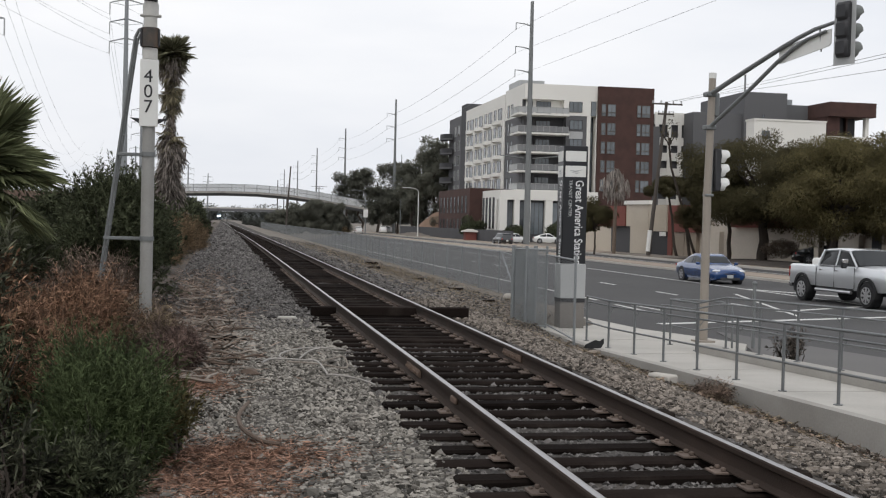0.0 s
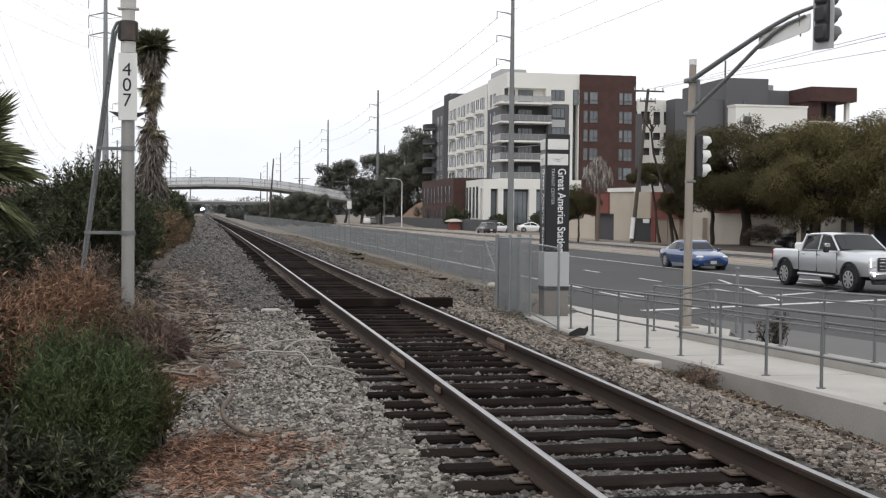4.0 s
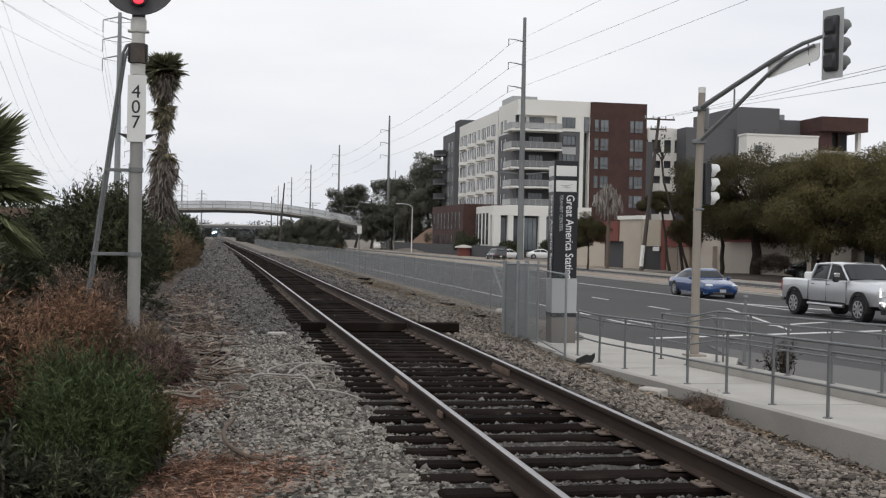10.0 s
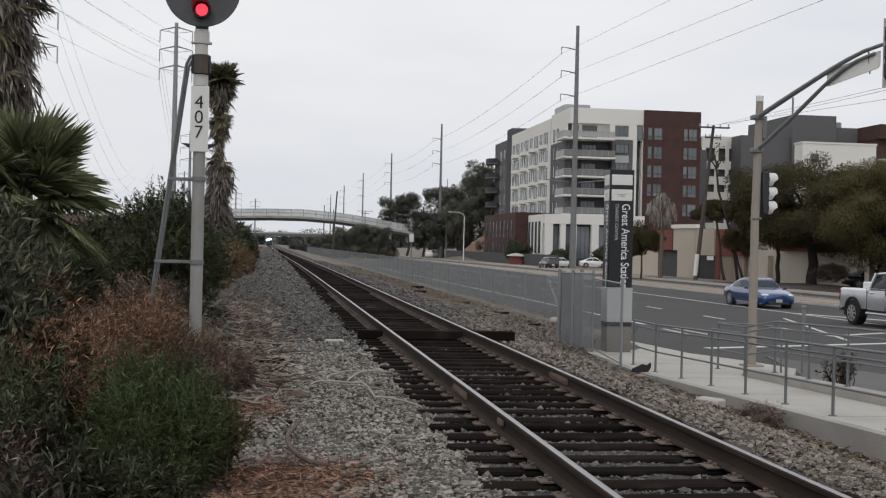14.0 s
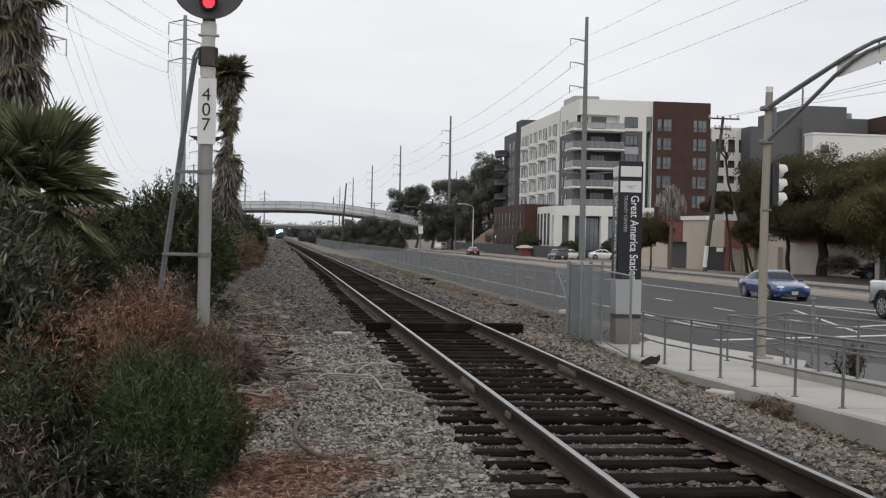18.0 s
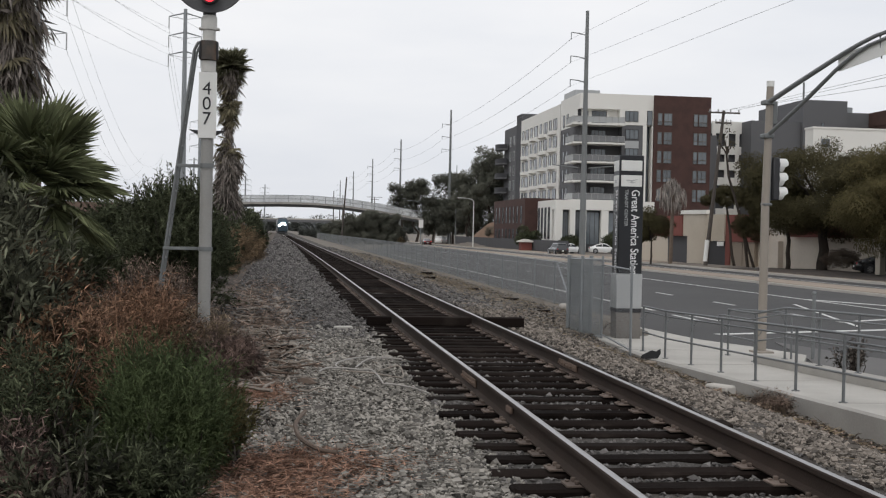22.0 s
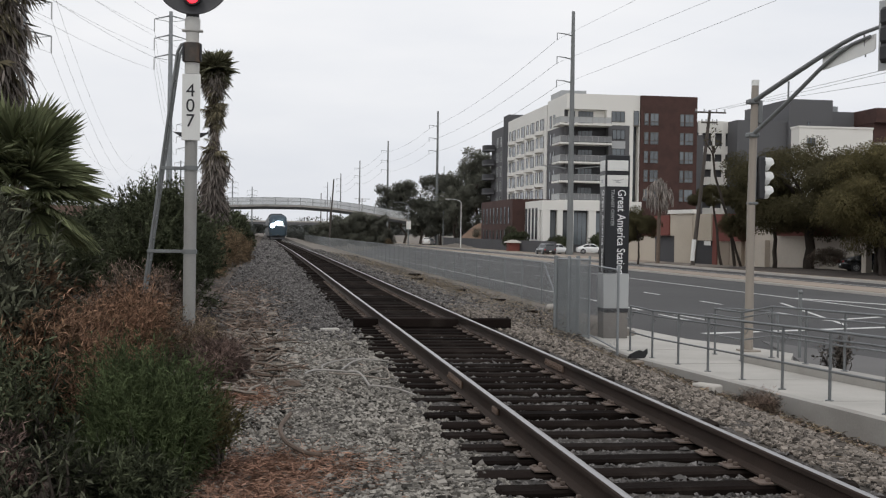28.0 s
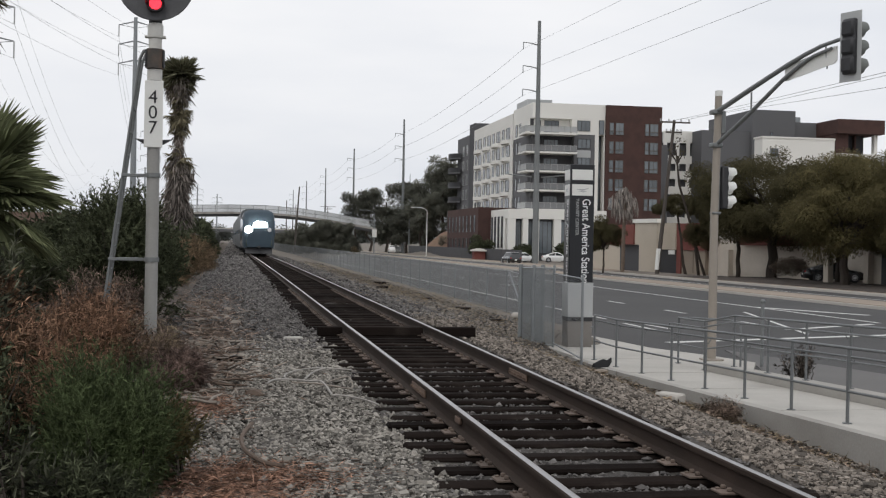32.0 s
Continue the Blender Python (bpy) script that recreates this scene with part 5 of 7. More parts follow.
for x, y, top, r in POLES:
    steel_pole(x, y, top, r * 0.72, [(29.2, 2.2), (26.0, 2.2), (22.8, 2.2)])
    if y < 320:
        ca = thing("pole_crossarm", "low steel crossarm on a transmission pole", "crossarm", "crossarms", at=(x, y, 0))
        part("arm", M().tube([(-4.0, 0, 11.2), (-0.6, 0, 10.9)], 0.07, 6), POLEST, ca)
        part("arm", M().tube([(0.6, 0, 10.9), (4.5, 0, 11.3)], 0.07, 6), POLEST, ca)


def line(name, a, b, sag, r=0.013, n=14, label="thin overhead power line"):
    a, b = Vector(a), Vector(b)
    pts = [a.lerp(b, k / n) - Vector((0, 0, 4 * sag * (k / n) * (1 - k / n))) for k in range(n + 1)]
    return solo(name, M().tube(pts, r, 4), POLEST, label, "power line", "overhead lines")


for h, near in ((28.4, 21.35), (25.2, 18.46), (22.0, 16.85)):
    chain = [(38.8 - 6.62 * 1.9, 158 - 98 * 1.9, h + (near - h) * 1.9)] + [(x - 2.2, y, h) for x, y, t_, r_ in POLES[:5]]
    for k, (a, b) in enumerate(zip(chain, chain[1:])):
        line("power_line", a, b, 0.1 if k == 0 else 1.3, 0.014 if k == 0 else 0.022)


def lattice_arm_pole(x, y, top, zs, ln, r):
    z0 = float(ground_z(x, y)) - 0.3
    ob = thing("transmission_tower", "steel transmission pole with three pairs of crossarms", "power pole", "transmission towers", at=(x, y, 0))
    part("shaft", M().tube([(0, 0, z0), (0, 0, top)], [r, r * 0.5], 12), GALV, ob)
    for h in zs:
        for sd in (-1, 1):
            part("arm", M().tube([(0, 0, h + 0.5), (sd * ln, 0, h)], [0.1, 0.05], 6).tube([(0, 0, h - 0.3), (sd * ln, 0, h)], 0.04, 4), GALV, ob)
            part("insulator", M().tube([(sd * ln, 0, h), (sd * ln, 0, h - 1.5)], 0.07, 6), GREYP, ob)
    return ob


T1 = (-21.6, 110.0, (24.6, 21.8, 18.8))
T2 = (-12.2, 152.3, (28.0, 25.6, 23.2))
T3 = (-20.0, 300.0, (27.6, 24.6, 21.6))
T4 = (-34.0, 480.0, (28, 25, 22))
lattice_arm_pole(T1[0], T1[1], 27.5, T1[2], 2.4, 0.42)
lattice_arm_pole(T2[0], T2[1], 29.0, T2[2], 2.0, 0.45)
lattice_arm_pole(T3[0], T3[1], 29, T3[2], 2.4, 0.5)
lattice_arm_pole(T4[0], T4[1], 29, T4[2], 2.4, 0.5)
lattice_arm_pole(-16, 560, 26, (24, 21.5, 19), 2.6, 0.5)
lattice_arm_pole(-8, 640, 25, (23, 20.5, 18), 2.6, 0.5)
for k in range(3):
    for sd in (-1, 1):
        p0 = (-30 + sd * 2.4, 20, T1[2][k] + 5)
        p1 = (T1[0] + sd * 2.4, T1[1], T1[2][k] - 1.5)
        q0 = (-34 + sd * 2.0, 12, T2[2][k] + 6)
        p2 = (T2[0] + sd * 2.0, T2[1], T2[2][k] - 1.5)
        p3 = (T3[0] + sd * 2.4, T3[1], T3[2][k] - 1.5)
        line("power_line", p0, p1, 3.0)
        line("power_line", q0, p2, 4.0)
        line("power_line", p2, p3, 3.0, 0.018)
        line("power_line", p1, (T3[0] - 14 + sd * 2.4, 330, T3[2][k] - 6), 9.0, 0.012)


def wood_pole(x, y, top, r, lean=(0, 0), arms=(), label="weathered wooden utility pole"):
    z0 = float(ground_z(x, y)) - 0.3
    ob = thing("utility_pole", label, "utility pole", "wooden poles", at=(x, y, 0))
    part("shaft", M().tube([(0, 0, z0), (lean[0], lean[1], top)], [r, r * 0.65], 10), WOODP, ob)
    for h, w in arms:
        f = (h - z0) / (top - z0)
        a = part("crossarm", M().box(lean[0] * f, lean[1] * f - r, h, w, 0.12, 0.14, 0.01), WOODP, ob)
        for k in (-0.46, -0.2, 0.2, 0.46):
            part("insulator", M().tube([(lean[0] * f + k * w, lean[1] * f - r, h + 0.07), (lean[0] * f + k * w, lean[1] * f - r, h + 0.3)], 0.06, 6), GREYP, a)
    return ob


wood_pole(13.0, 252, 12.9, 0.22, (0.9, 0))
wood_pole(37.6, 101.5, 13.1, 0.2, (1.4, 0), ((12.9, 2.9), (12.0, 1.5)), "leaning wooden utility pole with two crossarms and a white band")
wood_pole(44.5, 308, 15.5, 0.2, (0, 0), ((15.2, 3.4),))
wood_pole(34.0, 430, 14.0, 0.2, (0, 0), ((13.8, 5.5), (13.0, 3.0)))
wood_pole(22.0, 420, 14, 0.2)
wood_pole(26.0, 520, 15, 0.2)
wood_pole(21.0, 470, 17, 0.25)
line("power_line", (38.2, 101.5, 13.0), (13.9, -9.2, 4.1), 0.1, 0.012)
line("power_line", (40.2, 101.5, 13.2), (12.4, -9.2, 4.9), 0.1, 0.012)
line("power_line", (39.4, 101.5, 13.2), (12.9, -9.2, 5.1), 0.1, 0.012)


def street_lamp(x, y, h, arm, label="pale street lamp with a curved arm", paint_mat=WHITEP):
    z0 = float(ground_z(x, y))
    ob = thing("street_lamp", label, "street lamp", "street lamps", at=(x, y, z0))
    part("pole", M().tube([(0, 0, 0), (0, 0, h - 0.6)], [0.13, 0.08], 8), paint_mat, ob)
    part("arm", M().tube([(0, 0, h - 0.6), (arm * 0.15, 0, h - 0.15), (arm * 0.5, 0, h + 0.1), (arm, 0, h + 0.15)], 0.06, 6), paint_mat, ob)
    part("lamp_head", M().box(arm * 1.1, 0, h + 0.12, abs(arm) * 0.3, 0.35, 0.16, 0.04), paint_mat, ob)
    return ob


street_lamp(38.5, 235, 9.6, -2.6)
street_lamp(30.4, 256, 9.6, -2.6, "grey street lamp with a curved arm", GALV)
steel_pole(42.2, 284, 18.0, 0.16, [], "slim grey steel pole")
bs = thing("bridge_sign", "small white sign on the lamp post", "sign", at=(30.4, 255.7, 3.4))
part("panel", M().box(0, 0, 0, 1.0, 0.05, 1.7, 0.1), WHITEP, bs)

# ---- footbridge ----
bridge = thing("footbridge", "long pale concrete arched footbridge with a mesh fence", "bridge")
ARC = [(-60, 4.6), (-40, 5.9), (-22, 7.0), (-10, 7.7), (0, 8.0), (8, 8.0), (16, 7.5), (24, 6.5), (30, 5.55), (34.6, 4.75)]
rings = []
for x, z in ARC:
    y = 290 if x < 30 else 290 - (x - 30) * 0.6
    rings.append([(x, y, z - 0.95), (x, y - 0.4, z - 0.45), (x, y - 0.4, z), (x, y + 3.2, z), (x, y + 3.2, z - 0.45), (x, y + 2.8, z - 0.95)])
# Soffit shade is put into the deck's own dark colour.
part("deck", M().loft(rings), STUCG, bridge, "deck darkened all over for the shade of its underside")
part("fascia", M().loft([[(x, (290 if x < 30 else 290 - (x - 30) * 0.6) - 0.6, z - 0.35), (x, (290 if x < 30 else 290 - (x - 30) * 0.6) - 0.6, z + 0.1), (x, (290 if x < 30 else 290 - (x - 30) * 0.6) - 0.41, z + 0.1), (x, (290 if x < 30 else 290 - (x - 30) * 0.6) - 0.41, z - 0.35)] for x, z in ARC]), CONCW, bridge, "grey concrete edge")


def arc_z(x):
    for (a, za), (b, zb) in zip(ARC, ARC[1:]):
        if a <= x <= b:
            return za + (zb - za) * (x - a) / (b - a)
    return ARC[-1][1]


for yy in (289.75, 293.0):
    m = M()
    for h in (0.12, 1.0, 1.85):
        m.tube([(x, yy - (0 if x < 30 else (x - 30) * 0.6), z + h) for x, z in ARC], 0.045, 4)
    rl = part("fence_rail", m, GALV, bridge)
    x = -58.0
    while x < 34.5:
        yb = yy - (0 if x < 30 else (x - 30) * 0.6)
        part("fence_post", M().tube([(x, yb, arc_z(x)), (x, yb, arc_z(x) + 1.9)], 0.05, 6), GALV, rl)
        x += 3.0
    w = M()
    x = -58.0
    while x < 34:
        for sg in (1, -1):
            x1 = x + sg * 1.7
            if -59 < x1 < 34.6:
                ya, yb = (yy - (0 if q < 30 else (q - 30) * 0.6) for q in (x, x1))
                w.add([(x - 0.04, ya, arc_z(x) + 0.1), (x + 0.04, ya, arc_z(x) + 0.1), (x1 + 0.04, yb, arc_z(x1) + 1.85), (x1 - 0.04, yb, arc_z(x1) + 1.85)], [(0, 1, 2, 3)])
        x += 0.25
    part("fence_mesh", w, BRMESH, bridge, kind="stuff")
for x in (-9.5, 24.0):
    part("pier", M().box(x, 291.3 - (1.8 if x > 30 else 0), (arc_z(x) - 2.9) / 2, 1.1, 2.2, arc_z(x) + 1.1 - 0.2, 0.1), CONCW, bridge)

# ---- trees and shrubs ----


def limb(m, a, b, r0, r1, rng, n=5, bend=0.12):
    a, b = Vector(a), Vector(b)
    ln = (b - a).length
    pts = [a.lerp(b, k / n) + (Vector(rng.normal(size=3)) * bend * ln * 0.3 if 0 < k < n else Vector((0, 0, 0))) for k in range(n + 1)]
    m.tube(pts, [r0 + (r1 - r0) * k / n for k in range(n + 1)], 8)
    return pts


def tree(x, y, trunk, centre, radii, n_leaf, material, seed, label, leaf=(0.32, 0.12), n_clump=34, size=1.3, lean=(0, 0), up=-0.1, low=-0.5):
    rng = np.random.default_rng(seed)
    z0 = float(ground_z(x, y))
    ob = thing("tree", label, "tree", "street trees", at=(x, y, z0))
    m = M()
    top = (lean[0], lean[1], centre[2] - radii[2] * 0.45)
    limb(m, (0, 0, -0.2), top, trunk, trunk * 0.6, rng, 5, 0.06)
    for k in range(7):
        u = unit(rng.normal(size=3)) * np.array(radii) * 0.75
        limb(m, top, (centre[0] + u[0], centre[1] + u[1], centre[2] + abs(u[2]) * 0.6), trunk * 0.5, trunk * 0.12, rng)
    part("trunk", m, BARK, ob)
    bl = clumps(centre, radii, n_clump, size, seed + 1, 0.7, low)
    part("crown", foliage("crown", n_leaf, bl, leaf[0], leaf[1], material, seed + 2, up=up, wild=0.8, hollow=0.38), None, ob)
    return ob


tree(44.3, 92.5, 0.5, (-1.0, 0, 6.7), (6.0, 4.8, 4.0), 100000, TREED, 21, "broad dark evergreen street tree", size=1.35, n_clump=110, low=-0.95, leaf=(0.18, 0.075))
tree(41.7, 93.4, 0.22, (-1.0, 0, 5.2), (2.7, 2.6, 2.4), 24000, TREED, 24, "dark evergreen street tree with a slim trunk", size=0.8, n_clump=30, leaf=(0.22, 0.085))
tree(41.8, 76.0, 0.36, (0.6, 0, 5.3), (5.0, 4.5, 3.4), 84000, TREEL, 27, "broad olive-green street tree with drooping foliage", size=1.3, n_clump=70, up=-0.7, leaf=(0.18, 0.06), low=-0.95)
tree(42.0, 66.5, 0.34, (1.4, -0.5, 5.2), (5.2, 4.6, 3.5), 84000, TREEL, 30, "broad olive-green street tree over the far lane", size=1.3, n_clump=70, up=-0.7, leaf=(0.18, 0.06), low=-0.95)
tree(44.6, 82.0, 0.3, (-0.5, 0, 5.9), (4.8, 3.8, 3.8), 52000, TREED, 33, "olive-green street tree between larger ones", size=1.1, n_clump=80, up=-0.5, leaf=(0.22, 0.072), low=-0.95)
tree(41.2, 103.5, 0.15, (-1.2, 0, 6.3), (1.7, 1.3, 0.9), 12000, TREED, 36, "slim street tree with a small tufted crown", size=0.5, n_clump=18, lean=(-1.0, 0), leaf=(0.2, 0.05))
tree(40.6, 97.5, 0.14, (-0.6, 0, 3.4), (1.7, 1.5, 1.2), 9000, TREED, 39, "leaning dark street tree with sparse branches", size=0.55, n_clump=18, lean=(-1.0, 0), leaf=(0.22, 0.05))
tree(40.2, 98.0, 0.15, (-2.1, 0, 10.6), (0.9, 0.9, 1.8), 70, TREED, 42, "half-bare leaning street tree", size=0.45, n_clump=10, lean=(-2.2, 0))
wrap = solo("trunk_wrap", M().tube([(37.63, 101.5, -0.35), (37.78, 101.5, 1.55)], 0.215, 12), WHITEP, "white band round the foot of the utility pole", "pole band")
tree(35.5, 110.5, 0.12, (0.2, 0, 3.4), (1.7, 1.6, 2.0), 14000, TREED, 45, "small green tree beside the low building", size=0.7, n_clump=26, leaf=(0.22, 0.07), up=-0.4)
solo("round_shrub", foliage("round_shrub", 16000, clumps((0, 0, 1.0), (1.45, 1.1, 0.75), 50, 0.38, 7, 0.5, -0.9), 0.075, 0.03, ROUNDS, 8, up=0.3), None, "clipped brownish round shrub under the trees", "shrub", at=(43.75, 88.0, -0.66))
for x, y, r, h in ((51.0, 176, 2.0, 3.2), (44.5, 180.5, 1.6, 2.4), (40.6, 192, 1.8, 3.6), (56, 178, 2, 3)):
    solo("shrub", foliage("shrub", 4000, clumps((0, 0, h * 0.5), (r, r, h * 0.5), 16, r * 0.4, int(x * 7), 0.9, -0.8), 0.4, 0.14, DKLEAF, int(x)), None, "dark green shrub in front of the apartments", "shrub", "shrubs by the building", at=(x, y, -1.0))


def fan(rng, centre, d, size, segs=30, spread=3.4, droop=0.25):
    """One fan leaf: blades joined in its inner half, free at their tips."""
    d = unit(np.array(d))
    side = unit(np.cross(d, [0, 0, 1.0]) + 1e-6)
    up = np.cross(side, d)
    tilt = rng.uniform(-0.5, 0.5)
    side = unit(side * np.cos(tilt) + up * np.sin(tilt))
    up = np.cross(side, d)
    half = spread / segs * 0.55
    vs, fs = [], []
    for k in range(segs):
        a = (k / (segs - 1) - 0.5) * spread
        ln = size * (0.7 + 0.3 * np.cos(a * 0.75)) * rng.uniform(0.92, 1.06)
        dip = np.array([0, 0, -droop * ln * rng.uniform(0.2, 1.1)])
        fold = up * ln * 0.03 * (1 if k % 2 else -1)

        def at(t, e):
            return centre + (d * np.cos(a + e) + side * np.sin(a + e)) * ln * t - up * (a * a) * ln * t * 0.06

        i = len(vs)
        vs += [centre, at(0.6, -half) + fold + dip * 0.2, at(1.0, 0) + dip, at(0.6, half) - fold + dip * 0.2]
        fs.append((i, i + 1, i + 2, i + 3))
    return vs, fs


def fan_palm(x, y, h, trunk_r, crown, leaf, n, seed, label, skirt=None, tufts=(), segs=30, spread=3.4, droop=0.25, green=PALMG):
    rng = np.random.default_rng(seed)
    z0 = float(ground_z(x, y))
    ob = thing("fan_palm", label, "palm tree", "fan palms", at=(x, y, z0))
    part("trunk", M().tube([(0, 0, -0.2), (0.05, 0, h * 0.5), (0, 0, h)], [trunk_r * 1.2, trunk_r, trunk_r], 12), PALMBARK, ob)
    m, st = M(), M()
    for k in range(n):
        el = rng.uniform(-0.7, 1.35)
        az = rng.uniform(0, 2 * np.pi)
        d = np.array([np.cos(az) * np.cos(el), np.sin(az) * np.cos(el), np.sin(el)])
        c = np.array([0, 0, h]) + d * crown * rng.uniform(0.5, 1.0)
        st.tube([(0, 0, h - 0.1), tuple(c)], 0.016, 4)
        v, f = fan(rng, c, d + np.array([0, 0, -0.1]), leaf * rng.uniform(0.8, 1.1), segs, spread, droop)
        m.add(v, f)
    part("crown", m, green, ob, "green fan leaves")
    part("leaf_stalk", st, green, ob, kind="stuff")
    for zt, rt, lt, cnt in tufts:
        m = M()
        for k in range(cnt):
            az, el = rng.uniform(0, 2 * np.pi), rng.uniform(-1.2, 0.3)
            d = np.array([np.cos(az) * np.cos(el), np.sin(az) * np.cos(el), np.sin(el)])
            v, f = fan(rng, np.array([0, 0, zt + rng.normal() * 0.25]) + d * rt * rng.uniform(0.4, 1.0), d, lt * rng.uniform(0.7, 1.1), 22, 2.8, 0.4)
            m.add(v, f)
        part("frond_tuft", m, OLDFROND, ob, "fading olive-brown fronds")
    for zl, zh, r0, r1, cnt in skirt or ():
        z = rng.uniform(zl, zh, cnt)
        a = rng.uniform(0, 2 * np.pi, cnt)
        f = (z - zl) / (zh - zl)
        lump = 0.8 + 0.25 * np.sin(z * 3.1 + 2.5 * np.sin(a + z)) + 0.15 * rng.normal(size=cnt)
        r = (r0 + (r1 - r0) * f) * lump * rng.uniform(0.3, 1.0, cnt)
        p = np.stack([r * np.cos(a), r * np.sin(a), z], 1)
        d = unit(np.stack([np.cos(a) * 0.3, np.sin(a) * 0.3, -np.ones(cnt)], 1) + 0.3 * rng.normal(size=(cnt, 3)))
        v, q = leaves(p, d, rng.uniform(0.35, 0.9, cnt) * min(1.0, r1 + 0.3), rng.uniform(0.03, 0.1, cnt), rng)
        part("dead_fronds", bulk("dead_fronds", v, q, SKIRT), None, ob, "hanging skirt of dead brown fronds", "stuff")
    return ob


OLDFROND = leafy("fading_palm_frond", (0.165, 0.145, 0.095), 0.3, 0.6, 0.12)
fan_palm(-3.15, 72.0, 11.0, 0.2, 0.5, 1.05, 54, 51, "tall fan palm with a ragged skirt of dead fronds", ((0.3, 6.0, 0.78, 0.8, 6500), (5.7, 9.9, 0.34, 0.3, 1200), (9.6, 10.9, 0.7, 0.75, 900)), ((10.2, 0.45, 0.7, 36), (8.75, 0.5, 0.7, 30), (7.6, 0.2, 0.4, 10), (6.2, 0.5, 0.65, 22)), droop=0.08)
fan_palm(-6.75, 31.0, 14.0, 0.25, 0.9, 1.1, 40, 54, "thick fan palm covered in hanging dead fronds", ((3.6, 13.8, 0.7, 0.9, 7500),), ((9.0, 0.7, 0.8, 14), (7.0, 0.7, 0.8, 14), (5.2, 0.5, 0.7, 10)))
fan_palm(-3.5, 17.2, 1.95, 0.16, 0.8, 0.86, 44, 57, "young green fan palm among the shrubs", segs=60, spread=4.0, droop=0.12, green=PALMY)
dead = thing("dead_palm", "dead palm with grey drooping fronds", "palm tree", at=(36.6, 108.0, -0.8))
part("trunk", M().tube([(0, 0, 0), (0.1, 0, 6.6)], [0.2, 0.16], 8), PALMBARK, dead)
rng = np.random.default_rng(60)
n = 560
a = rng.uniform(0, 2 * np.pi, n)
z = rng.uniform(5.6, 8.2, n)
rr = 1.55 * np.sin(np.clip((8.35 - z) / 2.75, 0, 1) * 2.6) * rng.uniform(0.3, 1.0, n)
v, q = leaves(np.stack([rr * np.cos(a), rr * np.sin(a), z], 1), unit(np.stack([np.cos(a) * 0.12, np.sin(a) * 0.12, -np.ones(n)], 1) + 0.15 * rng.normal(size=(n, 3))), rng.uniform(0.6, 1.2, n), rng.uniform(0.07, 0.15, n), rng)
part("dead_fronds", bulk("dead_fronds", v, q, mat("grey_dead_frond", (0.25, 0.222, 0.20), 0.9, 1, 0.2, 20, 0.2, island=0.4)), None, dead, kind="stuff")


def shrub(name, label, blobs, n, leaf, material, seed, group="trackside shrubs", stems=14, long=0.35, per=16, stiff=0.55, spread_=0.7, fill=0.3):
    """A shrub at the ground: woody stems from its foot, and leafy shoots out to its uneven outline. n: leaves."""
    rng = np.random.default_rng(seed)
    b = np.array(blobs, float)
    foot = b[:, :2].mean(0)
    z0 = float(ground_z(*foot))
    ob = thing(name, label, "shrub", group, at=(foot[0], foot[1], z0))
    loc = [(q[0] - foot[0], q[1] - foot[1], q[2] - z0, *q[3:]) for q in blobs]
    m = M()
    for k in range(stems):
        q = loc[int(rng.integers(len(loc)))]
        limb(m, (rng.normal() * 0.1 + q[0] * 0.6, rng.normal() * 0.1 + q[1] * 0.6, -0.05), (q[0] + rng.normal() * q[3] * 0.5, q[1] + rng.normal() * q[4] * 0.5, q[2] + q[5] * 0.6), 0.018, 0.004, rng, 4)
    part("branchwork", m, BARK, ob, kind="stuff")
    part("foliage", shoots("foliage", int(n / per), loc, (0, 0, 0), long, leaf, per, material, seed + 1, stiff, spread_, fill), None, ob)
    return ob


def spread(c, r, n, size, seed, squash=1.0, low=-0.9):
    return clumps(c, r, n, size, seed, squash, low)


# foreground green bush
shrub("bush", "dense dark green feathery bush beside the ballast", spread((-0.82, 8.8, 0.3), (0.44, 0.5, 0.36), 15, 0.2, 71, 1.3), 60000, (0.05, 0.0065), BUSHG, 72, stems=30, long=0.5, per=36, stiff=0.7, spread_=0.45, fill=0.35)
shrub("bush", "bright green feathery shoots at the edge of the bush", spread((-0.45, 9.2, 0.25), (0.16, 0.25, 0.22), 8, 0.12, 73, 1.2), 5000, (0.05, 0.009), TREEL, 70, stems=8, long=0.28, per=30, stiff=0.8, spread_=0.4)
# dark shrubs round the signal
shrub("shrub", "tall dark green shrub behind the railway signal", spread((-2.15, 24.5, 1.15), (0.95, 2.0, 1.25), 38, 0.45, 74), 52000, (0.10, 0.022), DKLEAF, 75, long=0.6, per=34, spread_=0.5)
shrub("shrub", "tall dark green shrub at the foot of the bank", spread((-4.2, 27, 0.75), (1.4, 2.5, 0.75), 34, 0.4, 77), 36000, (0.095, 0.024), DKLEAF, 78, long=0.5, per=26, spread_=0.55)
shrub("shrub", "dark green shrub beyond the signal", spread((-3.0, 37, 1.1), (1.3, 3.5, 1.1), 34, 0.5, 80), 20000, (0.16, 0.044), DKLEAF, 81, long=0.7, per=22)
# willowy grey-green shrubs, nearest the bank
shrub("shrub", "grey-green shrub with long narrow leaves", spread((-2.45, 10.4, 0.75), (0.5, 1.3, 0.8), 26, 0.26, 83, 1.3), 7600, (0.155, 0.03), OLIVE, 84, stems=50, long=0.5, per=18, stiff=0.8, spread_=0.6, fill=0.12)
shrub("shrub", "grey-green shrub with long narrow leaves on the bank", spread((-3.0, 13.8, 0.9), (0.7, 1.8, 0.85), 30, 0.34, 86, 1.3), 14000, (0.155, 0.03), OLIVE, 87, stems=50, long=0.6, per=18, stiff=0.8, spread_=0.6, fill=0.12)
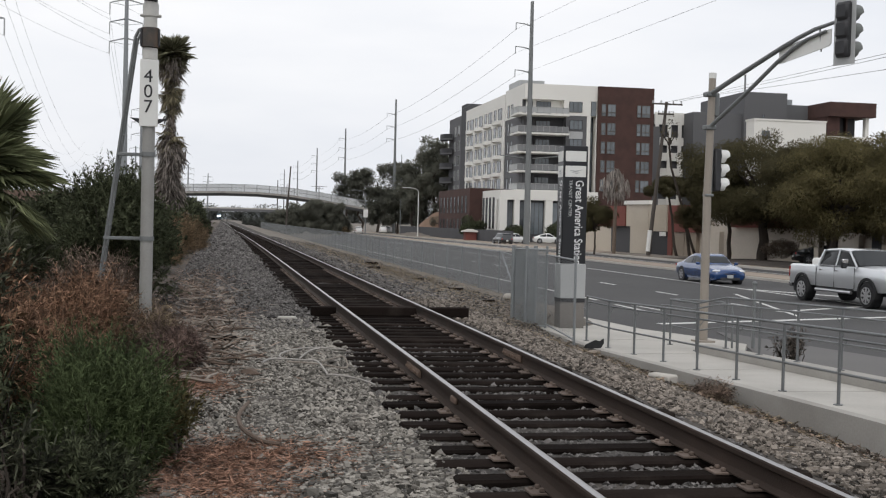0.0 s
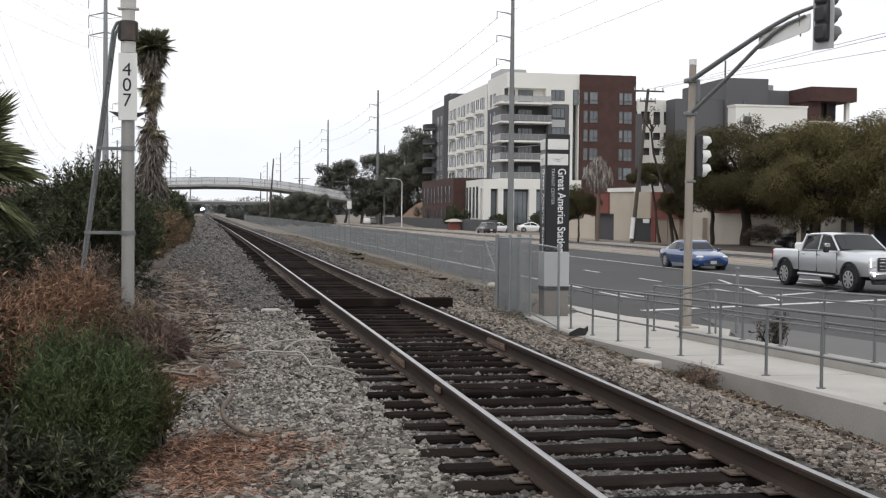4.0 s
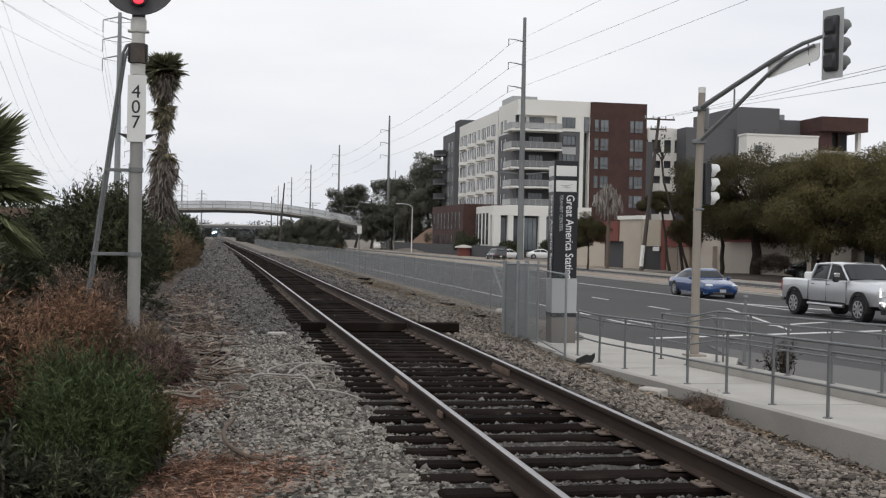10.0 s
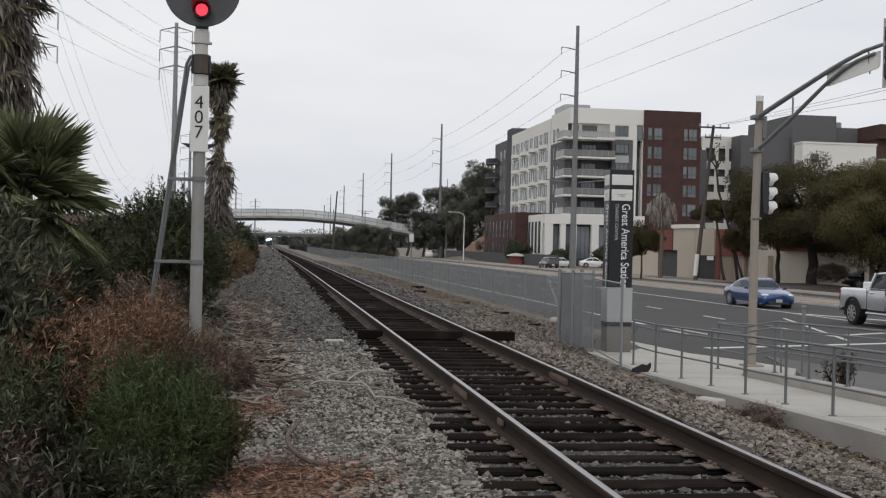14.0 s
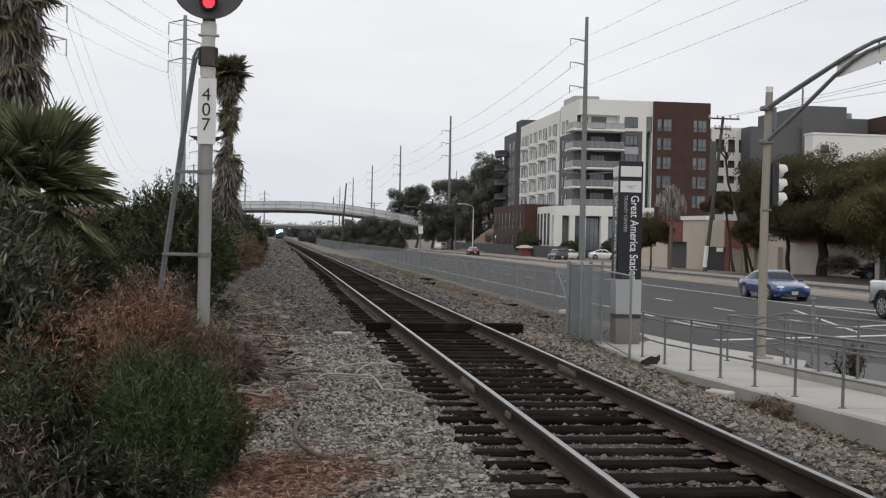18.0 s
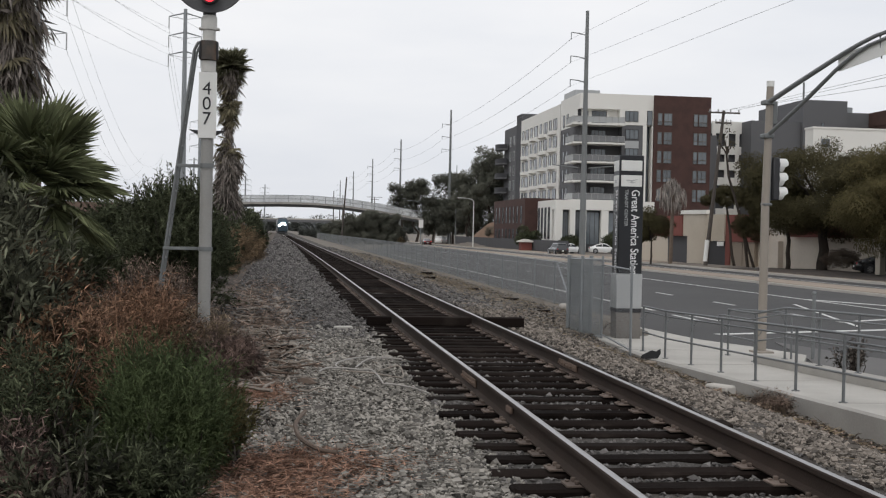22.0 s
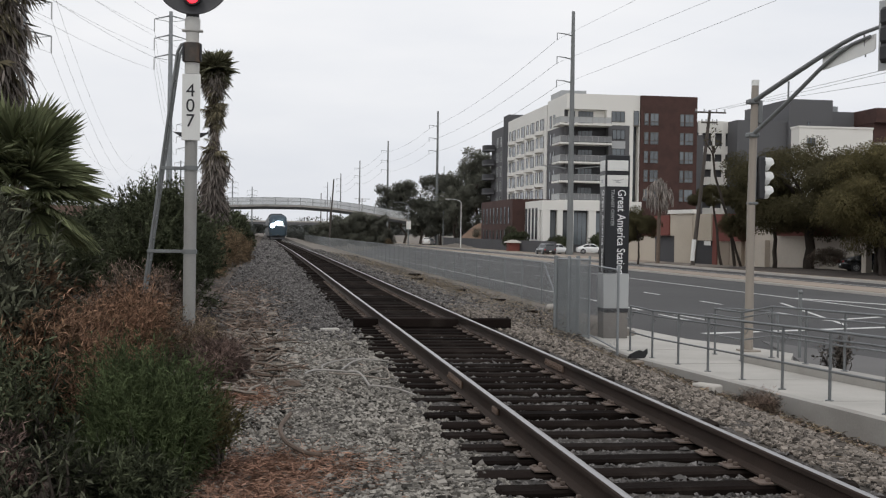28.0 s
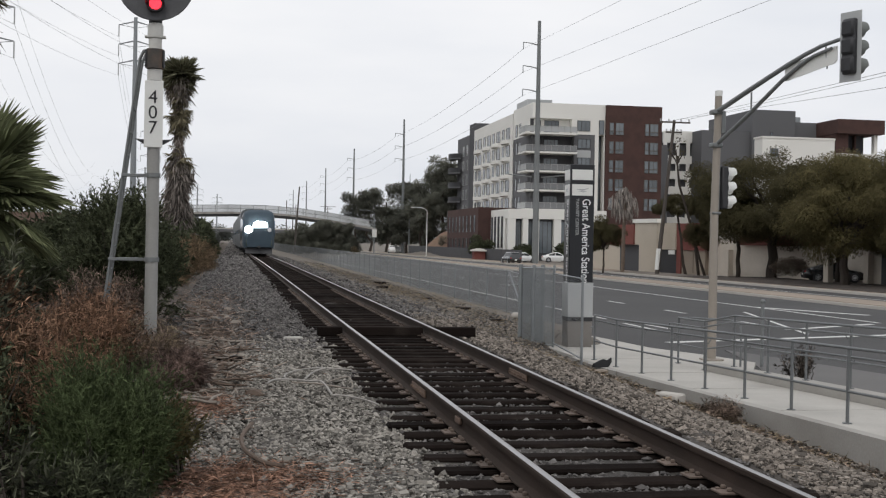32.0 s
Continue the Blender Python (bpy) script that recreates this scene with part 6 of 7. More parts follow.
shrub("shrub", "low grey-green shoots in front of the bush", spread((-1.35, 7.45, 0.18), (0.28, 0.45, 0.22), 11, 0.11, 88, 1.3), 1000, (0.1, 0.019), OLIVE, 89, stems=26, long=0.3, per=14, stiff=0.9, spread_=0.6, fill=0.1)
shrub("shrub", "low dark shoots at the foot of the bush", spread((-0.95, 7.75, 0.14), (0.42, 0.35, 0.16), 14, 0.12, 107, 1.1), 6000, (0.055, 0.011), DKLEAF, 108, stems=20, long=0.22, per=18, stiff=0.8, spread_=0.6)
shrub("shrub", "low dark shoots under the grey-green shrubs", spread((-1.7, 8.9, 0.35), (0.35, 0.9, 0.4), 16, 0.2, 65, 1.3), 9000, (0.07, 0.014), DKLEAF, 66, stems=26, long=0.35, per=18, stiff=0.8, spread_=0.6)
# dry growth
shrub("dry_weeds", "tangle of dry reddish weeds", spread((-1.85, 13.8, 0.40), (0.8, 2.4, 0.44), 40, 0.22, 91, 1.2), 36000, (0.075, 0.010), DRYG, 92, "dry weeds", 60, 0.5, 22, 0.8, 0.8, 0.2)
shrub("dry_weeds", "tangle of dry reddish weeds round the ladder", spread((-2.5, 17.8, 0.22), (0.8, 1.6, 0.26), 30, 0.2, 94, 1.1), 16000, (0.11, 0.010), MULCH, 95, "dry weeds", 40, 0.5, 20, 0.8, 0.8, 0.2)
shrub("dry_weeds", "straw-coloured weeds under the shrubs", spread((-1.62, 10.2, 0.38), (0.4, 1.2, 0.52), 26, 0.2, 96, 1.3), 15000, (0.10, 0.009), DRYG, 97, "dry weeds", 30, 0.4, 18, 0.8, 0.8, 0.2)
shrub("dry_weeds", "grey-brown dead weeds in front of the dark shrub", spread((-2.3, 21.0, 0.45), (0.9, 1.0, 0.5), 24, 0.28, 93, 1.2), 12000, (0.11, 0.010), MULCH, 90, "dry weeds", 30, 0.5, 18, 0.7, 0.8, 0.2)
shrub("dry_weeds", "orange-brown dead leaves among the grey-green shrubs", spread((-1.72, 9.7, 0.5), (0.28, 0.6, 0.36), 14, 0.16, 67, 1.2), 4200, (0.085, 0.022), DEADLEAF, 68, "dry weeds", 24, 0.35, 14, 0.8, 0.8, 0.2)
shrub("dry_weeds", "orange-brown dead leaves on the bank shrubs", spread((-2.35, 11.6, 0.95), (0.35, 0.9, 0.4), 14, 0.18, 69, 1.2), 3600, (0.085, 0.022), DEADLEAF, 60, "dry weeds", 20, 0.35, 14, 0.8, 0.8, 0.2)
shrub("dry_weeds", "low reddish dead stems in front of the shrubs", spread((-1.8, 7.7, 0.15), (0.3, 0.5, 0.22), 14, 0.14, 109, 1.2), 6000, (0.08, 0.011), REDBRUSH, 110, "dry weeds", 26, 0.35, 16, 0.8, 0.8, 0.2)
shrub("dry_weeds", "tall dry weeds between the grey-green shrubs", spread((-2.35, 12.2, 0.5), (0.6, 1.6, 0.6), 26, 0.24, 61, 1.3), 15000, (0.10, 0.010), DRYG, 62, "dry weeds", 40, 0.5, 20, 0.8, 0.8, 0.2)
shrub("dry_weeds", "pale straw weeds at the foot of the bank", spread((-1.3, 15.8, 0.25), (0.5, 1.6, 0.35), 20, 0.18, 63, 1.2), 7000, (0.12, 0.008), STRAW, 64, "dry weeds", 30, 0.4, 16, 0.7, 0.8, 0.2)
shrub("brush_pile", "mound of grey-brown dead brush at the mast", spread((-1.15, 16.6, 0.14), (0.5, 2.2, 0.26), 40, 0.18, 98, 0.8), 26000, (0.16, 0.008), MULCH, 99, "dry weeds", 70, 0.3, 12, 0.3, 1.2, 0.5)
shrub("brush_pile", "dark reddish tip of the dead brush mound", spread((-0.58, 14.5, 0.15), (0.28, 0.8, 0.17), 24, 0.12, 105, 0.9), 11000, (0.13, 0.008), REDBRUSH, 106, "dry weeds", 40, 0.25, 12, 0.3, 1.2, 0.5)
shrub("brush_pile", "dark clump of dead roots against the walkway", spread((6.72, 15.7, -0.54), (0.2, 0.5, 0.07), 14, 0.08, 103, 0.6), 4200, (0.1, 0.007), MULCH, 104, "dry weeds", 30, 0.3, 12, 0.3, 1.2, 0.5)
for k, (x, y, h, r) in enumerate(((-2.6, 47, 1.6, 1.1), (-2.4, 56, 1.4, 1.0), (-3.2, 64, 2.2, 1.5), (-2.2, 80, 2.2, 1.5), (-3.2, 95, 2.6, 2.0), (-3.8, 120, 2.8, 2.2), (-4.6, 150, 3.4, 2.6), (-5.5, 185, 3.6, 3.4), (-6.0, 230, 4, 3.6))):
    shrub("shrub", "green shrub along the track", spread((x - r * 0.3, y, h * 0.5), (r, r * 2.0, h * 0.5), 22, r * 0.38, 110 + k), 6000, (0.2 + 0.002 * y, 0.05 + 0.0006 * y), DKLEAF, 130 + k, long=0.8, per=14)
for k, (x, y, h, r) in enumerate(((-2.2, 42, 0.9, 0.7), (-2.0, 51, 1.6, 0.9), (-1.9, 62, 1.7, 0.9), (-1.8, 73, 1.6, 0.8))):
    shrub("dry_weeds", "dry tan weeds beside the track", spread((x, y, h * 0.45), (r, r * 2.6, h * 0.5), 16, r * 0.4, 150 + k), 6000, (0.2, 0.018), TANGRASS, 160 + k, "dry weeds", long=0.5, per=14)
for k, (x, y, h, r, mt) in enumerate(((-10, 46, 2.3, 2.2, DKLEAF), (-15, 54, 2.3, 2.8, DKLEAF), (-22, 66, 2.6, 4, TREEL), (-8.5, 62, 2.6, 2.2, DKLEAF), (-13, 84, 3.2, 3.4, DKLEAF), (-20, 100, 3.6, 5, DKLEAF), (-30, 90, 3.6, 6, TREEL), (-12, 130, 4.4, 4.0, DKLEAF), (-10, 180, 7.5, 5, DKLEAF))):
    shrub("shrub", "rounded green bush on the bank", spread((x, y, h * 0.5), (r, r, h * 0.5), 30, r * 0.3, 170 + k), 6000, (0.32, 0.1), mt, 190 + k, "bank shrubs", long=0.9, per=12)

# ---- woods across the road and in the distance ----


def wood(label, spots, n_each, leaf, material, seed, tall=True):
    """Far trees that stand together, as one mass with an uneven top."""
    blobs = []
    rng = np.random.default_rng(seed)
    trunks = M()
    for x, y, h, r in spots:
        z0 = float(ground_z(x, y))
        for k in range(30):
            u = unit(rng.normal(size=3))
            f = rng.uniform(0.3 if tall else 0.1, 0.97)
            blobs.append((x + u[0] * r * 0.8, y + u[1] * r * 0.8, z0 + h * f, r * 0.36, r * 0.36, r * 0.3))
        if tall:
            limb(trunks, (x, y, z0 - 0.2), (x + rng.normal() * 0.5, y, z0 + h * 0.8), r * 0.09, r * 0.03, rng)
    ob = new("woods", foliage("woods", n_each * len(spots), blobs, leaf[0], leaf[1], material, seed, up=0.0, wild=0.9, hollow=0.4))
    tagged(ob, label, "woods", kind="stuff")
    if tall:
        tagged(new("trunks", mesh("trunks", trunks, BARK)), "slender grey tree trunks of the woods", "tree trunks", kind="stuff")
    return ob


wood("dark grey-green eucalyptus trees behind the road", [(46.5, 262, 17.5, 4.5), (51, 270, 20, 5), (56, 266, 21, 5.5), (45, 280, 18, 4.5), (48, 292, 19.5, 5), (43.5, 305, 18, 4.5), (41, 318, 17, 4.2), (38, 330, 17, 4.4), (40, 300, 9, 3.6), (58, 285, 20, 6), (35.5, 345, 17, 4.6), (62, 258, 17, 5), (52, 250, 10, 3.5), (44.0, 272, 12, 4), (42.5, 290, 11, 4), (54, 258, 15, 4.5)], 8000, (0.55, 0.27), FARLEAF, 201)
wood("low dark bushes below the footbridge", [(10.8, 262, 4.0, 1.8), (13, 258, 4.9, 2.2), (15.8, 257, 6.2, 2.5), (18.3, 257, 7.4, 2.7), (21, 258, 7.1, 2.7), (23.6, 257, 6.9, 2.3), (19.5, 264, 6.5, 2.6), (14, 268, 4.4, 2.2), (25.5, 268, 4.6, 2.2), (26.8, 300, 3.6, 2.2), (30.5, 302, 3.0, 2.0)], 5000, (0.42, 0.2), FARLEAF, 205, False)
wood("low dry bush at the roadside", [(25.6, 258, 1.7, 1.1), (26.6, 260, 1.5, 1.0)], 2500, (0.25, 0.08), STRAW, 207, False)
rng = np.random.default_rng(9)
wood("distant tree line on the horizon", [(x, 1040 + 30 * math.sin(x * 0.03), 7 + 5 * abs(math.sin(x * 0.05)) + rng.uniform(0, 2.5), 10) for x in range(-300, 420, 11)], 700, (1.8, 1.0), HAZELEAF, 211, False)
wood("bushes beyond the bridge along the track", [(9, 380, 2.2, 3), (11, 420, 2.6, 4), (14, 350, 2.4, 3), (18, 400, 3.5, 4), (26, 430, 4.5, 5), (-7, 340, 3, 3), (-9, 300, 4.5, 4), (-11, 270, 5, 4), (-8, 420, 3.5, 4)], 3000, (0.6, 0.28), HAZELEAF, 215, False)

bank = M()
rng = np.random.default_rng(41)
for i in range(15):
    for j in range(8):
        u, w = i / 14, j / 7
        bx, by = 41.2 + 10 * w, 226 + 66 * u
        bank.v.append((bx, by, float(ground_z(bx, by)) + (0.14 if 0 < i < 14 and 0 < j < 7 else -0.1) + 0.05 * rng.normal()))
bank.f = [(i * 8 + j, i * 8 + j + 1, (i + 1) * 8 + j + 1, (i + 1) * 8 + j) for i in range(14) for j in range(7)]
tagged(new("earth_bank", mesh("earth_bank", bank, EARTH)), "bare orange-brown earth bank behind the boundary fence", "earth bank", kind="structure")

wood("scrubby bushes on the earth bank", [(43.5, 243, 2.2, 1.2), (46.2, 258, 2.0, 1.3), (48.5, 240, 2.4, 1.3), (44.6, 270, 2.6, 1.5), (50, 248, 2.6, 1.5)], 1500, (0.26, 0.1), FARLEAF, 219, False)

# far road overpass beyond the footbridge
over = thing("road_overpass", "distant pale concrete road bridge over the track", "bridge", at=(0, 650, 0))
part("deck", M().prism([(-60, 5.3), (40, 5.3), (60, 4.6), (60, 6.0), (40, 6.7), (-60, 6.5)], 0, 9), STUCG, over)
part("parapet", M().prism([(-60, 6.51), (40, 6.71), (60, 6.01), (60, 6.7), (40, 7.4), (-60, 7.2)], 0, 0.3), CONC, over)
for x in (-9.0, 30.0):
    part("pier", M().box(x, 4.5, 2.4, 1.3, 6.0, 5.8, 0.1), CONCW, over)
part("abutment", M().prism([(24, -0.9), (36, 5.29), (60, 4.59), (60, -0.9)], 0.5, 8.5), TAN, over, "tan sloping abutment")
part("abutment", M().prism([(-14, -0.9), (-60, -0.9), (-60, 5.29), (-26, 5.29)], 0.5, 8.5), TAN, over, "tan sloping abutment")

# tan house behind the bank shrubs
house = thing("bungalow", "tan stucco bungalow with a low brown roof behind shrubs", "house", at=(-14.4, 78, -0.8), turn=8)
part("wall", M().box(0, 0, 1.2, 13, 8, 2.8), STUCB, house)
part("roof", M().prism([(-7.1, 2.58), (7.1, 2.58), (4.5, 3.9), (-4.5, 3.9)], -4.5, 4.5), ROOFT, house, "brown low-pitched roof")

# dark wall with a hatch and low fence along the far pavement
fw = thing("boundary_fence", "long dark mesh boundary fence along the far pavement", "fence")
for k in range(34):
    part("panel", M().box(40.7, 166 + 3.2 * k, -0.1, 0.06, 3.1, 1.9), STUCD, fw)
hut = thing("small_kiosk", "small red kiosk with a white roof", "kiosk", at=(39.6, 189, -1.1))
part("body", M().box(0, 0, 0.75, 1.8, 1.8, 1.5), REDW, hut)
part("roof", M().loft([[(-1.3, -1.3, 1.5), (1.3, -1.3, 1.5), (1.3, 1.3, 1.5), (-1.3, 1.3, 1.5)], [(-1.2, -1.2, 1.68), (1.2, -1.2, 1.68), (1.2, 1.2, 1.68), (-1.2, 1.2, 1.68)], [(-0.3, -0.3, 2.0), (0.3, -0.3, 2.0), (0.3, 0.3, 2.0), (-0.3, 0.3, 2.0)]]), KERB, hut)

rng = np.random.default_rng(17)
hx = np.linspace(-2600, 2600, 90)
hz = 7 + 4 * np.sin(hx * 0.004 + 1) + 2.5 * np.sin(hx * 0.013) + 1.0 * rng.normal(size=90)
hv = np.concatenate([np.stack([hx, 0 * hx + 1700, 0 * hx - 4], 1), np.stack([hx, 0 * hx + 1850, hz], 1), np.stack([hx, 0 * hx + 2300, hz * 0.7], 1)])
k = np.arange(89)
hf = np.concatenate([np.stack([k, k + 1, k + 91, k + 90], 1), np.stack([k + 90, k + 91, k + 181, k + 180], 1)])
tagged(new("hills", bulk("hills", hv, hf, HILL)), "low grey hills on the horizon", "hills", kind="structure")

# ---- vehicles: each faces -y, origin on the road under its middle ----


def wheel(parent, x, y, r, w, out, spokes=6):
    wh = part("wheel", M().tube([(x - w / 2, y, r), (x + w / 2, y, r)], r * 0.62, 18), DARKM, parent)
    rings = []
    for d, q in ((-0.5, 0.66), (-0.5, 0.92), (-0.38, 1.0), (0.38, 1.0), (0.5, 0.92), (0.5, 0.66)):
        rings.append([(x + d * w, y + q * r * math.cos(2 * math.pi * j / 22), r + q * r * math.sin(2 * math.pi * j / 22)) for j in range(22)])
    part("tyre", M().loft(rings, False), RUBBER, wh, "black rubber tyre")
    rim = M()
    xo = x + out * w * 0.5
    for k in range(spokes):
        a = 2 * math.pi * k / spokes
        rot = Matrix.Rotation(a, 3, "X")
        rim.box(xo + out * 0.004, y, r, 0.03, r * 0.17, r * 0.6, 0.006, None)
        n8 = rim.v[-24:]
        rim.v[-24:] = [tuple(rot @ (Vector(p) - Vector((xo, y, r)) + Vector((0, 0, r * 0.33))) + Vector((xo, y, r))) for p in n8]
    rings = []
    for d, q in ((-0.02, 0.6), (0.012, 0.62), (0.012, 0.68), (-0.02, 0.68)):
        rings.append([(xo + out * d, y + q * r * math.cos(2 * math.pi * j / 22), r + q * r * math.sin(2 * math.pi * j / 22)) for j in range(22)])
    rim.loft(rings, False)
    rim.tube([(xo - 0.02, y, r), (xo + out * 0.02, y, r)], r * 0.16, 10)
    part("rim", rim, ALLOY, wh, "silver alloy rim")
    return wh


def ring(y, w, zb, zt, shoulder=0.1, tuck=0.9, crown=0.04):
    """A body section at y: half width w, from sill zb to belt zt."""
    h = zt - zb
    return [(-w * tuck, y, zb), (-w, y, zb + h * 0.35), (-w, y, zb + h * 0.65), (-w * 0.97, y, zt - shoulder), (-w * 0.88, y, zt), (-w * 0.4, y, zt + crown), (w * 0.4, y, zt + crown), (w * 0.88, y, zt), (w * 0.97, y, zt - shoulder), (w, y, zb + h * 0.65), (w, y, zb + h * 0.35), (w * tuck, y, zb)]


def cab(y, wb, wt, zb, zt):
    return [(-wb, y, zb), (-wt, y, zt - 0.06), (-wt * 0.9, y, zt), (wt * 0.9, y, zt), (wt, y, zt - 0.06), (wb, y, zb)]


def smooth_rows(rows, k=4):
    """Rows of numbers drawn out to a smooth run."""
    a = np.array(rows, float)
    out = []
    for i in range(len(a) - 1):
        p0, p1, p2, p3 = a[max(i - 1, 0)], a[i], a[i + 1], a[min(i + 2, len(a) - 1)]
        for j in range(k):
            t = j / k
            out.append(0.5 * (2 * p1 + (p2 - p0) * t + (2 * p0 - 5 * p1 + 4 * p2 - p3) * t * t + (3 * p1 - p0 - 3 * p2 + p3) * t ** 3))
    return [tuple(r) for r in out] + [tuple(a[-1])]


def car(name, label, body_mat, length, width, height, at, turn=0, suv=False, brake=False, group="cars"):
    ob = thing(name, label, "car", group, at=at, turn=turn)
    L, w = length / 2, width / 2
    belt = height * (0.64 if not suv else 0.6)
    zb = 0.2 if not suv else 0.28
    st = [(-L, 0.72, zb + 0.1, belt * 0.66), (-L + 0.12, 0.88, zb, belt * 0.74), (-L + 0.5, 0.97, zb - 0.02, belt * 0.84), (-L * 0.42, 1.0, zb, belt), (0, 1.0, zb, belt * 1.02), (L * 0.5, 1.0, zb, belt * 1.03), (L - 0.45, 0.97, zb, belt * 1.02), (L - 0.1, 0.9, zb + 0.05, belt * 0.98), (L, 0.78, zb + 0.15, belt * 0.9)]
    part("body", M().loft([ring(y, w * f, a, b) for y, f, a, b in smooth_rows(st)]), body_mat, ob)
    wb, wt = w * 0.9, w * 0.72
    rear = L * 0.86 if not suv else L * 0.95
    back = rear - (1.05 if not suv else 0.35)
    gl = smooth_rows([(-L * 0.46, wb * 0.95, wb * 0.92, belt - 0.04, belt + 0.01), (-L * 0.14, wb, wt, belt - 0.03, height - 0.05), (L * 0.12, wb, wt, belt - 0.02, height), (back, wb, wt * 0.98, belt - 0.02, height - (0.12 if not suv else 0.02)), (rear, wb * 0.93, wb * 0.86, belt - 0.03, belt + 0.03)], 5)
    cabin = part("cabin", M().loft([cab(*q) for q in gl]), body_mat, ob, "painted roof and pillars")

    def sheet(name, rows):
        """A thin curved pane through rows of points, drawn slightly thick."""
        m = M()
        c = Vector((0, 0, belt))
        rings = []
        for row in rows:
            inner = [Vector(p) + (c - Vector(p)).normalized() * 0.02 for p in row]
            rings.append([tuple(p) for p in row] + [tuple(p) for p in reversed(inner)])
        return part(name, m.loft(rings), CARGLASS, cabin, "dark glass")

    def across(rows, lift):
        return [[(f * q[2] * 0.86, q[0], q[4] + lift * (1 - 0.4 * f * f)) for f in (-1, -0.5, 0, 0.5, 1)] for q in rows]

    sheet("windscreen", across([q for q in gl if -L * 0.44 < q[0] < -L * 0.17], 0.016))
    sheet("rear_window", across([q for q in gl if back + 0.12 < q[0] < rear - 0.1], 0.016))
    for s in (-1, 1):
        for y0, y1 in ((-L * 0.34, L * 0.1), (L * 0.13, back + (0.35 if not suv else -0.05))):
            rows = []
            for k in range(7):
                y = y0 + (y1 - y0) * k / 6
                q = [float(np.interp(y, [g[0] for g in gl], [g[i] for g in gl])) for i in range(5)]
                rows.append([(s * (q[1] + (q[2] - q[1]) * f + 0.012), y, q[3] + (q[4] - 0.06 - q[3]) * f) for f in (0.14, 0.5, 0.9)])
            sheet("side_window", rows)
        part("mirror", M().box(s * (w + 0.07), -L * 0.36, belt + 0.05, 0.2, 0.1, 0.13, 0.03), body_mat, ob)
        part("headlamp", M().ball((s * w * 0.66, -L + 0.2, belt * 0.7), w * 0.24, 0.2, 0.075, 10, 6), LAMPW, ob, "clear headlamp")
        part("tail_lamp", M().box(s * w * 0.74, L - 0.06, belt * 0.84, w * 0.32, 0.12, 0.16, 0.03), BRAKE if brake else LAMPR, ob, "red tail lamp")
        for yy in (-L * 0.6, L * 0.57):
            part("wheel_arch", M().tube([(s * (w - 0.25), yy, 0.34), (s * (w + 0.006), yy, 0.34)], 0.4, 20), DARKM, ob)
            wheel(ob, s * (w - 0.1), yy, 0.33 if not suv else 0.37, 0.21, s)
    part("grille", M().box(0, -L + 0.05, belt * 0.56, w * 0.7, 0.12, 0.08, 0.03), DARKM, ob)
    part("lower_grille", M().box(0, -L + 0.03, belt * 0.3, w * 1.1, 0.08, 0.14, 0.02), DARKM, ob)
    part("number_plate", M().box(0, -L - 0.012, belt * 0.42, 0.31, 0.02, 0.15, 0.005), GREYP, ob, "pale plate")
    part("number_plate", M().box(0, L + 0.005, belt * 0.6, 0.32, 0.02, 0.15, 0.005), WHITEP, ob, "white plate")
    return ob


coupe = car("coupe", "glossy blue two-door coupe on the road", BLUECAR, 4.85, 1.82, 1.38, (23.55, 54.9, -0.82))
red_car = car("sedan", "dark red sedan driving away with lit tail lamps", REDCAR, 4.7, 1.8, 1.45, (52, 140, -1.0), 180, brake=True)
suv_car = car("suv", "white sport utility car driving away", WHITECAR, 4.7, 1.85, 1.7, (33, 290, -1.29), 180, True)
car("parked_suv", "black hatchback waiting at the far kerb", BLACKCAR, 4.4, 1.8, 1.6, (37.6, 158, -1.02), 185, True, group="parked cars")
car("parked_car", "white sedan parked at the apartments", WHITECAR, 4.7, 1.8, 1.45, (41.6, 168, -0.95), 120, group="parked cars")
car("parked_car", "white hatchback parked at the apartments", WHITECAR, 4.5, 1.8, 1.5, (48.5, 174, -0.95), 80, group="parked cars")
car("parked_car", "dark sedan parked by the podium", BLACKCAR, 4.5, 1.8, 1.45, (53.5, 176, -0.95), 80, group="parked cars")
car("parked_suv", "white van-like car parked beyond the pole", WHITECAR, 4.8, 1.9, 1.9, (38.6, 287, -1.2), 170, True, group="parked cars")
car("parked_suv", "silver car parked beside a pole", SILVER, 4.6, 1.85, 1.7, (40.6, 296, -1.2), 185, True, group="parked cars")
car("parked_car", "dark sedan parked under the trees", BLACKCAR, 4.7, 1.8, 1.45, (46.1, 85.5, -0.72), 75, group="parked cars")

# pick-up truck
truck = thing("pickup_truck", "silver crew-cab pick-up truck with chrome trim on the road", "truck", at=(22.3, 38.75, -0.79))
TW = 1.02
part("bed", M().loft([ring(y, TW * f, 0.62, 1.34, 0.05, 0.97, 0.0) for y, f in ((1.25, 0.985), (1.3, 1.0), (2.95, 1.0), (3.12, 0.985))]), SILVER, truck, "silver cargo bed")
part("cab_body", M().loft([ring(y, TW * f, 0.56, b, 0.06, 0.97, 0.0) for y, f, b in ((-1.25, 1.0, 1.36), (-1.2, 1.0, 1.38), (1.15, 1.0, 1.36), (1.22, 0.99, 1.34))]), SILVER, truck)
part("bonnet", M().loft([ring(y, TW * f, a, b, 0.1, 0.95, 0.05) for y, f, a, b in ((-3.12, 0.86, 0.62, 1.16), (-3.05, 0.95, 0.58, 1.24), (-2.7, 1.0, 0.56, 1.32), (-1.27, 1.0, 0.56, 1.38))]), SILVER, truck)
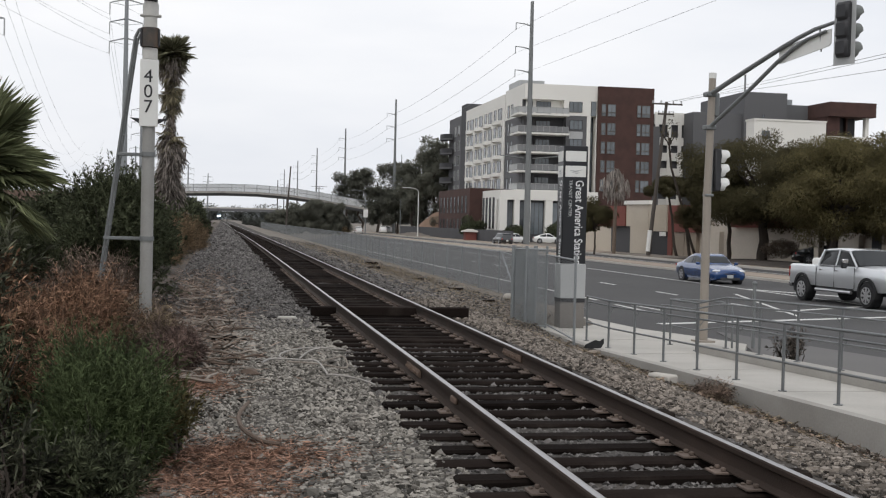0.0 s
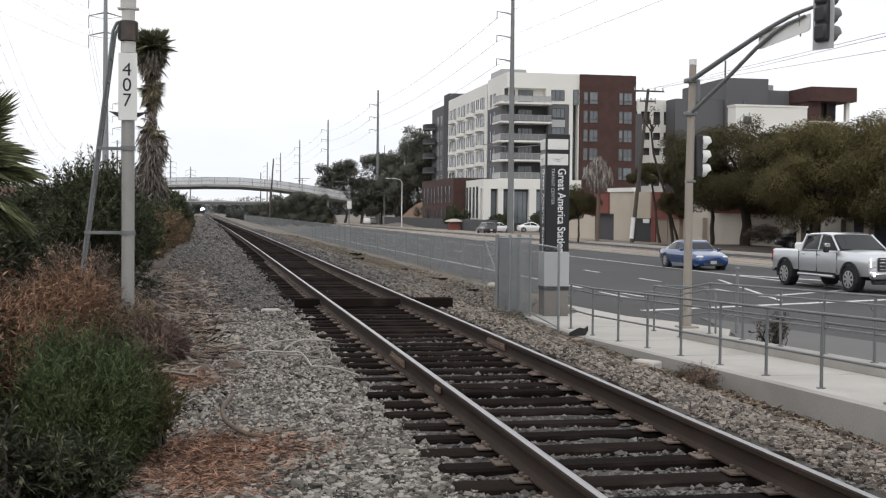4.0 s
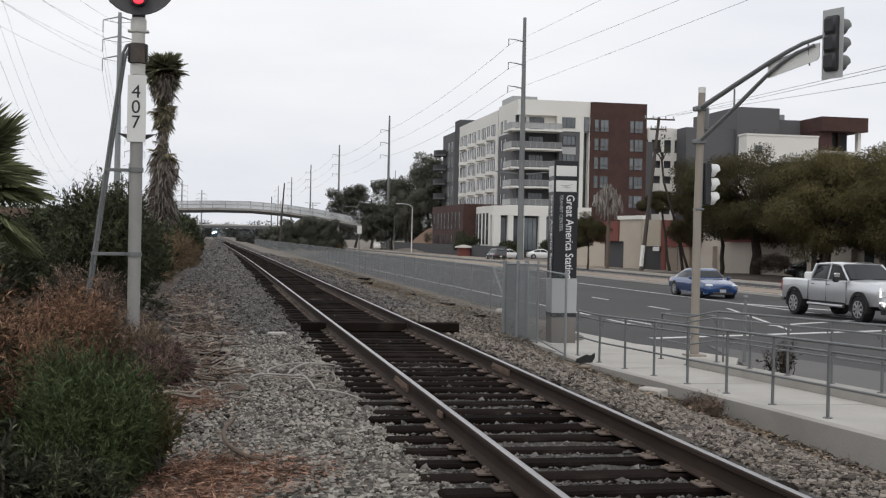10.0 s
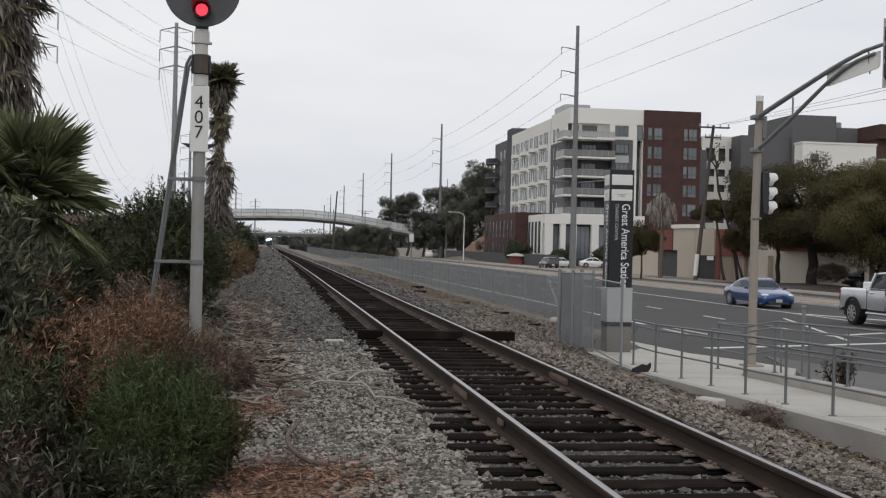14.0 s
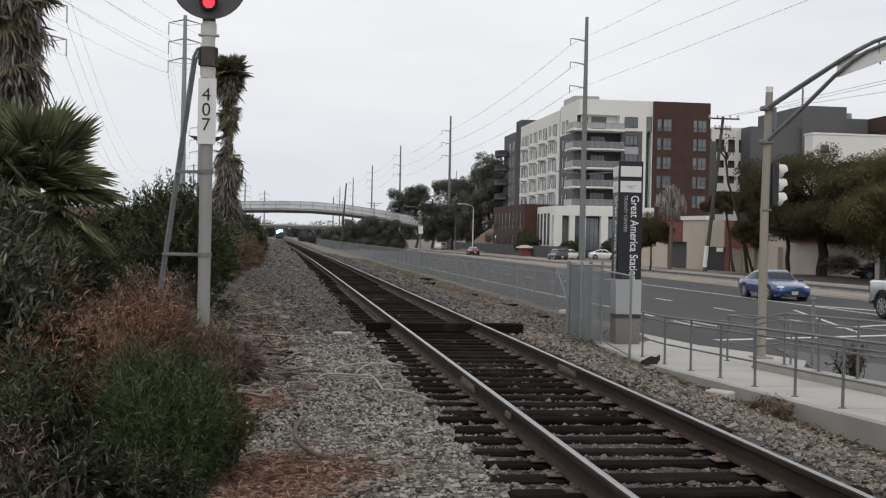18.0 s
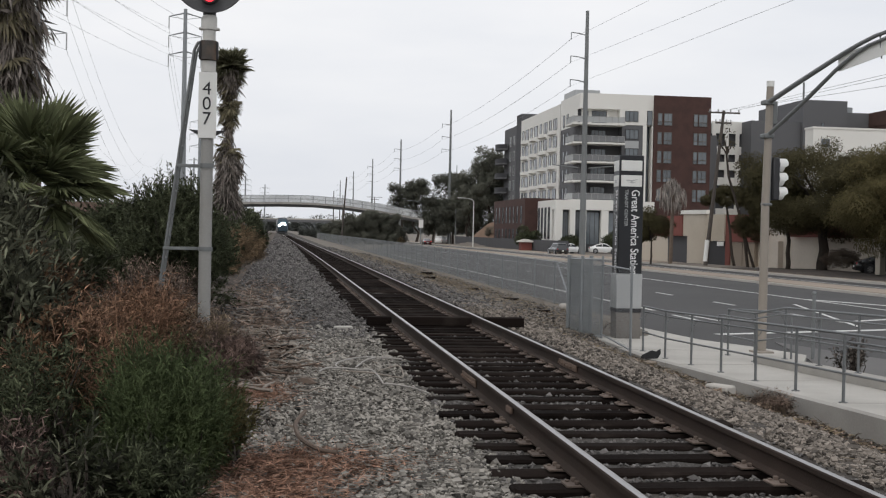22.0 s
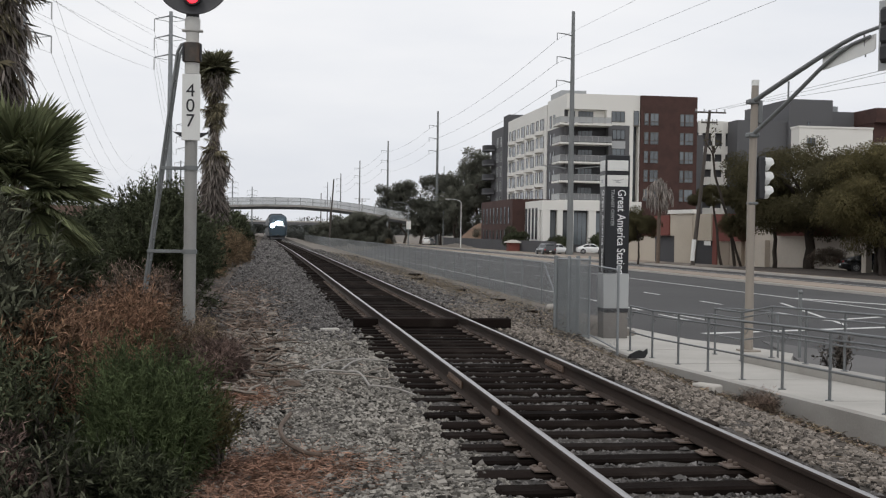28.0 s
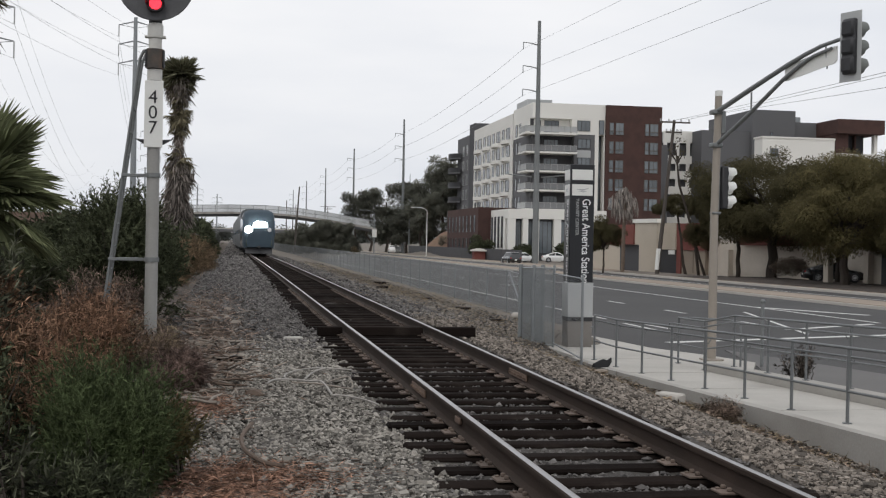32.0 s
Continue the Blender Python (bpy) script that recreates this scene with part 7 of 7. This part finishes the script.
part("glazing", M().loft([cab(*q) for q in ((-1.3, 0.9, 0.88, 1.36, 1.42), (-0.55, 0.95, 0.76, 1.36, 1.93), (0.0, 0.95, 0.77, 1.36, 1.97), (0.95, 0.95, 0.77, 1.36, 1.93), (1.18, 0.93, 0.82, 1.34, 1.72))]), TINT, truck, "dark tinted side glazing")
part("windscreen", M().loft([[(-a, y - 0.012, z), (0, y - 0.05, z + 0.012), (a, y - 0.012, z), (a, y + 0.02, z - 0.02), (0, y, z - 0.02), (-a, y + 0.02, z - 0.02)] for a, y, z in ((0.86, -1.3, 1.43), (0.78, -0.93, 1.68), (0.7, -0.58, 1.925))]), CARGLASS, truck, "grey windscreen")
roof = part("roof", M().loft([[(-q, y, a - 0.05), (-q * 1.02, y, a), (-q * 0.82, y, b), (q * 0.82, y, b), (q * 1.02, y, a), (q, y, a - 0.05)] for y, q, a, b in ((-0.6, 0.76, 1.9, 1.95), (0.0, 0.78, 1.95, 2.0), (1.0, 0.78, 1.9, 1.955), (1.15, 0.8, 1.76, 1.8))]), SILVER, truck)
for s in (-1, 1):
    for y0, y1, z1, pr in ((-1.28, -0.56, 1.92, 0.035), (0.02, 0.02, 1.95, 0.03), (1.16, 0.98, 1.92, 0.06)):
        part("pillar", M().tube([(s * 0.94, y0, 1.37), (s * 0.79, y1, z1)], pr, 6), SILVER, roof)
    mr = part("mirror", M().box(s * 1.22, -0.92, 1.48, 0.24, 0.14, 0.34, 0.05), DARKM, truck, "large black door mirror")
    part("mirror_cap", M().box(s * 1.22, -1.0, 1.56, 0.23, 0.05, 0.14, 0.02), CHROME, mr, "chrome mirror cap")
    part("mirror_arm", M().tube([(s * 1.0, -0.92, 1.44), (s * 1.15, -0.92, 1.46)], 0.03, 6), DARKM, mr)
    part("headlamp", M().box(s * 0.83, -3.08, 1.0, 0.28, 0.2, 0.26, 0.04), LAMPW, truck, "clear headlamp")
    part("running_light", M().box(s * 0.95, -3.16, 1.0, 0.03, 0.06, 0.22, 0.008), DRL, truck, "lit daytime running light")
    part("fog_lamp", M().box(s * 0.9, -3.2, 0.66, 0.06, 0.24, 0.14, 0.008), DRL, truck, "lit fog lamp")
    part("tail_lamp", M().box(s * 0.94, 3.1, 1.05, 0.16, 0.08, 0.4, 0.02), LAMPR, truck, "red tail lamp")
    for yy in (-1.24, 0.03, 1.235):
        part("door_seam", M().box(s * 1.012, yy, 0.98, 0.02, 0.009, 0.74), DARKM, truck)
    part("running_board", M().tube([(s * 1.02, -1.1, 0.48), (s * 1.02, 1.2, 0.48)], 0.055, 8), ALLOY, truck, "bright step rail")
    part("sill", M().box(s * 0.99, 0.0, 0.56, 0.05, 2.4, 0.1, 0.02), RUBBER, truck)
    part("window_trim", M().tube([(s * 0.985, -1.15, 1.37), (s * 0.985, 1.1, 1.36)], 0.012, 6), CHROME, truck)
    for yy in (0.04, -0.98):
        part("door_handle", M().box(s * 1.03, yy + 0.85, 1.2, 0.03, 0.2, 0.035, 0.008), CHROME, truck)
    for yy in (-2.05, 2.15):
        flare = M()
        rings = []
        for d, q in ((-0.2, 0.44), (0.05, 0.44), (0.05, 0.54), (-0.2, 0.54)):
            rings.append([(s * (TW + d), yy + q * math.cos(a), 0.5 + q * math.sin(a)) for a in (math.pi * (j / 14 * 1.2 - 0.1) for j in range(15))])
        flare.loft(rings, False)
        part("wheel_flare", flare, RUBBER, truck, "black wheel arch flare")
        part("wheel_well", M().tube([(s * 0.7, yy, 0.46), (s * (TW + 0.01), yy, 0.46)], 0.46, 20), RUBBER, truck)
        wheel(truck, s * 0.92, yy, 0.435, 0.28, s, 8)
part("grille", M().box(0, -3.15, 0.98, 1.36, 0.08, 0.46, 0.03), DARKM, truck, "black grille")
m = M()
for k in range(4):
    m.box(0, -3.2, 0.82 + 0.11 * k, 1.26, 0.03, 0.035, 0.008)
part("grille_bars", m, CHROME, truck)
part("front_bumper", M().box(0, -3.2, 0.6, 1.96, 0.22, 0.24, 0.05), CHROME, truck)
part("skid_plate", M().box(0, -3.1, 0.4, 1.7, 0.2, 0.16, 0.04), DARKM, truck)
part("rear_bumper", M().box(0, 3.2, 0.58, 1.9, 0.2, 0.2, 0.04), CHROME, truck)
part("cargo", M().box(0.1, 1.9, 1.42, 1.3, 0.9, 0.34, 0.06), WHITEP, truck, "pale boxes in the cargo bed")
part("chassis", M().box(0, 0, 0.5, 1.2, 5.6, 0.16, 0.02), DARKM, truck)
part("number_plate", M().box(0, -3.33, 0.58, 0.32, 0.02, 0.15, 0.005), WHITEP, truck, "white plate")

# ---- train ----
LOCOB = paint("loco_blue_paint", (0.03, 0.10, 0.20), 0.35)
LOCOG = mat("loco_grey_paint", (0.11, 0.118, 0.122), 0.5, 2, 0.12, 30, 0.05)
LOCON = mat("loco_nose_paint", (0.045, 0.068, 0.088), 0.55, 2, 0.15, 30, 0.05, spec=0.25)
LOCOY = paint("loco_green_paint", (0.035, 0.055, 0.03), 0.4)
train = thing("passenger_train", "oncoming blue and grey passenger train with bright headlights", "train", at=(tie_x, 660, 0.2))


def tring(y, w, zb, zt, r=0.5):
    return [(-w * 0.96, y, zb), (-w, y, zb + 0.3), (-w, y, zt - r * 1.3), (-w * 0.9, y, zt - r * 0.5), (-w * 0.6, y, zt), (w * 0.6, y, zt), (w * 0.9, y, zt - r * 0.5), (w, y, zt - r * 1.3), (w, y, zb + 0.3), (w * 0.96, y, zb)]


part("nose", M().loft([tring(y, w, a, b) for y, w, a, b in ((0, 1.15, 0.75, 2.3), (0.25, 1.35, 0.7, 2.75), (0.9, 1.5, 0.68, 3.35), (1.5, 1.53, 0.66, 4.1), (2.1, 1.55, 0.65, 4.42), (3.4, 1.55, 0.65, 4.45))]), LOCON, train, "rounded dark grey nose")
part("loco_body", M().loft([tring(y, 1.55, 0.65, 4.45) for y in (3.41, 18.5)]), LOCOB, train, "blue locomotive body")
part("nose_band", M().box(0, 0.16, 1.15, 2.5, 0.3, 0.7, 0.1), LOCOY, train, "green lower nose band")
for s in (-1, 1):
    part("windscreen", M().loft([[(s * 0.12, 1.1, 3.3), (s * 1.2, 1.2, 3.28), (s * 1.12, 1.72, 4.0), (s * 0.12, 1.64, 4.02)], [(s * 0.12, 1.2, 3.25), (s * 1.2, 1.3, 3.23), (s * 1.12, 1.82, 3.95), (s * 0.12, 1.74, 3.97)]]), CARGLASS, train, "dark windscreen")
    part("side_flank", M().box(s * 1.53, 1.9, 2.6, 0.06, 1.4, 1.5, 0.02), LOCOB, train, "blue cab flank")
    # Lit lenses drawn oversize, so their glare is part of the shape.
    part("headlight", M().tube([(s * 0.26 + 0.12, 0.2, 2.82), (s * 0.26 + 0.12, 0.6, 2.82)], 0.42, 16), HEADLIGHT, train, "dazzling headlight")
    part("side_light", M().tube([(s * 1.0, 0.0, 2.45), (s * 1.0, 0.3, 2.45)], 0.36 if s < 0 else 0.2, 14), HEADLIGHT if s < 0 else LAMPW, train, "dazzling side light" if s < 0 else "unlit side light")
part("pilot", M().loft([[(-1.3, 0.1, 0.12), (-1.3, 0.4, 0.75), (1.3, 0.4, 0.75), (1.3, 0.1, 0.12)], [(-1.3, 0.5, 0.12), (-1.3, 0.6, 0.75), (1.3, 0.6, 0.75), (1.3, 0.5, 0.12)]]), DARKM, train, "dark pilot plough")
part("coupler", M().box(0, -0.1, 0.72, 0.3, 0.5, 0.26, 0.04), DARKM, train)
for y in (3.5, 14.5):
    bg = part("bogie", M().box(0, y, 0.45, 2.3, 3.4, 0.4, 0.05), DARKM, train)
    for yy in (-1.2, 1.2):
        for s in (-1, 1):
            part("wheel", M().tube([(s * 0.70, y + yy, 0.5), (s * 0.84, y + yy, 0.5)], 0.5, 18), RAIL, bg)
for k in range(4):
    y0 = 19.3 + 26.5 * k
    c = part("coach", M().loft([tring(y, 1.55, 0.5, 4.9) for y in (y0, y0 + 25.8)]), LOCOG, train, "grey double-deck coach")
    part("coach_band", M().box(0, y0 + 12.9, 2.4, 3.13, 25.6, 0.5), LOCOB, c, "blue band")
    for yy in (y0 + 4, y0 + 21.8):
        part("bogie", M().box(0, yy, 0.25, 2.3, 2.8, 0.5, 0.05), DARKM, train)

# ---- loose things on the ballast ----
lit = random.Random(77)


def on_ground(x, y, up=0.02):
    return (x, y, float(ground_z(x, y)) + up)


def cable(label, pts, r, material, name="cable"):
    fine = []
    P = [Vector(on_ground(p[0], p[1], 0.085)) for p in pts]
    for i in range(len(P) - 1):
        p0, p1, p2, p3 = P[max(i - 1, 0)], P[i], P[i + 1], P[min(i + 2, len(P) - 1)]
        for k in range(6):
            t = k / 6
            fine.append(0.5 * ((2 * p1) + (p2 - p0) * t + (2 * p0 - 5 * p1 + 4 * p2 - p3) * t * t + (3 * p1 - p0 - 3 * p2 + p3) * t ** 3))
    fine.append(P[-1])
    return solo(name, M().tube(fine, r, 7), material, label, "cable", "loose cables")


cable("grey cable lying loose on the ballast", [(0.48, 14.43), (0.59, 14.8), (0.79, 14.81), (0.99, 14.67), (1.13, 14.63), (1.17, 14.11), (1.17, 13.3)], 0.013, CABLE)
cable("grey cable end running under the sleepers", [(1.17, 13.3), (1.29, 13.26), (1.47, 12.97), (1.6, 12.5)], 0.012, CABLE)
cable("grey cable looped on the ballast", [(0.77, 14.81), (0.72, 15.06), (0.77, 15.46), (0.98, 15.94), (1.24, 16.11), (1.65, 15.9)], 0.011, CABLE)
cable("short grey cable crossing another", [(0.96, 14.89), (1.15, 15.75), (1.3, 16.05)], 0.013, CABLE)
cable("grey cable bent back on itself", [(0.78, 14.52), (1.05, 14.38), (1.26, 14.12), (1.43, 13.9), (1.5, 14.35), (1.51, 15.1), (1.21, 14.53)], 0.009, STICK)
cable("curved weathered hose half buried in ballast", [(0.25, 11.29), (0.16, 10.67), (0.15, 10.18), (0.2, 9.73), (0.32, 9.31), (0.45, 9.17)], 0.020, TWIG, "hose")
for (x0, y0), (x1, y1) in (((-0.67, 18.03), (0.02, 17.45)), ((-0.59, 18.8), (-0.51, 19.86)), ((-0.38, 15.95), (-0.07, 15.15)), ((-0.26, 14.52), (-0.08, 13.59)), ((-0.5, 13.12), (-0.1, 13.34)), ((-0.18, 12.88), (-0.04, 13.6)), ((-0.96, 22.3), (-0.42, 22.66)), ((-0.4, 15.67), (0.06, 14.41)), ((-0.36, 16.39), (-0.24, 16.87)), ((-0.8, 20.6), (-0.1, 20.1)), ((-0.9, 24.0), (-0.2, 23.0))):
    p = [on_ground(x0 + (x1 - x0) * t, y0 + (y1 - y0) * t, 0.07 + lit.uniform(-0.01, 0.025)) for t in (0, 0.3, 0.65, 1)]
    solo("stick", M().tube(p, [0.019, 0.018, 0.015, 0.008], 6), STICK, "bleached fallen stick on the ballast", "stick", "fallen sticks")
for k in range(120):
    x, y = min(lit.uniform(-1.1, 0.5), lit.uniform(-0.8, 0.8)), lit.uniform(12.5, 34)
    if k % 2:
        x, y = lit.uniform(-0.9, 0.25), lit.uniform(13.2, 21)
    a, ln, r = lit.gauss(1.5, 0.75), lit.uniform(0.15, 0.8), lit.uniform(0.008, 0.024)
    b = lit.uniform(-0.5, 0.5)
    p = [on_ground(x + ln * t * math.cos(a + b * t), y + ln * t * math.sin(a + b * t), 0.055 + lit.uniform(-0.01, 0.05)) for t in (0, 0.35, 0.7, 1)]
    solo("stick", M().tube(p, [r, r * 0.9, r * 0.75, r * 0.35], 5), STICK if k % 3 else TWIG, "dry fallen stick on the ballast", "stick", "fallen sticks")
# Bark scraps; every second one is dark, added as shade between the sticks.
for k in range(84):
    x, y = lit.uniform(-1.0, 0.35), lit.uniform(13.0, 31)
    w, h = lit.uniform(0.12, 0.42), lit.uniform(0.03, 0.075)
    m = M().loft([[(q * w * 0.5, -f * w * 0.2, 0.0), (q * w * 0.5, -f * w * 0.06, h * f), (q * w * 0.5, f * w * 0.1, h * f * 0.9), (q * w * 0.5, f * w * 0.22, 0.0)] for q, f in ((-1, 0.3), (-0.4, 1.0), (0.3, 0.9), (1, 0.25))])
    solo("bark_scrap", m, TWIG if k % 2 else STICK, "curled scrap of dry bark, the dark ones painting shade between sticks", "bark scrap", "bark scraps", at=on_ground(x, y, 0.02), turn=lit.gauss(80, 45))
for x, y, w, h, t in ((-0.35, 20.5, 0.4, 0.07, 20), (0.02, 17.6, 0.34, 0.09, -15), (6.9, 30.5, 0.4, 0.06, 30), (7.2, 36.5, 0.45, 0.07, -20), (6.9, 42.0, 0.45, 0.06, 10), (6.2, 49.0, 0.5, 0.08, 0), (7.1, 57.0, 0.6, 0.12, 15)):
    m = M()
    m.box(0, 0, h / 2, w, w * 0.35, h, h * 0.3)
    m.box(w * 0.3, 0.05, h * 0.7, w * 0.5, w * 0.2, h * 0.7, h * 0.2)
    solo("rotten_timber", m, TIE, "broken piece of dark rotten timber", "timber", "rotten timber", at=on_ground(x, y, 0.0), turn=t)
solo("concrete_lump", M().box(0, 0, 0.08, 0.44, 0.24, 0.15, 0.03), KERB, "white painted concrete lump in the ballast", "concrete lump", at=on_ground(6.65, 17.2, 0.0), turn=-60)
solo("stone_block", M().box(0, 0, 0.04, 0.34, 0.14, 0.08, 0.02), CONC, "pale concrete slab beside the sleepers", "slab", at=on_ground(1.15, 21.4, 0.0), turn=5)
solo("old_shoe_scrap", M().loft([[(-0.2, -0.07, 0.0), (-0.2, 0.06, 0.0), (-0.19, 0.02, 0.07), (-0.19, -0.04, 0.08)], [(0.0, -0.1, 0.0), (0.02, 0.09, 0.0), (0.0, 0.05, 0.13), (0.0, -0.05, 0.16)], [(0.14, -0.06, 0.0), (0.15, 0.05, 0.0), (0.13, 0.03, 0.11), (0.13, -0.03, 0.13)], [(0.24, -0.02, 0.09), (0.24, 0.02, 0.09), (0.23, 0.015, 0.17), (0.23, -0.02, 0.18)]]), RUBBER, "scrap of black rubber on the walkway edge", "rubber scrap", at=(7.25, 22.5, -0.63), turn=20)
solo("flat_stone", M().box(0, 0, 0.03, 0.4, 0.2, 0.06, 0.02), TAN, "flat tan stone by the walkway edge", "stone", at=on_ground(7.0, 21.9, 0.0), turn=40)
solo("white_rock", M().ball((0, 0, 0.08), 0.15, 0.13, 0.11, 8, 6), KERB, "white rock at the foot of the fence", "rock", at=on_ground(8.2, 33.6, 0.0))
shrub("dry_shrub", "dusty grey-brown spiky plant behind the railing", spread((9.75, 19.3, -0.35), (0.26, 0.3, 0.26), 12, 0.1, 33, 1.1, -0.6), 1300, (0.075, 0.022), leafy("grey_dry_leaf", (0.20, 0.172, 0.15), 0.3, 0.8, 0.1, True), 34, "dry weeds", 26, 0.4, 9, 0.9, 0.7, 0.1)


def litter(label, boxes, n, length, width, material, seed, flat=0.25):
    rng = np.random.default_rng(seed)
    ps = []
    for x0, x1, y0, y1, k in boxes:
        c = int(n * k)
        x, y = rng.normal((x0 + x1) / 2, (x1 - x0) / 3.2, c), rng.normal((y0 + y1) / 2, (y1 - y0) / 3.2, c)
        ps.append(np.stack([x, y, ground_z(x, y) + rng.uniform(0.0, 0.06, c)], 1))
    p = np.concatenate(ps)
    d = rng.normal(size=p.shape)
    d[:, 2] *= flat
    v, f = leaves(p, unit(d), length * rng.uniform(0.5, 1.4, len(p)), width * rng.uniform(0.6, 1.4, len(p)), rng)
    flat_up = np.repeat(unit(np.array([0, 0, 1.0]) + 0.5 * rng.normal(size=p.shape)), 4, 0)
    return tagged(new("leaf_litter", bulk("leaf_litter", v, f, material, flat_up)), label, "leaf litter", kind="stuff")


litter("reddish dry needles matted on the ballast", [(-0.6, 0.75, 8.4, 9.6, 1.2), (-0.6, 0.1, 12.2, 13.6, 0.6), (-0.4, 0.4, 7.4, 8.4, 0.6)], 5200, 0.10, 0.006, NEEDLES, 301)
litter("grey-brown twigs scattered at the foot of the bank", [(-1.0, 0.3, 13, 26, 1.0), (-1.3, 0.1, 22, 40, 0.6)], 3600, 0.24, 0.014, MULCH, 302)
litter("pale straw along the fence strip", [(5.2, 8.6, 27, 60, 1.0), (5.2, 8.4, 55, 110, 0.8), (6.0, 7.3, 10, 24, 0.35)], 7000, 0.16, 0.009, STRAW, 303)
litter("brown dead leaves along the concrete edge", [(6.2, 7.3, 8, 20, 1.0)], 1500, 0.07, 0.03, MULCH, 304)

# ---- what moves ----


def motions():
    def drive(ob, rows):
        walk(ob, [(t, pose(x, y, float(road_z(y)) + 0.008, 0, 0, turn)) for t, x, y, turn in rows])

    drive(coupe, [(0, 23.55, 54.9, 0), (16.8, 23.55, 54.9, 0), (17.5, 23.55, 54.75, 0), (18, 23.55, 54.25, 0), (18.3, 23.55, 53.75, 0), (18.6, 23.55, 52.95, 0), (19, 23.55, 51.6, 0), (19.3, 23.55, 50.5, 0), (19.6, 23.55, 49.4, 0), (20, 23.55, 47.75, 0), (20.3, 23.55, 46.4, 0), (20.6, 23.55, 44.8, 0), (21, 23.55, 42.85, 0), (21.3, 23.55, 41.3, 0), (21.6, 23.55, 39.6, 0), (22.2, 23.6, 35.8, 0), (24, 23.7, 22, 0), (26, 23.7, 4, 0), (29, 23.7, -25, 0), (32, 23.7, -55, 0)])
    drive(truck, [(0, 22.3, 38.75, 2.5), (16.6, 22.3, 38.75, 2.5), (17, 22.3, 38.7, 2.5), (17.5, 22.33, 38.35, 2.5), (18, 22.38, 37.45, 2.5), (18.3, 22.42, 36.6, 2.5), (18.6, 22.45, 35.3, 2.0), (19.2, 22.5, 32.2, 1.0), (20, 22.6, 27, 0), (22, 22.7, 12, 0), (25, 22.9, -18, 0), (28, 22.95, -38, 0), (32, 22.95, -56, 0)])
    drive(red_car, [(0, 50.5, 146, 125), (13.5, 50.5, 146, 125), (14.6, 46, 147.5, 125), (15.4, 38, 153, 140), (16, 34, 160, 170), (16.5, 33.2, 169, 180), (17, 33, 182, 180), (18, 33, 201, 180), (19, 33, 217, 180), (20, 33, 232, 180), (21, 33, 249, 180), (22, 33, 266, 180), (23, 33, 286, 180), (24, 33, 308, 180), (25, 33, 334, 180), (25.5, 33, 349, 180), (27.5, 33, 415, 180), (29, 33, 470, 180), (32, 33, 580, 180)])
    drive(suv_car, [(0, 30.0, 265, 176), (0.5, 30.2, 281, 176), (1, 30.1, 294, 178), (1.5, 29.6, 306, 182), (2, 29.4, 318, 182), (2.5, 29.3, 330, 182), (3, 29.0, 342, 184), (6, 27.0, 420, 184), (10, 24.0, 520, 184), (11, 24.0, 545, 184), (32, 24.0, 546, 184)])
    walk(train, [(t, pose(tie_x + bend(117 + 24.0 * (32 - t)), 117 + 24.0 * (32 - t), 0.2, 0, 0, 0.384)) for t in (0, 8, 16, 24, 28, 32)])


motions()
